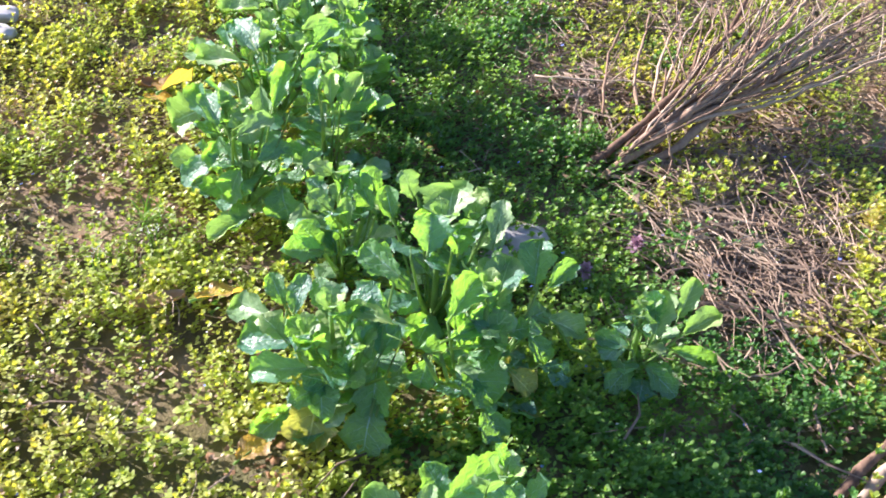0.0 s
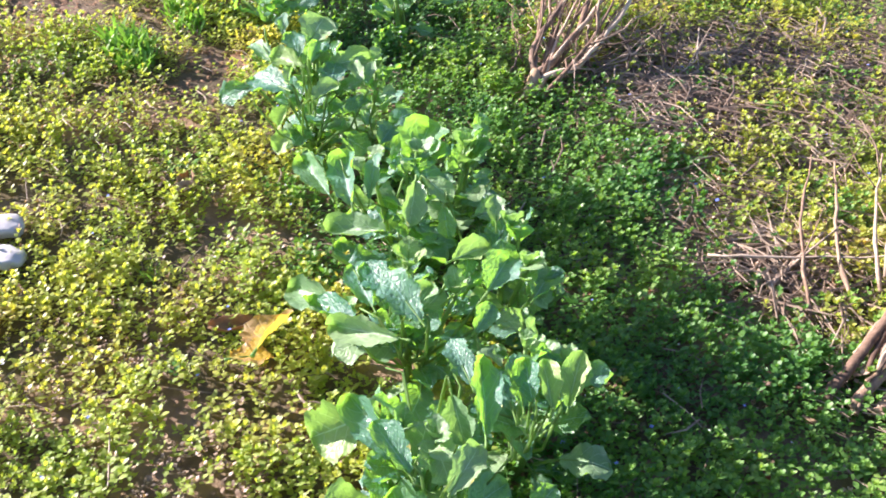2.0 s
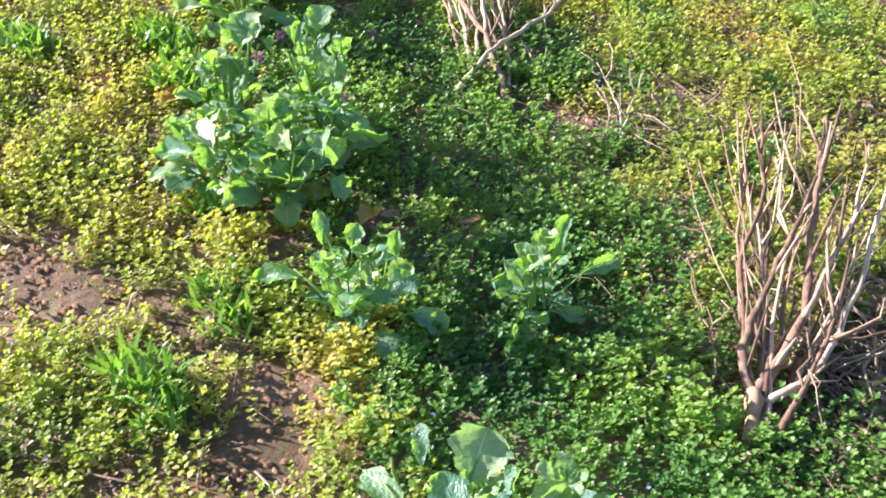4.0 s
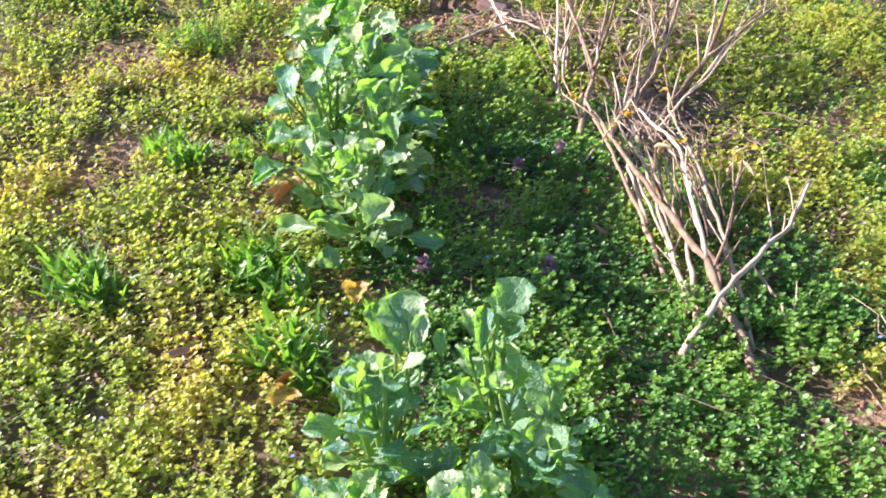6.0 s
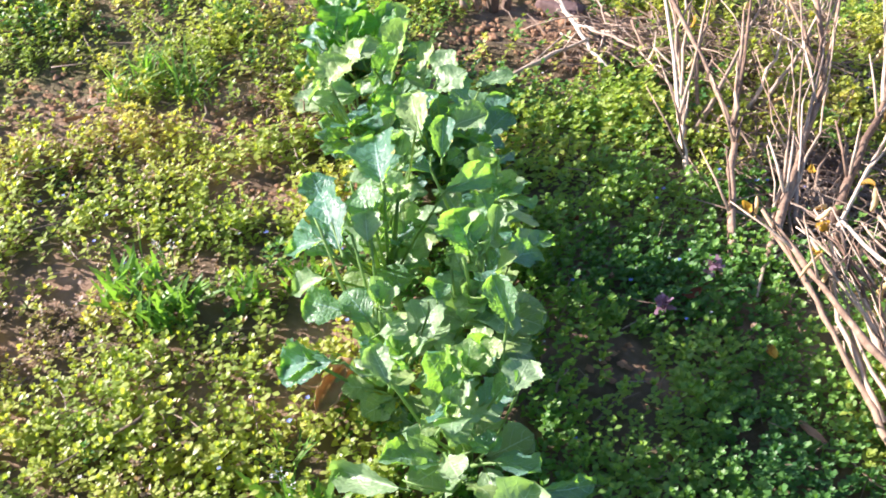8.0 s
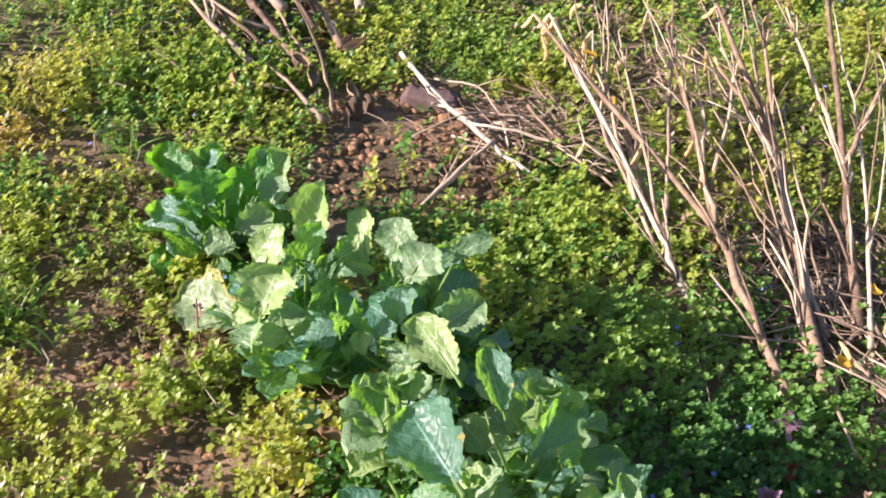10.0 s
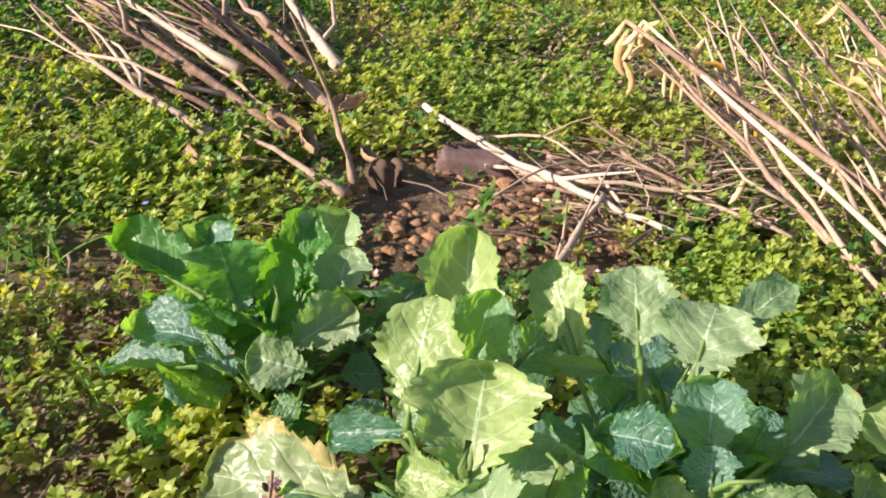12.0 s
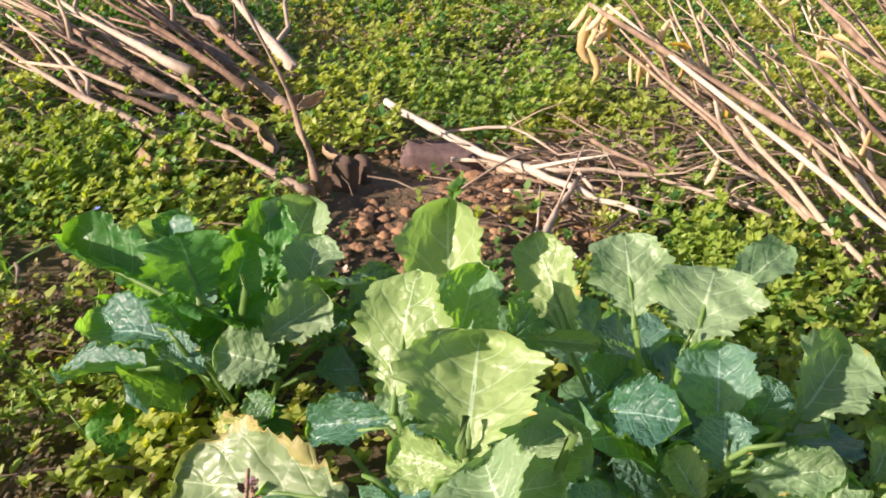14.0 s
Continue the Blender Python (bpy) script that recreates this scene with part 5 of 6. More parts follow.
SCRAPS = [scrap_mesh(i) for i in range(4)]
PODS = [pod_mesh(i) for i in range(5)]
DRY = "brown dry soybean stalk lying over weeds"
PODDED = "dry soybean stalk with yellow-brown pods"
BUTT = "thick cut soybean stalk end lying on weeds"


SEED = 100

def lay(rows):
    """Stalks of one bundle: butt, tip, radius, twigs, pods."""
    global SEED
    for b, t, q, n, p in rows:
        SEED += 1
        stalk(b, t, q, SEED, PODDED if p else (BUTT if q > 0.0085 else DRY), n, p, (STALK_BROWN if SEED % 3 else STALK) if 2.1 < b[1] < 3.2 or (b[1] > 6.0 and SEED % 5 == 1) or (b[1] < 2.1 and SEED % 4 == 0) else STALK_PALE if SEED % 5 in (0, 2) else None)


# forked bundle
lay([((0.25, 2.95, 0.05), (0.474, 3.724, 0.231), 0.0055, 5, 1), ((0.26, 2.97, 0.05), (0.552, 3.512, 0.231), 0.0055, 5, 1), ((0.225, 2.87, 0.03), (0.307, 3.498, 0.159), 0.006, 4, 0),
     ((0.245, 2.87, 0.03), (0.507, 3.266, 0.211), 0.007, 4, 1), ((0.23, 2.88, 0.03), (0.368, 3.585, 0.193), 0.0055, 4, 1), ((0.26, 2.92, 0.02), (0.638, 3.522, 0.140), 0.005, 3, 0),
     ((0.22, 3.05, 0.02), (0.203, 3.308, 0.089), 0.0035, 1, 0), ((0.23, 2.90, 0.03), (0.419, 3.631, 0.228), 0.005, 5, 0), ((0.25, 2.92, 0.03), (0.594, 3.591, 0.211), 0.005, 5, 1)])
lay([((0.24, 2.93, 0.02), (0.464, 3.420, 0.106), 0.0045, 4, 0), ((0.28, 2.95, 0.02), (0.572, 3.337, 0.158), 0.005, 4, 1), ((0.27, 2.94, 0.02), (0.468, 3.129, 0.072), 0.006, 2, 0),
     ((0.30, 3.00, 0.02), (0.403, 3.516, 0.089), 0.004, 4, 0), ((0.34, 3.05, 0.02), (0.693, 3.394, 0.089), 0.004, 3, 0), ((0.17, 2.99, 0.02), (0.204, 3.171, 0.080), 0.0035, 1, 0)])
# thin stems in the standing bundle
lay([((-0.16, 5.02, 0.02), (0.05, 5.61, 0.22), 0.004, 3, 1), ((-0.10, 5.05, 0.03), (0.25, 5.72, 0.25), 0.0045, 4, 1), ((-0.05, 5.00, 0.03), (0.45, 5.67, 0.22), 0.0045, 4, 1),
     ((-0.14, 5.05, 0.02), (0.12, 5.50, 0.20), 0.004, 3, 1)])
# slim pair with pods near the bare soil
lay([((-0.21, 5.37, 0.02), (-0.17, 5.80, 0.21), 0.0055, 2, 4), ((-0.19, 5.38, 0.02), (0.00, 5.83, 0.20), 0.0055, 2, 2), ((-0.20, 5.36, 0.03), (0.15, 5.83, 0.20), 0.0055, 2, 1),
     ((-0.23, 5.32, 0.02), (-0.06, 5.80, 0.24), 0.005, 2, 1), ((-0.07, 5.42, 0.03), (0.12, 5.72, 0.16), 0.005, 2, 1), ((-0.02, 5.44, 0.03), (0.20, 5.71, 0.22), 0.005, 3, 1)])
# thick pile behind the plants
lay([((-0.59, 6.09, 0.042), (-0.625, 6.82, 0.102), 0.0088, 2, 0), ((-0.67, 6.12, 0.042), (-0.73, 6.70, 0.092), 0.0070, 2, 0), ((-0.48, 6.27, 0.062), (-0.49, 6.80, 0.112), 0.0079, 2, 0),
     ((-0.48, 6.14, 0.042), (-0.43, 6.80, 0.102), 0.0088, 1, 0), ((-0.41, 6.44, 0.082), (-0.40, 6.78, 0.132), 0.0056, 1, 0), ((-0.42, 6.31, 0.052), (-0.35, 6.75, 0.112), 0.0075, 2, 0),
     ((-0.37, 6.28, 0.042), (-0.25, 6.72, 0.112), 0.0108, 2, 0), ((-0.60, 6.36, 0.052), (-0.66, 6.80, 0.102), 0.0065, 2, 0), ((-0.59, 6.28, 0.052), (-0.67, 6.72, 0.102), 0.0070, 2, 0)])
lay([((-0.62, 5.91, 0.032), (-0.66, 6.12, 0.062), 0.0070, 0, 0), ((-0.52, 6.20, 0.072), (-0.53, 6.80, 0.142), 0.0065, 2, 0), ((-0.55, 6.30, 0.072), (-0.58, 6.85, 0.132), 0.0075, 1, 0),
     ((-0.45, 6.35, 0.062), (-0.46, 6.82, 0.132), 0.0056, 2, 0), ((-0.63, 6.20, 0.042), (-0.70, 6.82, 0.082), 0.0056, 2, 0), ((-0.53, 6.36, 0.042), (-0.60, 6.80, 0.072), 0.0056, 2, 0),
     ((-0.56, 6.13, 0.042), (-0.55, 6.60, 0.062), 0.0056, 1, 0), ((-0.50, 6.40, 0.052), (-0.62, 6.76, 0.112), 0.0047, 2, 0), ((-0.36, 6.40, 0.042), (-0.42, 6.80, 0.072), 0.0056, 2, 0)])
# bleached forked twigs
lay([((0.20, 3.86, 0.02), (0.33, 4.16, 0.09), 0.0045, 4, 0), ((0.22, 3.88, 0.02), (0.20, 4.18, 0.10), 0.004, 4, 0), ((0.25, 3.87, 0.02), (0.40, 4.10, 0.05), 0.0035, 3, 0)])
def bent_stalk(points, radius, seed, twigs=3, pods=0, material=None, label="", knob=False, taper=0.6):
    """A crooked dry stalk through a few bends, with short forked twigs, perhaps a broken root knob and pods."""
    r = random.Random(seed)
    org = Vector(points[0]) + Vector((0, 0, ground_z(points[0][0], points[0][1])))
    line = [Vector(p) - Vector(points[0]) for p in points]
    path = []
    for a, b in zip(line, line[1:]):
        steps = max(2, int((b - a).length / 0.03))
        for q in range(steps):
            jig = 0.0035 if path else 0.0
            path.append(a.lerp(b, q / steps) + Vector((r.uniform(-1, 1), r.uniform(-1, 1), r.uniform(-1, 1))) * jig)
    path.append(line[-1])
    n = len(path)
    rad = [radius * (1 - taper * i / n) * r.uniform(0.86, 1.16) * (1.25 if i % 5 == 3 else 1.0) for i in range(n)]
    if knob:
        rad[0], rad[1] = radius * 1.5, radius * 1.35
    tv, tf = tube(path, rad, 8, 0.12, seed)
    mat = material or STALK
    root = put("soybean_stalk", mesh_of("soybean_stalk", tv, tf, [mat, CUT], [0] * (len(tf) - 2) + [1, 0]), None, Matrix.Translation(org))
    tagged(root, label or (PODDED if pods else BUTT if knob else DRY), "dry stalk", "dry soybean stalks")
    ends = [(path[-1], root)]
    for q in range(twigs):
        i = r.randrange(n // 4, n - 1)
        along = (path[i + 1] - path[i - 1]).normalized()
        d = (along * r.uniform(0.6, 1.2) + Vector((r.uniform(-1, 1), r.uniform(-0.6, 0.9), r.uniform(-0.1, 0.9))) * 0.7).normalized()
        ln = r.uniform(0.04, 0.14) * (1.4 if points[0][1] < 3 else 1.0)
        kink = path[i] + d * ln * 0.5 + Vector((r.uniform(-1, 1), r.uniform(-1, 1), r.uniform(0, 1))) * 0.012
        tip = kink + (d + Vector((r.uniform(-1, 1), r.uniform(-1, 1), r.uniform(-0.3, 0.8))) * 0.35) * ln * 0.5
        q0 = min(0.0042, rad[i] * 0.6)
        tv, tf = tube([path[i], path[i].lerp(kink, 0.5), kink, tip], [q0, q0 * 0.85, q0 * 0.7, q0 * 0.4], 5, 0.12, seed + q)
        ends.append((tip, put("twig", mesh_of("twig", tv, tf, [mat]), root)))
    for p in range(pods):
        at, holder = ends[r.randrange(len(ends))]
        put("pod", PODS[r.randrange(5)], holder, Matrix.Translation(at) @ pose(0, 0, 0, r.uniform(-30, 30), r.uniform(20, 130), r.uniform(0, 360)) @ Matrix.Scale(r.uniform(0.8, 1.1), 4), "dry pale bean pod")
        if p % 2 == 0:
            at, holder = ends[r.randrange(len(ends))]
            put("leaf_scrap", SCRAPS[r.randrange(4)], holder, Matrix.Translation(at) @ pose(0, 0, 0, r.uniform(-60, 60), r.uniform(-60, 60), r.uniform(0, 360)), "withered orange-yellow leaf scrap")
    return root


# bundle beside the first plants: three thick butts, thin forks above them, loose upright twigs
bent_stalk([(0.631, 1.819, 0.02), (0.747, 1.927, 0.08), (0.854, 2.043, 0.14), (0.985, 2.237, 0.20), (1.092, 2.485, 0.25)], 0.0105, 601, 7, 0, STALK_BROWN)
bent_stalk([(0.675, 1.805, 0.02), (0.805, 1.905, 0.08), (0.931, 2.022, 0.14), (1.140, 2.288, 0.22), (1.28, 2.52, 0.26)], 0.0105, 602, 8, 0, STALK_BROWN)
bent_stalk([(0.718, 1.790, 0.02), (0.836, 1.895, 0.05), (0.954, 2.022, 0.10), (1.097, 2.122, 0.16), (1.42, 2.42, 0.24)], 0.0110, 603, 9, 0, STALK_BROWN)
bent_stalk([(0.679, 1.788, 0.02), (0.759, 1.903, 0.07), (0.825, 2.012, 0.12), (0.94, 2.33, 0.22)], 0.0045, 604, 4, 0)
bent_stalk([(0.682, 2.038, 0.02), (0.692, 2.220, 0.12), (0.759, 2.394, 0.18)], 0.0042, 605, 1, 0, STALK_BROWN)
bent_stalk([(0.784, 2.045, 0.02), (0.762, 2.180, 0.10), (0.804, 2.372, 0.18)], 0.0050, 606, 2, 0, STALK_BROWN)
bent_stalk([(0.797, 2.036, 0.10), (0.818, 2.171, 0.16), (0.887, 2.347, 0.22)], 0.0042, 607, 2)
bent_stalk([(0.826, 2.081, 0.10), (0.872, 2.226, 0.18), (0.992, 2.453, 0.26)], 0.0042, 608, 3, 0, STALK_PALE)
bent_stalk([(0.507, 2.199, 0.05), (0.741, 2.161, 0.08), (0.894, 2.124, 0.12)], 0.0032, 609, 1, 0, STALK_PALE)
bent_stalk([(0.617, 2.117, 0.03), (0.789, 2.287, 0.05)], 0.0055, 610, 1, 0, STALK_PALE)
bent_stalk([(0.813, 1.741, 0.02), (0.829, 1.846, 0.05), (0.826, 1.985, 0.12)], 0.0030, 611, 1, 0, STALK_BROWN)
for k in range(30):
    f = (k % 7) / 6
    bx, by = 0.66 + 0.24 * rng.random(), 0.0
    by = 1.83 + (bx - 0.66) * 0.7 + rng.uniform(-0.03, 0.05)
    bent_stalk([(bx, by, 0.04 + 0.3 * (bx - 0.66)), (bx + 0.14 + 0.12 * f, by + 0.19 - 0.06 * f, 0.12 + 0.02 * (k % 3)), (bx + 0.28 + 0.42 * f, by + 0.54 - 0.16 * f + rng.uniform(-0.05, 0.05), 0.19 + 0.03 * (k % 4))],
               rng.uniform(0.0032, 0.0055), 700 + k, 4, 0, (STALK, STALK_BROWN, STALK, STALK_PALE)[k % 4])
# twigs tangled round the forked bundle
for k in range(18):
    bx, by, a = 0.34 + 0.32 * rng.random(), 2.95 + 0.34 * rng.random(), rng.uniform(0, 6.28)
    bent_stalk([(bx, by, 0.03), (bx + 0.07 * math.cos(a), by + 0.07 * math.sin(a), 0.05 + 0.06 * rng.random()), (bx + 0.17 * math.cos(a + 0.4), by + 0.17 * math.sin(a + 0.4), 0.04 + 0.12 * rng.random())],
               rng.uniform(0.002, 0.0036), 740 + k, 2, 0, (STALK_PALE, STALK, STALK_BROWN)[k % 3], "thin dry twig tangled at the forked bundle")
# grey butts beside the start of the row
for k, (bx, by) in enumerate([(0.99, 0.90), (1.02, 0.89), (1.05, 0.87), (1.08, 0.90)]):
    bent_stalk([(bx, by, 0.03), (bx + 0.06, by + 0.07, 0.045), (bx + 0.16, by + 0.16, 0.06), (bx + 0.42, by + 0.36, 0.14)], 0.010, 640 + k, 2, 0, STALK_PALE if k % 2 else STALK_BROWN)
# crossed bundle with root knobs, tips raised on the next one
bent_stalk([(-0.051, 4.090, 0.02), (-0.075, 4.290, 0.06), (-0.087, 4.383, 0.09), (-0.193, 4.674, 0.15), (-0.24, 4.90, 0.17)], 0.0098, 651, 3, 0, STALK, knob=True)
bent_stalk([(-0.087, 4.383, 0.09), (-0.078, 4.578, 0.14), (-0.076, 4.700, 0.17), (-0.13, 4.90, 0.17)], 0.0059, 652, 3, 1, STALK)
bent_stalk([(-0.184, 4.162, 0.02), (-0.095, 4.257, 0.09), (0.109, 4.454, 0.12), (0.192, 4.572, 0.16)], 0.0066, 653, 4, 0, STALK_PALE, knob=True, taper=0.5)
bent_stalk([(-0.042, 4.171, 0.02), (-0.022, 4.315, 0.04), (-0.019, 4.421, 0.06), (-0.015, 4.541, 0.08), (-0.020, 4.720, 0.12), (-0.04, 4.92, 0.15)], 0.0066, 654, 3, 1, STALK)
bent_stalk([(-0.114, 4.168, 0.02), (-0.070, 4.301, 0.04), (-0.048, 4.393, 0.05), (-0.07, 4.62, 0.09)], 0.0066, 655, 2, 0, STALK, knob=True)
bent_stalk([(-0.154, 4.131, 0.01), (-0.112, 4.356, 0.04), (-0.093, 4.499, 0.06), (-0.13, 4.76, 0.12)], 0.0066, 656, 2, 0, STALK, knob=True)
bent_stalk([(-0.141, 4.286, 0.02), (-0.133, 4.469, 0.05), (-0.140, 4.569, 0.08), (-0.147, 4.689, 0.12), (-0.19, 4.86, 0.16)], 0.0059, 657, 2, 1, STALK)
bent_stalk([(-0.158, 4.398, 0.02), (-0.175, 4.618, 0.06), (-0.210, 4.729, 0.12), (-0.25, 4.93, 0.17)], 0.0066, 658, 3, 1, STALK_BROWN)
bent_stalk([(-0.109, 4.206, 0.02), (-0.133, 4.393, 0.04), (-0.139, 4.513, 0.05), (-0.17, 4.74, 0.11)], 0.0055, 659, 2, 0, STALK_PALE)
bent_stalk([(-0.007, 4.490, 0.05), (0.031, 4.576, 0.12), (0.057, 4.646, 0.17)], 0.0045, 660, 4, 2, STALK)
bent_stalk([(-0.294, 4.140, 0.03), (-0.321, 4.279, 0.045)], 0.0025, 661, 0, 0, STALK_BROWN)
bent_stalk([(0.063, 4.104, 0.02), (0.048, 4.291, 0.04), (0.03, 4.42, 0.05)], 0.0051, 662, 1, 0, STALK)
bent_stalk([(0.119, 4.528, 0.03), (0.137, 4.655, 0.09)], 0.0035, 663, 1, 0, STALK_PALE)
for k in range(14):
    bx, by = -0.17 + 0.20 * rng.random(), 4.50 + 0.12 * rng.random()
    bent_stalk([(bx, by, 0.05), (bx - 0.03 + 0.05 * rng.random(), by + 0.17, 0.10), (bx - 0.09 + 0.12 * rng.random(), by + 0.34, 0.12 + 0.03 * rng.random())],
               rng.uniform(0.0028, 0.0048), 670 + k, 2, 1 if k % 3 == 0 else 0, (STALK, STALK_PALE, STALK_BROWN)[k % 3])


def rooted_stalk(foot, arms, rooted=True, pods=0):
    """A pulled-up plant: a knotted root end from which bent woody arms fork."""
    r = random.Random(77)
    root = thing("rooted_stalk", Matrix.Translation(foot), "knotted brown soybean root end with forked woody stems" if rooted else "forked dry soybean stalk leaning up with pods", "dry stalk", "dry soybean stalks")
    org = Vector(foot)
    knot = [Vector((-0.012, -0.022, -0.002)), Vector((0.0, 0.0, 0.006)), Vector((0.008, 0.025, 0.016)), Vector((0.017, 0.05, 0.026)), Vector((0.02, 0.07, 0.035))]
    tv, tf = tube(knot, [0.012, 0.017, 0.015, 0.016, 0.011], 9, 0.22, 5)
    if rooted:
        put("root_end", mesh_of("root_end", tv, tf, [CUT]), root, None, "pale broken root end")
    for k, (radius, pts) in enumerate(arms):
        line = [Vector(p) - org for p in pts]
        if not rooted:
            line[-1] = line[-1] + (line[-1] - line[-2]) * 0.4
        path = []
        for a, b in zip(line, line[1:]):
            for q in range(3):
                path.append(a.lerp(b, q / 3) + Vector((r.uniform(-1, 1), r.uniform(-1, 1), r.uniform(-1, 1))) * 0.004)
        path.append(line[-1])
        n = len(path)
        tv, tf = tube(path, [radius * (1 - 0.65 * i / n) * r.uniform(0.85, 1.2) for i in range(n)], 7, 0.15, k)
        put("branch", mesh_of("branch", tv, tf, [(STALK_BROWN if k % 2 else STALK) if rooted else STALK]), root)
        if pods:
            for at in (path[-1], path[-4], path[-6])[:pods]:
                put("pod", PODS[r.randrange(5)], root, Matrix.Translation(at) @ pose(0, 0, 0, r.uniform(-30, 30), r.uniform(30, 140), r.uniform(0, 360)), "dry pale bean pod")
        for q in range(5):
            i = r.randrange(2, n - 1)
            d = (path[i + 1] - path[i - 1]).normalized() + Vector((r.uniform(-1, 1), r.uniform(-0.6, 0.6), r.uniform(-0.2, 0.9))) * 0.7
            ln = r.uniform(0.03, 0.14)
            tv, tf = tube([path[i], path[i] + d * ln * 0.5 + Vector((0, 0, 0.006)), path[i] + d * ln], [radius * 0.38, radius * 0.3, radius * 0.16], 5, 0.1, q)
            put("twig", mesh_of("twig", tv, tf, [STALK]), root)


rooted_stalk((0.215, 2.90, 0.022), [
    (0.0095, [(0.232, 2.96, 0.04), (0.229, 3.026, 0.07), (0.26, 3.096, 0.11), (0.312, 3.161, 0.15), (0.379, 3.248, 0.20), (0.46, 3.37, 0.25)]),
    (0.0115, [(0.236, 2.965, 0.04), (0.282, 3.003, 0.06), (0.364, 3.096, 0.12), (0.418, 3.249, 0.19), (0.489, 3.405, 0.24), (0.55, 3.56, 0.28)]),
    (0.0095, [(0.236, 2.95, 0.035), (0.259, 2.945, 0.05), (0.335, 2.974, 0.06), (0.421, 3.064, 0.10), (0.505, 3.18, 0.16), (0.618, 3.367, 0.25)]),
    (0.0065, [(0.24, 3.03, 0.07), (0.277, 3.229, 0.14), (0.334, 3.322, 0.20), (0.364, 3.401, 0.24), (0.40, 3.55, 0.27)]),
    (0.0065, [(0.36, 3.09, 0.12), (0.43, 3.18, 0.17), (0.508, 3.268, 0.22), (0.60, 3.45, 0.28)])])
rooted_stalk((-0.26, 4.957, 0.02), [
    (0.0085, [(-0.26, 4.957, 0.02), (-0.206, 5.123, 0.055), (-0.152, 5.29, 0.09), (-0.2, 5.667, 0.2)]),
    (0.0053, [(-0.152, 5.29, 0.09), (-0.088, 5.454, 0.155), (-0.024, 5.617, 0.22)]),
    (0.0053, [(-0.152, 5.29, 0.09), (-0.122, 5.386, 0.145), (-0.093, 5.482, 0.2)])], False, 2)
rooted_stalk((-0.2, 4.95, 0.02), [
    (0.0095, [(-0.2, 4.95, 0.02), (-0.06, 5.175, 0.069), (0.079, 5.4, 0.118), (0.119, 5.61, 0.22)]),
    (0.0059, [(0.079, 5.4, 0.118), (0.116, 5.483, 0.179), (0.154, 5.566, 0.24)]),
    (0.0059, [(0.079, 5.4, 0.118), (0.061, 5.466, 0.159), (0.044, 5.533, 0.2)])], False, 2)
rooted_stalk((-0.04, 5.041, 0.03), [
    (0.0095, [(-0.04, 5.041, 0.03), (0.07, 5.181, 0.07), (0.18, 5.32, 0.11), (0.298, 5.539, 0.25)]),
    (0.0059, [(0.18, 5.32, 0.11), (0.229, 5.462, 0.165), (0.278, 5.603, 0.22)]),
    (0.0059, [(0.18, 5.32, 0.11), (0.273, 5.375, 0.155), (0.366, 5.429, 0.2)])], False, 2)
rooted_stalk((-0.263, 5.196, 0.02), [
    (0.0065, [(-0.263, 5.196, 0.02), (-0.262, 5.252, 0.06), (-0.261, 5.308, 0.1), (-0.207, 5.668, 0.2)]),
    (0.004, [(-0.261, 5.308, 0.1), (-0.181, 5.486, 0.15), (-0.102, 5.663, 0.2)])], False, 2)
bent_stalk([(-0.393, 6.029, 0.07), (-0.389, 5.905, 0.055), (-0.373, 5.804, 0.05), (-0.359, 5.661, 0.045), (-0.326, 5.571, 0.035)], 0.0052, 901, 2, 0, BLEACHED, "bleached stick lying across bare soil", taper=0.25)
bent_stalk([(-0.563, 5.615, 0.015), (-0.477, 5.650, 0.04), (-0.354, 5.699, 0.06)], 0.0046, 903, 2, 0, STALK_PALE, "grey dry stick on bare soil", taper=0.3)
bent_stalk([(-0.341, 5.968, 0.03), (-0.291, 5.875, 0.06), (-0.296, 5.779, 0.05), (-0.202, 5.706, 0.03)], 0.0024, 906, 2, 0, STALK_PALE, "thin bowed dry twig over bare soil")
bent_stalk([(-0.500, 5.800, 0.015), (-0.416, 5.785, 0.06), (-0.335, 5.778, 0.06), (-0.25, 5.75, 0.03)], 0.0020, 907, 1, 0, STALK_PALE, "thin bowed dry twig over bare soil")
bent_stalk([(-0.342, 5.767, 0.04), (-0.247, 5.656, 0.05), (-0.212, 5.499, 0.04)], 0.0036, 908, 2, 0, STALK_PALE, taper=0.3)
bent_stalk([(-0.233, 5.772, 0.06), (-0.233, 5.638, 0.05), (-0.222, 5.537, 0.04)], 0.0032, 909, 2, 0, STALK, taper=0.3)
bent_stalk([(-0.351, 5.578, 0.02), (-0.338, 5.668, 0.04), (-0.30, 5.76, 0.05)], 0.0032, 910, 1, 0, STALK_PALE, taper=0.3)
stalk((-0.585, 5.93, 0.01), (-0.63, 6.03, 0.25), 0.0055, 902, "thin dry stick standing upright in weeds", 0)
hanger = stalk((-0.22, 5.36, 0.03), (-0.16, 5.86, 0.20), 0.005, 905, PODDED, 2)
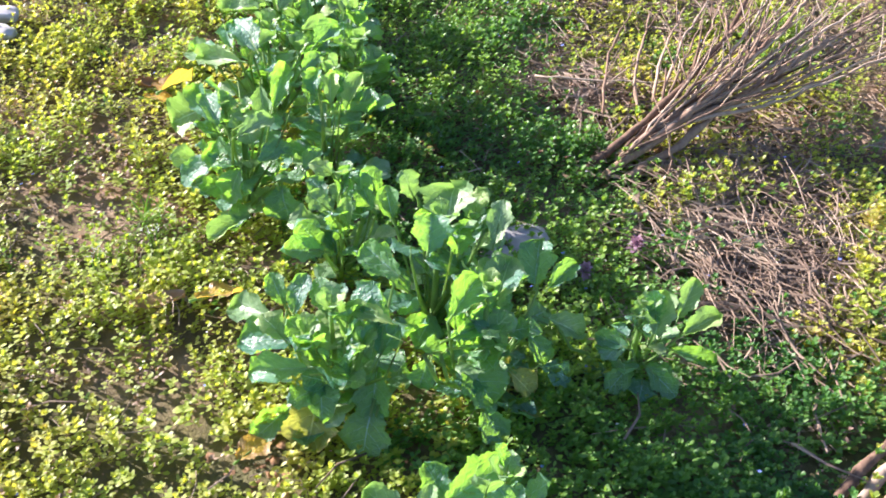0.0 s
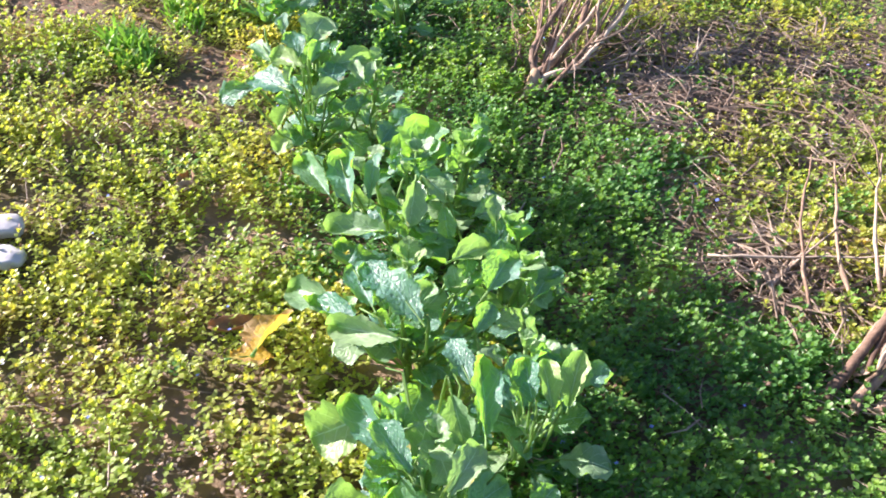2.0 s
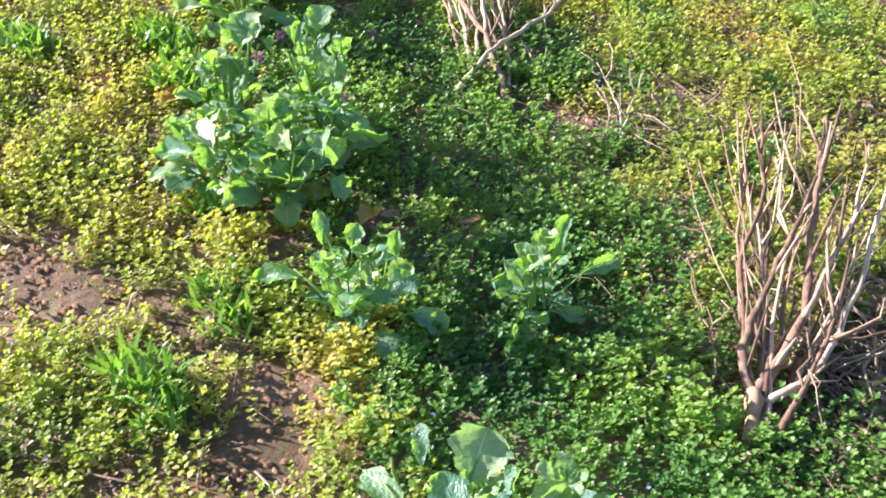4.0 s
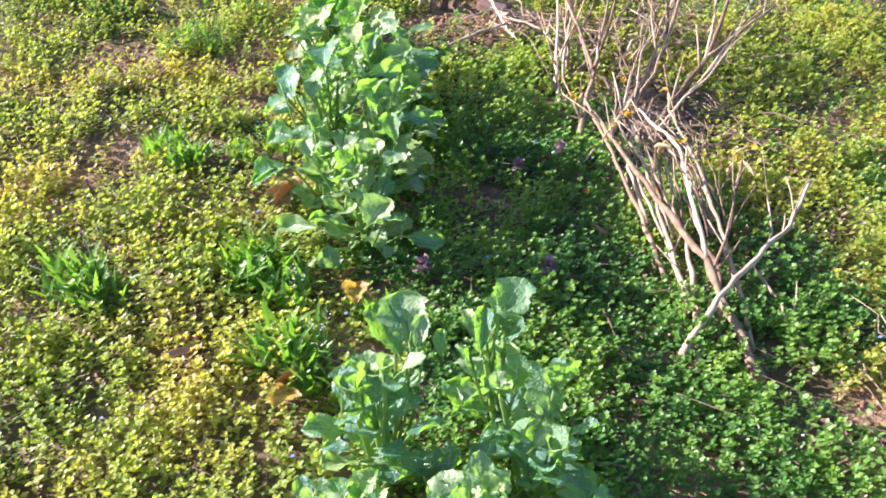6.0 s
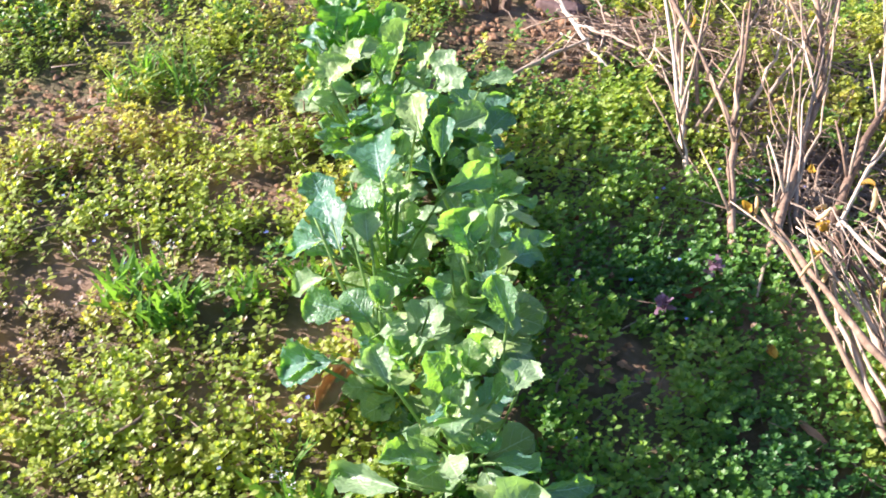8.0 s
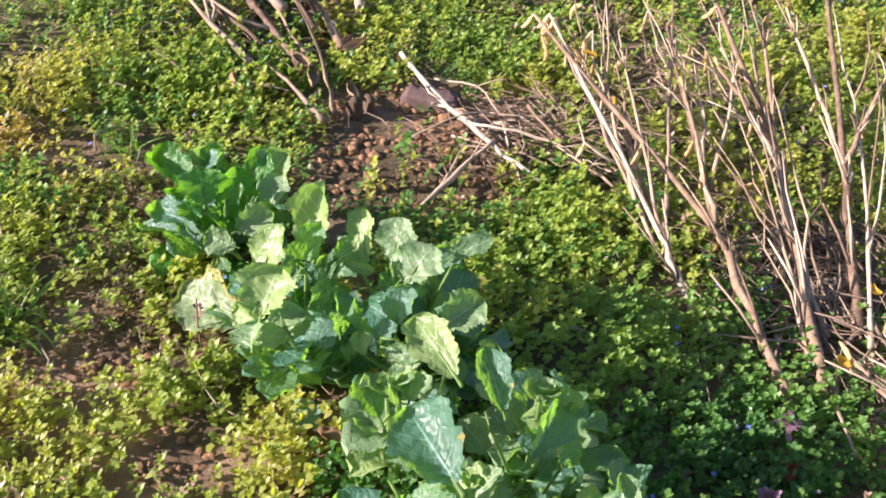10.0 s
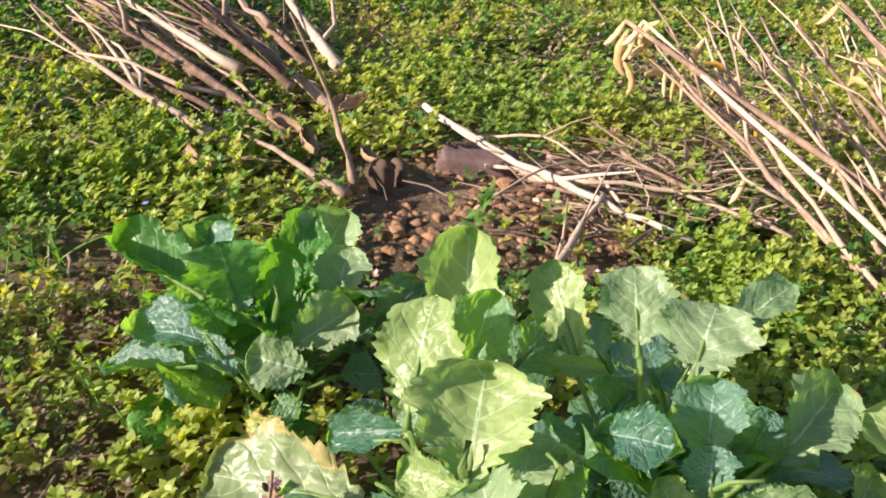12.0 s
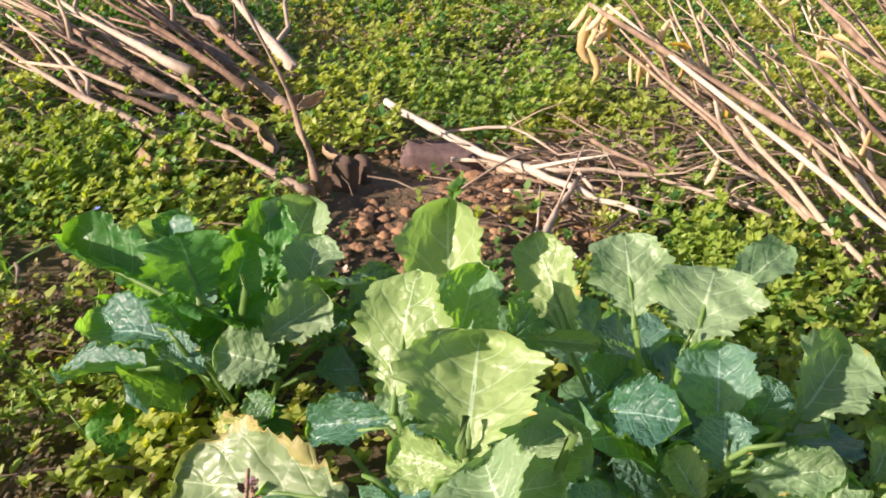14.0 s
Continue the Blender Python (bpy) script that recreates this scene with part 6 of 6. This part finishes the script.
for k, (px, py, pz, droop, big) in enumerate([(-0.14, 5.869, 0.205, 115, 1.45), (-0.155, 5.815, 0.155, 20, 1.0), (-0.058, 5.875, 0.205, 80, 1.2), (-0.105, 5.796, 0.168, 85, 1.15), (-0.112, 5.780, 0.168, 95, 1.1),
                                              (-0.171, 5.845, 0.168, 95, 1.0), (-0.128, 5.80, 0.165, 60, 0.9), (-0.03, 5.72, 0.17, 90, 1.2)]):
    spot = Vector((px, py, pz)) - hanger.matrix_basis.translation
    put("pod", PODS[k % 5], hanger, Matrix.Translation(spot) @ pose(0, 0, 0, rng.uniform(-40, 40), droop, rng.uniform(0, 360)) @ Matrix.Scale(big, 4), "dry yellow-brown bean pod")
# flattened straw
for k in range(26):
    f = rng.random()
    bx, by = -0.37 + 0.12 * f + rng.uniform(-0.05, 0.05), 5.80 + rng.uniform(-0.10, 0.10)
    stalk((bx, by, 0.02), (bx + rng.uniform(0.15, 0.34), by - rng.uniform(0.10, 0.32), 0.035), rng.uniform(0.0022, 0.0042), 920 + k, "thin dry stalk in flattened straw", 1, group="flattened straw", category="straw")
for k in range(20):
    a, bx, by = rng.uniform(0.6, 2.4), rng.uniform(0.88, 1.12), rng.uniform(1.25, 1.8)
    stalk((bx, by, 0.02), (bx + 0.25 * math.cos(a), by + 0.25 * math.sin(a), 0.05), rng.uniform(0.0013, 0.0026), 960 + k, "thin dry stalk in flattened straw", 1, group="flattened straw", category="straw")


# ---- small plants ----
def strip_leaf(name, material, length, width, bend, teeth, seed, n=9):
    """A narrow leaf along +x that rises and bends over; teeth cut its margin."""
    r = random.Random(seed)
    verts, faces, uvs = [], [], []
    for i in range(n + 1):
        u = i / n
        w = width * 0.5 * (0.25 + 0.75 * math.sin(math.pi * min(1, 0.1 + u * 0.9) ** 0.8)) * (1 - 0.75 * max(0, u - 0.8) * 5 * 0.9)
        if teeth:
            w *= 1 + teeth * (0.5 if i % 2 else -0.5)
        x, z = length * u * (1 - 0.3 * bend * u), length * bend * (0.7 * u - 0.9 * u * u)
        for v in (-1, 0, 1):
            verts.append((x, v * max(w, 0.0006) + r.uniform(-1, 1) * 0.0006, z + (0.18 * w if v else 0)))
            uvs.append((u, (v + 1) / 2))
    for i in range(n):
        for j in range(2):
            a = i * 3 + j
            faces.append((a, a + 3, a + 4, a + 1))
    return mesh_of(name, verts, faces, [material], None, uvs)


FRESH = plain_material("fresh_weed_leaf", [(0.25, (0.065, 0.17, 0.035)), (0.55, (0.13, 0.27, 0.05)), (0.85, (0.24, 0.37, 0.085))], 50, 0.4, thin=(0.3, 0.62, 0.04), random=0.4)
TOOTHED = [strip_leaf("rosette_leaf", FRESH, 0.115, 0.0165, 0.15 + 0.2 * (i % 3), 0.6, i, 15) for i in range(5)]
BLADES = [strip_leaf("grass_blade", FRESH, 0.10, 0.0042, 0.3 + 0.25 * (i % 3), 0, 40 + i, 7) for i in range(4)]


def rosette(x, y, count, size, seed, label):
    r = random.Random(seed)
    root = thing("weed_rosette", pose(x, y, ground_z(x, y) + 0.012), label, "weed", "toothed weeds")
    count, size = int(count * 2.8), size * 0.74
    for i in range(count):
        f = i / count
        put("leaf", TOOTHED[r.randrange(5)], root, leaf_pose((r.uniform(-1, 1) * 0.07 * size, r.uniform(-1, 1) * 0.07 * size, 0), i * 137.5, 36 + 42 * f + r.uniform(-12, 12), r.uniform(-25, 25), size * r.uniform(0.7, 1.15)))


def tuft(x, y, count, size, seed, label):
    r = random.Random(seed)
    root = thing("grass_tuft", pose(x, y, ground_z(x, y)), label, "grass", "grass tufts")
    for i in range(count):
        put("blade", BLADES[r.randrange(4)], root, leaf_pose((r.uniform(-1, 1) * 0.025 * size, r.uniform(-1, 1) * 0.025 * size, 0), r.uniform(0, 360), r.uniform(25, 75), r.uniform(-30, 30), size * r.uniform(0.6, 1.2)))


SPROUT = plain_material("sprout_leaf", [(0.25, (0.13, 0.25, 0.05)), (0.55, (0.25, 0.37, 0.07)), (0.85, (0.38, 0.45, 0.11))], 60, 0.45, thin=(0.5, 0.66, 0.06), random=0.5)
OVALS = []
for i in range(4):
    verts, faces = [], []
    for q in range(7):
        u = q / 6
        w = 0.0034 * math.sin(math.pi * min(1.0, 0.05 + 0.95 * u) ** 0.85) ** 0.8
        for v in (-1.0, 0.0, 1.0):
            verts.append((0.013 * u, v * w, 0.0016 * abs(v) + 0.006 * (0.5 + 0.3 * i) * (0.6 * u - u * u)))
    for q in range(6):
        for v in range(2):
            a = q * 3 + v
            faces.append((a, a + 3, a + 4, a + 1))
    OVALS.append(mesh_of("sprout_leaf", verts, faces, [SPROUT]))


def chickweed_shoot(x, y, tall, seed):
    """A single leggy shoot: a thin reddish stem, leaf pairs crosswise and a tuft at its tip."""
    r = random.Random(seed)
    root = thing("chickweed_shoot", pose(x, y, ground_z(x, y)), "leggy chickweed shoot with small oval yellow-green leaves", "weed", "chickweed shoots")
    lean = Vector((r.uniform(-0.4, 0.4), r.uniform(-0.4, 0.4), 1)) * tall
    tv, tf = tube([(0, 0, -0.004), lean * 0.45 + Vector((r.uniform(-1, 1), r.uniform(-1, 1), 0)) * 0.004, lean], [0.0013, 0.0011, 0.0008], 5)
    put("stem", mesh_of("shoot_stem", tv, tf, [STEM_GREEN if seed % 3 else STALK_BROWN]), root)
    for i in range(3):
        for side in range(2):
            put("leaf", OVALS[r.randrange(4)], root, leaf_pose(lean * (0.35 + 0.2 * i), i * 90 + side * 180 + r.uniform(-20, 20), r.uniform(0, 35), r.uniform(-20, 20), r.uniform(0.7, 1.15)))
    for i in range(6):
        put("leaf", OVALS[r.randrange(4)], root, leaf_pose(lean, i * 60 + r.uniform(-15, 15), r.uniform(25, 70), r.uniform(-20, 20), r.uniform(0.6, 1.0)))


for k in range(46):
    if k < 30:
        chickweed_shoot(-1.03 + rng.gauss(0, 0.065), 5.82 + rng.gauss(0, 0.11), rng.uniform(0.025, 0.055), 500 + k)
    else:
        chickweed_shoot(-0.33 + rng.gauss(0, 0.06), 5.44 + rng.gauss(0, 0.07), rng.uniform(0.03, 0.055), 500 + k)
ROS = "bright green weed rosette with long toothed leaves"
for k, (x, y, count, size) in enumerate([(-1.40, 4.42, 26, 1.1), (-1.34, 4.38, 16, 0.9), (-1.03, 4.46, 30, 1.15), (-0.97, 4.38, 18, 1.0), (-0.95, 4.20, 32, 1.1), (-0.90, 4.12, 18, 0.9), (-1.25, 4.92, 22, 0.9), (-1.12, 4.95, 12, 0.7),
                                         (-0.82, 2.97, 24, 0.8), (-0.76, 3.30, 22, 0.8), (-0.86, 3.06, 30, 1.0), (-0.72, 3.22, 14, 0.8), (-1.32, 4.98, 16, 0.9), (-0.80, 3.62, 14, 0.7), (-1.02, 4.98, 12, 0.6), (-0.78, 4.32, 14, 0.8)]):
    rosette(x, y, count, size, 300 + k, ROS)
for k, (x, y, count, size) in enumerate([(-0.30, 1.46, 34, 0.8), (-1.36, 5.68, 46, 1.15), (-1.28, 5.62, 34, 1.2), (-1.42, 5.60, 30, 1.0), (-1.30, 5.05, 16, 0.7), (-1.05, 4.60, 22, 0.8), (-0.62, 2.12, 14, 0.6), (0.50, 4.6, 20, 0.8), (-0.98, 6.0, 18, 0.7), (0.6, 6.1, 20, 0.8)]):
    tuft(x, y, count, size, 340 + k, "fine green grass tuft among low weeds")


def flower_ball(r, count, reach, size, up):
    vs, fs = [], []
    for i in range(count):
        a, e = r.uniform(0, 6.28), r.uniform(-0.2, 1.2)
        out = np.array([math.cos(a) * math.cos(e), math.sin(a) * math.cos(e), math.sin(e)])
        p, q = leaflet(out * reach * 0.25 + np.array([0, 0, up * r.uniform(-1, 1)]), out, np.array([0.1, 0.2, 1.0]), size * r.uniform(0.7, 1.2), size * 0.7)
        k = len(vs)
        vs += [tuple(v) for v in p]
        fs += [tuple(j + k for j in f) for f in q]
    return vs, fs


def dead_nettle(x, y, tall, seed):
    r = random.Random(seed)
    root = thing("dead_nettle", pose(x, y, ground_z(x, y), r.uniform(-8, 8), r.uniform(-8, 8), r.uniform(0, 360)), "purple dead-nettle with dusky leaves and pink flowers", "flower", "dead-nettles")
    tv, tf = tube([(0, 0, 0), (0.004, 0, tall * 0.5), (0, 0.003, tall)], [0.002, 0.0018, 0.0014], 5)
    put("stem", mesh_of("nettle_stem", tv, tf, [NETTLE if tall < 0.12 else STALK_BROWN]), root)
    small = 0.45 if tall > 0.12 else 1.0
    for i in range(4 if tall < 0.12 else 2):
        v, f = flower_ball(r, 12, 0.02 * small, (0.017 - 0.002 * i) * small, 0.004)
        put("leaf_whorl", mesh_of("leaf_whorl", v, f, [NETTLE if tall < 0.12 else STALK_BROWN]), root, pose(0, 0, tall * (0.72 + 0.1 * i)))
    v, f = flower_ball(r, 9, 0.016 * small, 0.008 * small, 0.012 * small)
    put("flower", mesh_of("nettle_flower", v, f, [PINK]), root, pose(0, 0, tall * 0.88), "small pink lipped flowers")


for k, (x, y, tall) in enumerate([(-0.68, 4.43, 0.06), (-0.41, 4.41, 0.07), (-0.735, 4.27, 0.07), (-0.50, 4.02, 0.07), (0.72, 1.50, 0.06), (0.60, 1.42, 0.05), (-1.015, 5.455, 0.125), (-0.30, 4.93, 0.05), (-0.42, 4.85, 0.05)]):
    dead_nettle(x, y, tall, 400 + k)


def shepherds_purse(x, y, tall, seed):
    r = random.Random(seed)
    root = thing("white_wildflower", pose(x, y, ground_z(x, y)), "slender weed with tiny white flowers", "flower", "white wildflowers")
    for s in range(3):
        lean = Vector((r.uniform(-0.02, 0.02), r.uniform(-0.02, 0.02), tall * r.uniform(0.8, 1.1)))
        tv, tf = tube([(0, 0, 0), lean * 0.5 + Vector((0.004, 0, 0)), lean], [0.0014, 0.0012, 0.0009], 5)
        put("stem", mesh_of("flower_stem", tv, tf, [FRESH]), root)
        v, f = flower_ball(r, 9, 0.02, 0.0042, 0.008)
        put("flower_head", mesh_of("flower_head", v, f, [WHITE]), root, Matrix.Translation(lean), "tiny white flowers")


for k, (x, y, tall) in enumerate([(-0.93, 4.30, 0.15), (-1.36, 4.45, 0.13), (-0.88, 4.18, 0.12), (-1.26, 5.02, 0.10), (-0.26, 1.36, 0.07), (-0.36, 1.28, 0.06), (-1.05, 4.52, 0.11)]):
    shepherds_purse(x, y, tall, 430 + k)


def petals(r, size):
    vs, fs = [], []
    for i in range(4):
        a = i * 1.57 + 0.3
        out = np.array([math.cos(a), math.sin(a), 0.35])
        p, q = leaflet(np.zeros(3), out / np.linalg.norm(out), np.array([0, 0, 1.0]), size, size * 0.95, 0.05)
        k = len(vs)
        vs += p
        fs += [tuple(j + k for j in f) for f in q]
    return np.array(vs), np.array(fs)


BLOOM = [petals(rng, 0.0042) for _ in range(2)]
carpet("speedwell_flowers", BLOOM, scatter(420, -1.9, 1.3, 0.6, 6.6, lambda x, y: 0.9 - bare(x, y), (0.8, 1.2), 0.042), BLUE, "tiny blue speedwell flowers among chickweed", "flowers")
carpet("chickweed_flowers", BLOOM, scatter(420, -1.9, 1.3, 0.6, 6.6, lambda x, y: 0.9 - bare(x, y), (0.5, 0.9), 0.042), WHITE, "tiny white chickweed flowers", "flowers")


# ---- fallen leaves, stones, brick ----
def fallen_leaf(x, y, turn, length, width, material, seed, label, curl=0.5, z=0.03, tilt=0.0):
    r = random.Random(seed)
    verts, faces, n, m = [], [], 10, 6
    ph = r.uniform(0, 6)
    for i in range(n + 1):
        u = i / n
        w = width * 0.5 * math.sin(math.pi * min(1, 0.06 + u * 0.92)) ** 0.7 * (1 + 0.14 * math.sin(u * 22 + ph))
        for j in range(m + 1):
            v = j / m * 2 - 1
            zz = curl * width * (0.55 * v * v * (0.4 + 0.6 * u) + 0.5 * (u - 0.5) ** 2) + 0.12 * width * noise.noise(Vector((u * 4, v * 2, seed)))
            verts.append((length * (u - 0.5), v * w * (1 - 0.3 * curl * abs(v)), zz))
    for i in range(n):
        for j in range(m):
            a = i * (m + 1) + j
            faces.append((a, a + m + 1, a + m + 2, a + 1))
    ob = put("fallen_leaf", mesh_of("fallen_leaf", verts, faces, [material]), None, pose(x, y, ground_z(x, y) + z, tilt, r.uniform(-12, 12), turn))
    so = ob.modifiers.new("thickness", "SOLIDIFY")
    so.thickness = 0.0008
    return tagged(ob, label, "leaf", "fallen leaves")


BIGY = "withered yellow and brown mustard leaf lying on weeds"
BROWN = "curled pale brown dead leaf on weeds"
fallen_leaf(-0.45, 1.97, 20, 0.08, 0.05, DEAD, 2, BROWN, 0.8, 0.03)
fallen_leaf(-0.20, 1.19, 25, 0.10, 0.05, DEAD, 3, BROWN, 0.5, 0.035)
fallen_leaf(-0.60, 2.41, 80, 0.055, 0.045, DEAD, 5, BROWN, 0.6, 0.045)
fallen_leaf(-0.95, 4.08, 60, 0.075, 0.045, DEAD, 6, "tan dead leaf curled up among weeds", 1.3, 0.035, 15)
fallen_leaf(-0.99, 4.74, 10, 0.085, 0.06, DEAD, 9, "tan dead leaf curled up among weeds", 1.2, 0.03, 10)
fallen_leaf(-0.36, 4.88, 15, 0.038, 0.016, RED, 10, "small red-brown dead leaf on weeds", 0.5, 0.035)
fallen_leaf(-0.27, 4.74, 70, 0.022, 0.018, YELLOW, 11, "small yellow leaf on weeds", 0.4, 0.038)
fallen_leaf(-0.27, 4.57, 120, 0.05, 0.018, DEAD, 12, BROWN, 0.6, 0.035)
fallen_leaf(-1.15, 4.19, 20, 0.07, 0.025, DEAD, 13, BROWN, 0.7, 0.035)
fallen_leaf(-1.15, 4.23, 170, 0.06, 0.02, RED, 14, "small red-brown dead leaf on weeds", 0.7, 0.035)
fallen_leaf(-1.03, 5.41, 5, 0.08, 0.016, DEAD, 15, "pale withered leaf stalk on weeds", 0.9, 0.05)
fallen_leaf(-0.91, 5.19, 130, 0.05, 0.03, DEAD, 16, BROWN, 0.7, 0.04)
fallen_leaf(-1.08, 4.96, 10, 0.07, 0.022, DEAD, 17, BROWN, 0.7, 0.03)
fallen_leaf(-0.74, 6.09, 100, 0.07, 0.035, DEAD, 18, BROWN, 1.2, 0.035, 40)
fallen_leaf(-0.70, 6.07, 160, 0.06, 0.02, DEAD, 19, BROWN, 0.9, 0.035)
fallen_leaf(-0.36, 4.87, 30, 0.032, 0.02, RED, 32, "small red-brown dead leaf on weeds", 0.6, 0.042)
fallen_leaf(-0.27, 4.73, 80, 0.022, 0.018, YELLOW, 33, "small yellow leaf on weeds", 0.4, 0.042)
fallen_leaf(-0.60, 2.38, 20, 0.05, 0.035, CUT, 34, BROWN, 0.8, 0.05, 15)
fallen_leaf(-0.40, 3.55, 10, 0.04, 0.03, DEAD, 21, BROWN, 0.5, 0.04)
fallen_leaf(-0.22, 3.53, 5, 0.05, 0.018, DEAD, 22, BROWN, 0.5, 0.035)
fallen_leaf(0.62, 2.51, 120, 0.045, 0.014, DEAD, 24, BROWN, 0.4, 0.035)
fallen_leaf(-0.53, 5.98, 80, 0.06, 0.03, CUT, 25, "pale torn husk on the soil's edge", 0.9, 0.03, 20)
fallen_leaf(-0.47, 6.15, 30, 0.05, 0.03, CUT, 26, "pale torn husk on the soil's edge", 0.9, 0.04, 20)
fallen_leaf(-0.59, 6.05, 70, 0.085, 0.034, CUT, 27, "pale torn husk on the soil's edge", 1.0, 0.045, 25)
fallen_leaf(-0.585, 6.11, 120, 0.06, 0.03, CUT, 28, "pale torn husk on the soil's edge", 1.0, 0.05, -20)
fallen_leaf(-0.46, 6.12, 10, 0.055, 0.028, CUT, 29, "pale torn husk on the soil's edge", 1.1, 0.05, 15)
for k in range(60):
    x, y = rng.uniform(-1.9, 1.5), rng.uniform(0.8, 6.6)
    fallen_leaf(x, y, rng.uniform(0, 360), rng.uniform(0.018, 0.038), rng.uniform(0.008, 0.016), rng.choice((DEAD, DEAD, DEAD, RED, DEAD)), 60 + k, "small withered leaf scrap on weeds", rng.uniform(0.8, 1.6), rng.uniform(0.02, 0.036))


def shed_leaf(x, y, turn, size, wide, label, z=0.03, tilt=0.0):
    """A withered mustard leaf that has dropped."""
    m = pose(x, y, ground_z(x, y) + z, tilt, 6, turn) @ Matrix.Diagonal((size / 0.12, wide / 0.08, size / 0.12, 1)) @ Matrix.Translation((-0.06, 0, 0))
    return tagged(put("fallen_leaf", BROAD["shed"][int(turn) % 4], None, m), label, "leaf", "fallen leaves")


shed_leaf(-0.37, 1.90, 70, 0.13, 0.10, BIGY, 0.085, -35)
shed_leaf(-0.40, 1.87, 20, 0.09, 0.075, BIGY, 0.06, -15)
shed_leaf(-0.09, 1.20, 40, 0.11, 0.06, BIGY, 0.062, -20)
shed_leaf(-0.945, 4.04, 62, 0.07, 0.06, BIGY, 0.052)
fallen_leaf(-0.99, 4.70, 60, 0.075, 0.05, DEAD, 31, BROWN, 0.9, 0.05, 20)
shed_leaf(-0.82, 4.34, 90, 0.10, 0.055, BIGY, 0.052)
shed_leaf(-0.45, 3.52, 63, 0.08, 0.05, BIGY, 0.052)
shed_leaf(0.05, 0.86, 60, 0.08, 0.05, BIGY, 0.052)


def lump(name, x, y, size, seed, material, label, category, turn=0.0, z=0.0, rough=0.28, group="", square=0.62):
    """A worn stone: a rounded block pushed about by noise."""
    bm = bmesh.new()
    bmesh.ops.create_icosphere(bm, subdivisions=4 if square < 0.5 else 3 if max(size) > 0.05 else 2, radius=1.0)
    for v in bm.verts:
        p = v.co.copy()
        q = Vector([math.copysign(abs(c) ** square, c) for c in p])
        d = 1 + rough * noise.noise(p * 1.6 + Vector((seed * 5.1, 0, 0))) + 0.4 * rough * noise.noise(p * 5 + Vector((0, seed, 0)))
        v.co = Vector((q.x * size[0], q.y * size[1], q.z * size[2])) * d * 0.5
    me = bpy.data.meshes.new(name)
    bm.to_mesh(me)
    bm.free()
    me.materials.append(material)
    me.polygons.foreach_set("use_smooth", [True] * len(me.polygons))
    return tagged(put(name, me, None, pose(x, y, ground_z(x, y) + size[2] * 0.22 + z, 0, 0, turn)), label, category, group)


lump("brick", -0.37, 5.925, (0.12, 0.058, 0.044), 1, BRICK, "weathered purple-brown brick half sunk in soil", "brick", -42, -0.006, 0.08, "", 0.3)
lump("stone", -0.545, 5.935, (0.022, 0.034, 0.06), 2, ROCK, "upright brown stone at the edge of bare soil", "stone", 30, 0.01)
lump("stone", -0.505, 5.945, (0.02, 0.03, 0.048), 3, ROCK, "upright brown stone at the edge of bare soil", "stone", 10, 0.005)
lump("stone", 0.49, 1.52, (0.10, 0.085, 0.035), 4, STONE, "pale grey stone flat on the ground", "stone", 20, 0.015)
lump("stone", 0.43, 1.46, (0.06, 0.07, 0.03), 5, STONE, "pale grey stone flat on the ground", "stone", 60, 0.015)
lump("stone", -0.94, 2.24, (0.085, 0.055, 0.03), 6, WHITE_STONE, "smooth white stone lying in weeds", "stone", 10, 0.028)
lump("stone", -0.91, 2.15, (0.085, 0.05, 0.026), 7, WHITE_STONE, "smooth white stone lying in weeds", "stone", -10, 0.028)
for k in range(110):
    a, d = rng.uniform(0, 6.28), 0.2 * rng.random() ** 0.6
    s = 0.006 + 0.020 * rng.random() ** 3
    lump("soil_clod", -0.45 + 1.25 * d * math.cos(a), 5.85 + 0.85 * d * math.sin(a), (s, s * rng.uniform(0.6, 1), s * 0.7), 20 + k, CLOD, "brown soil clod on bare soil", "clod", rng.uniform(0, 180), -0.002, 0.75, "soil clods")
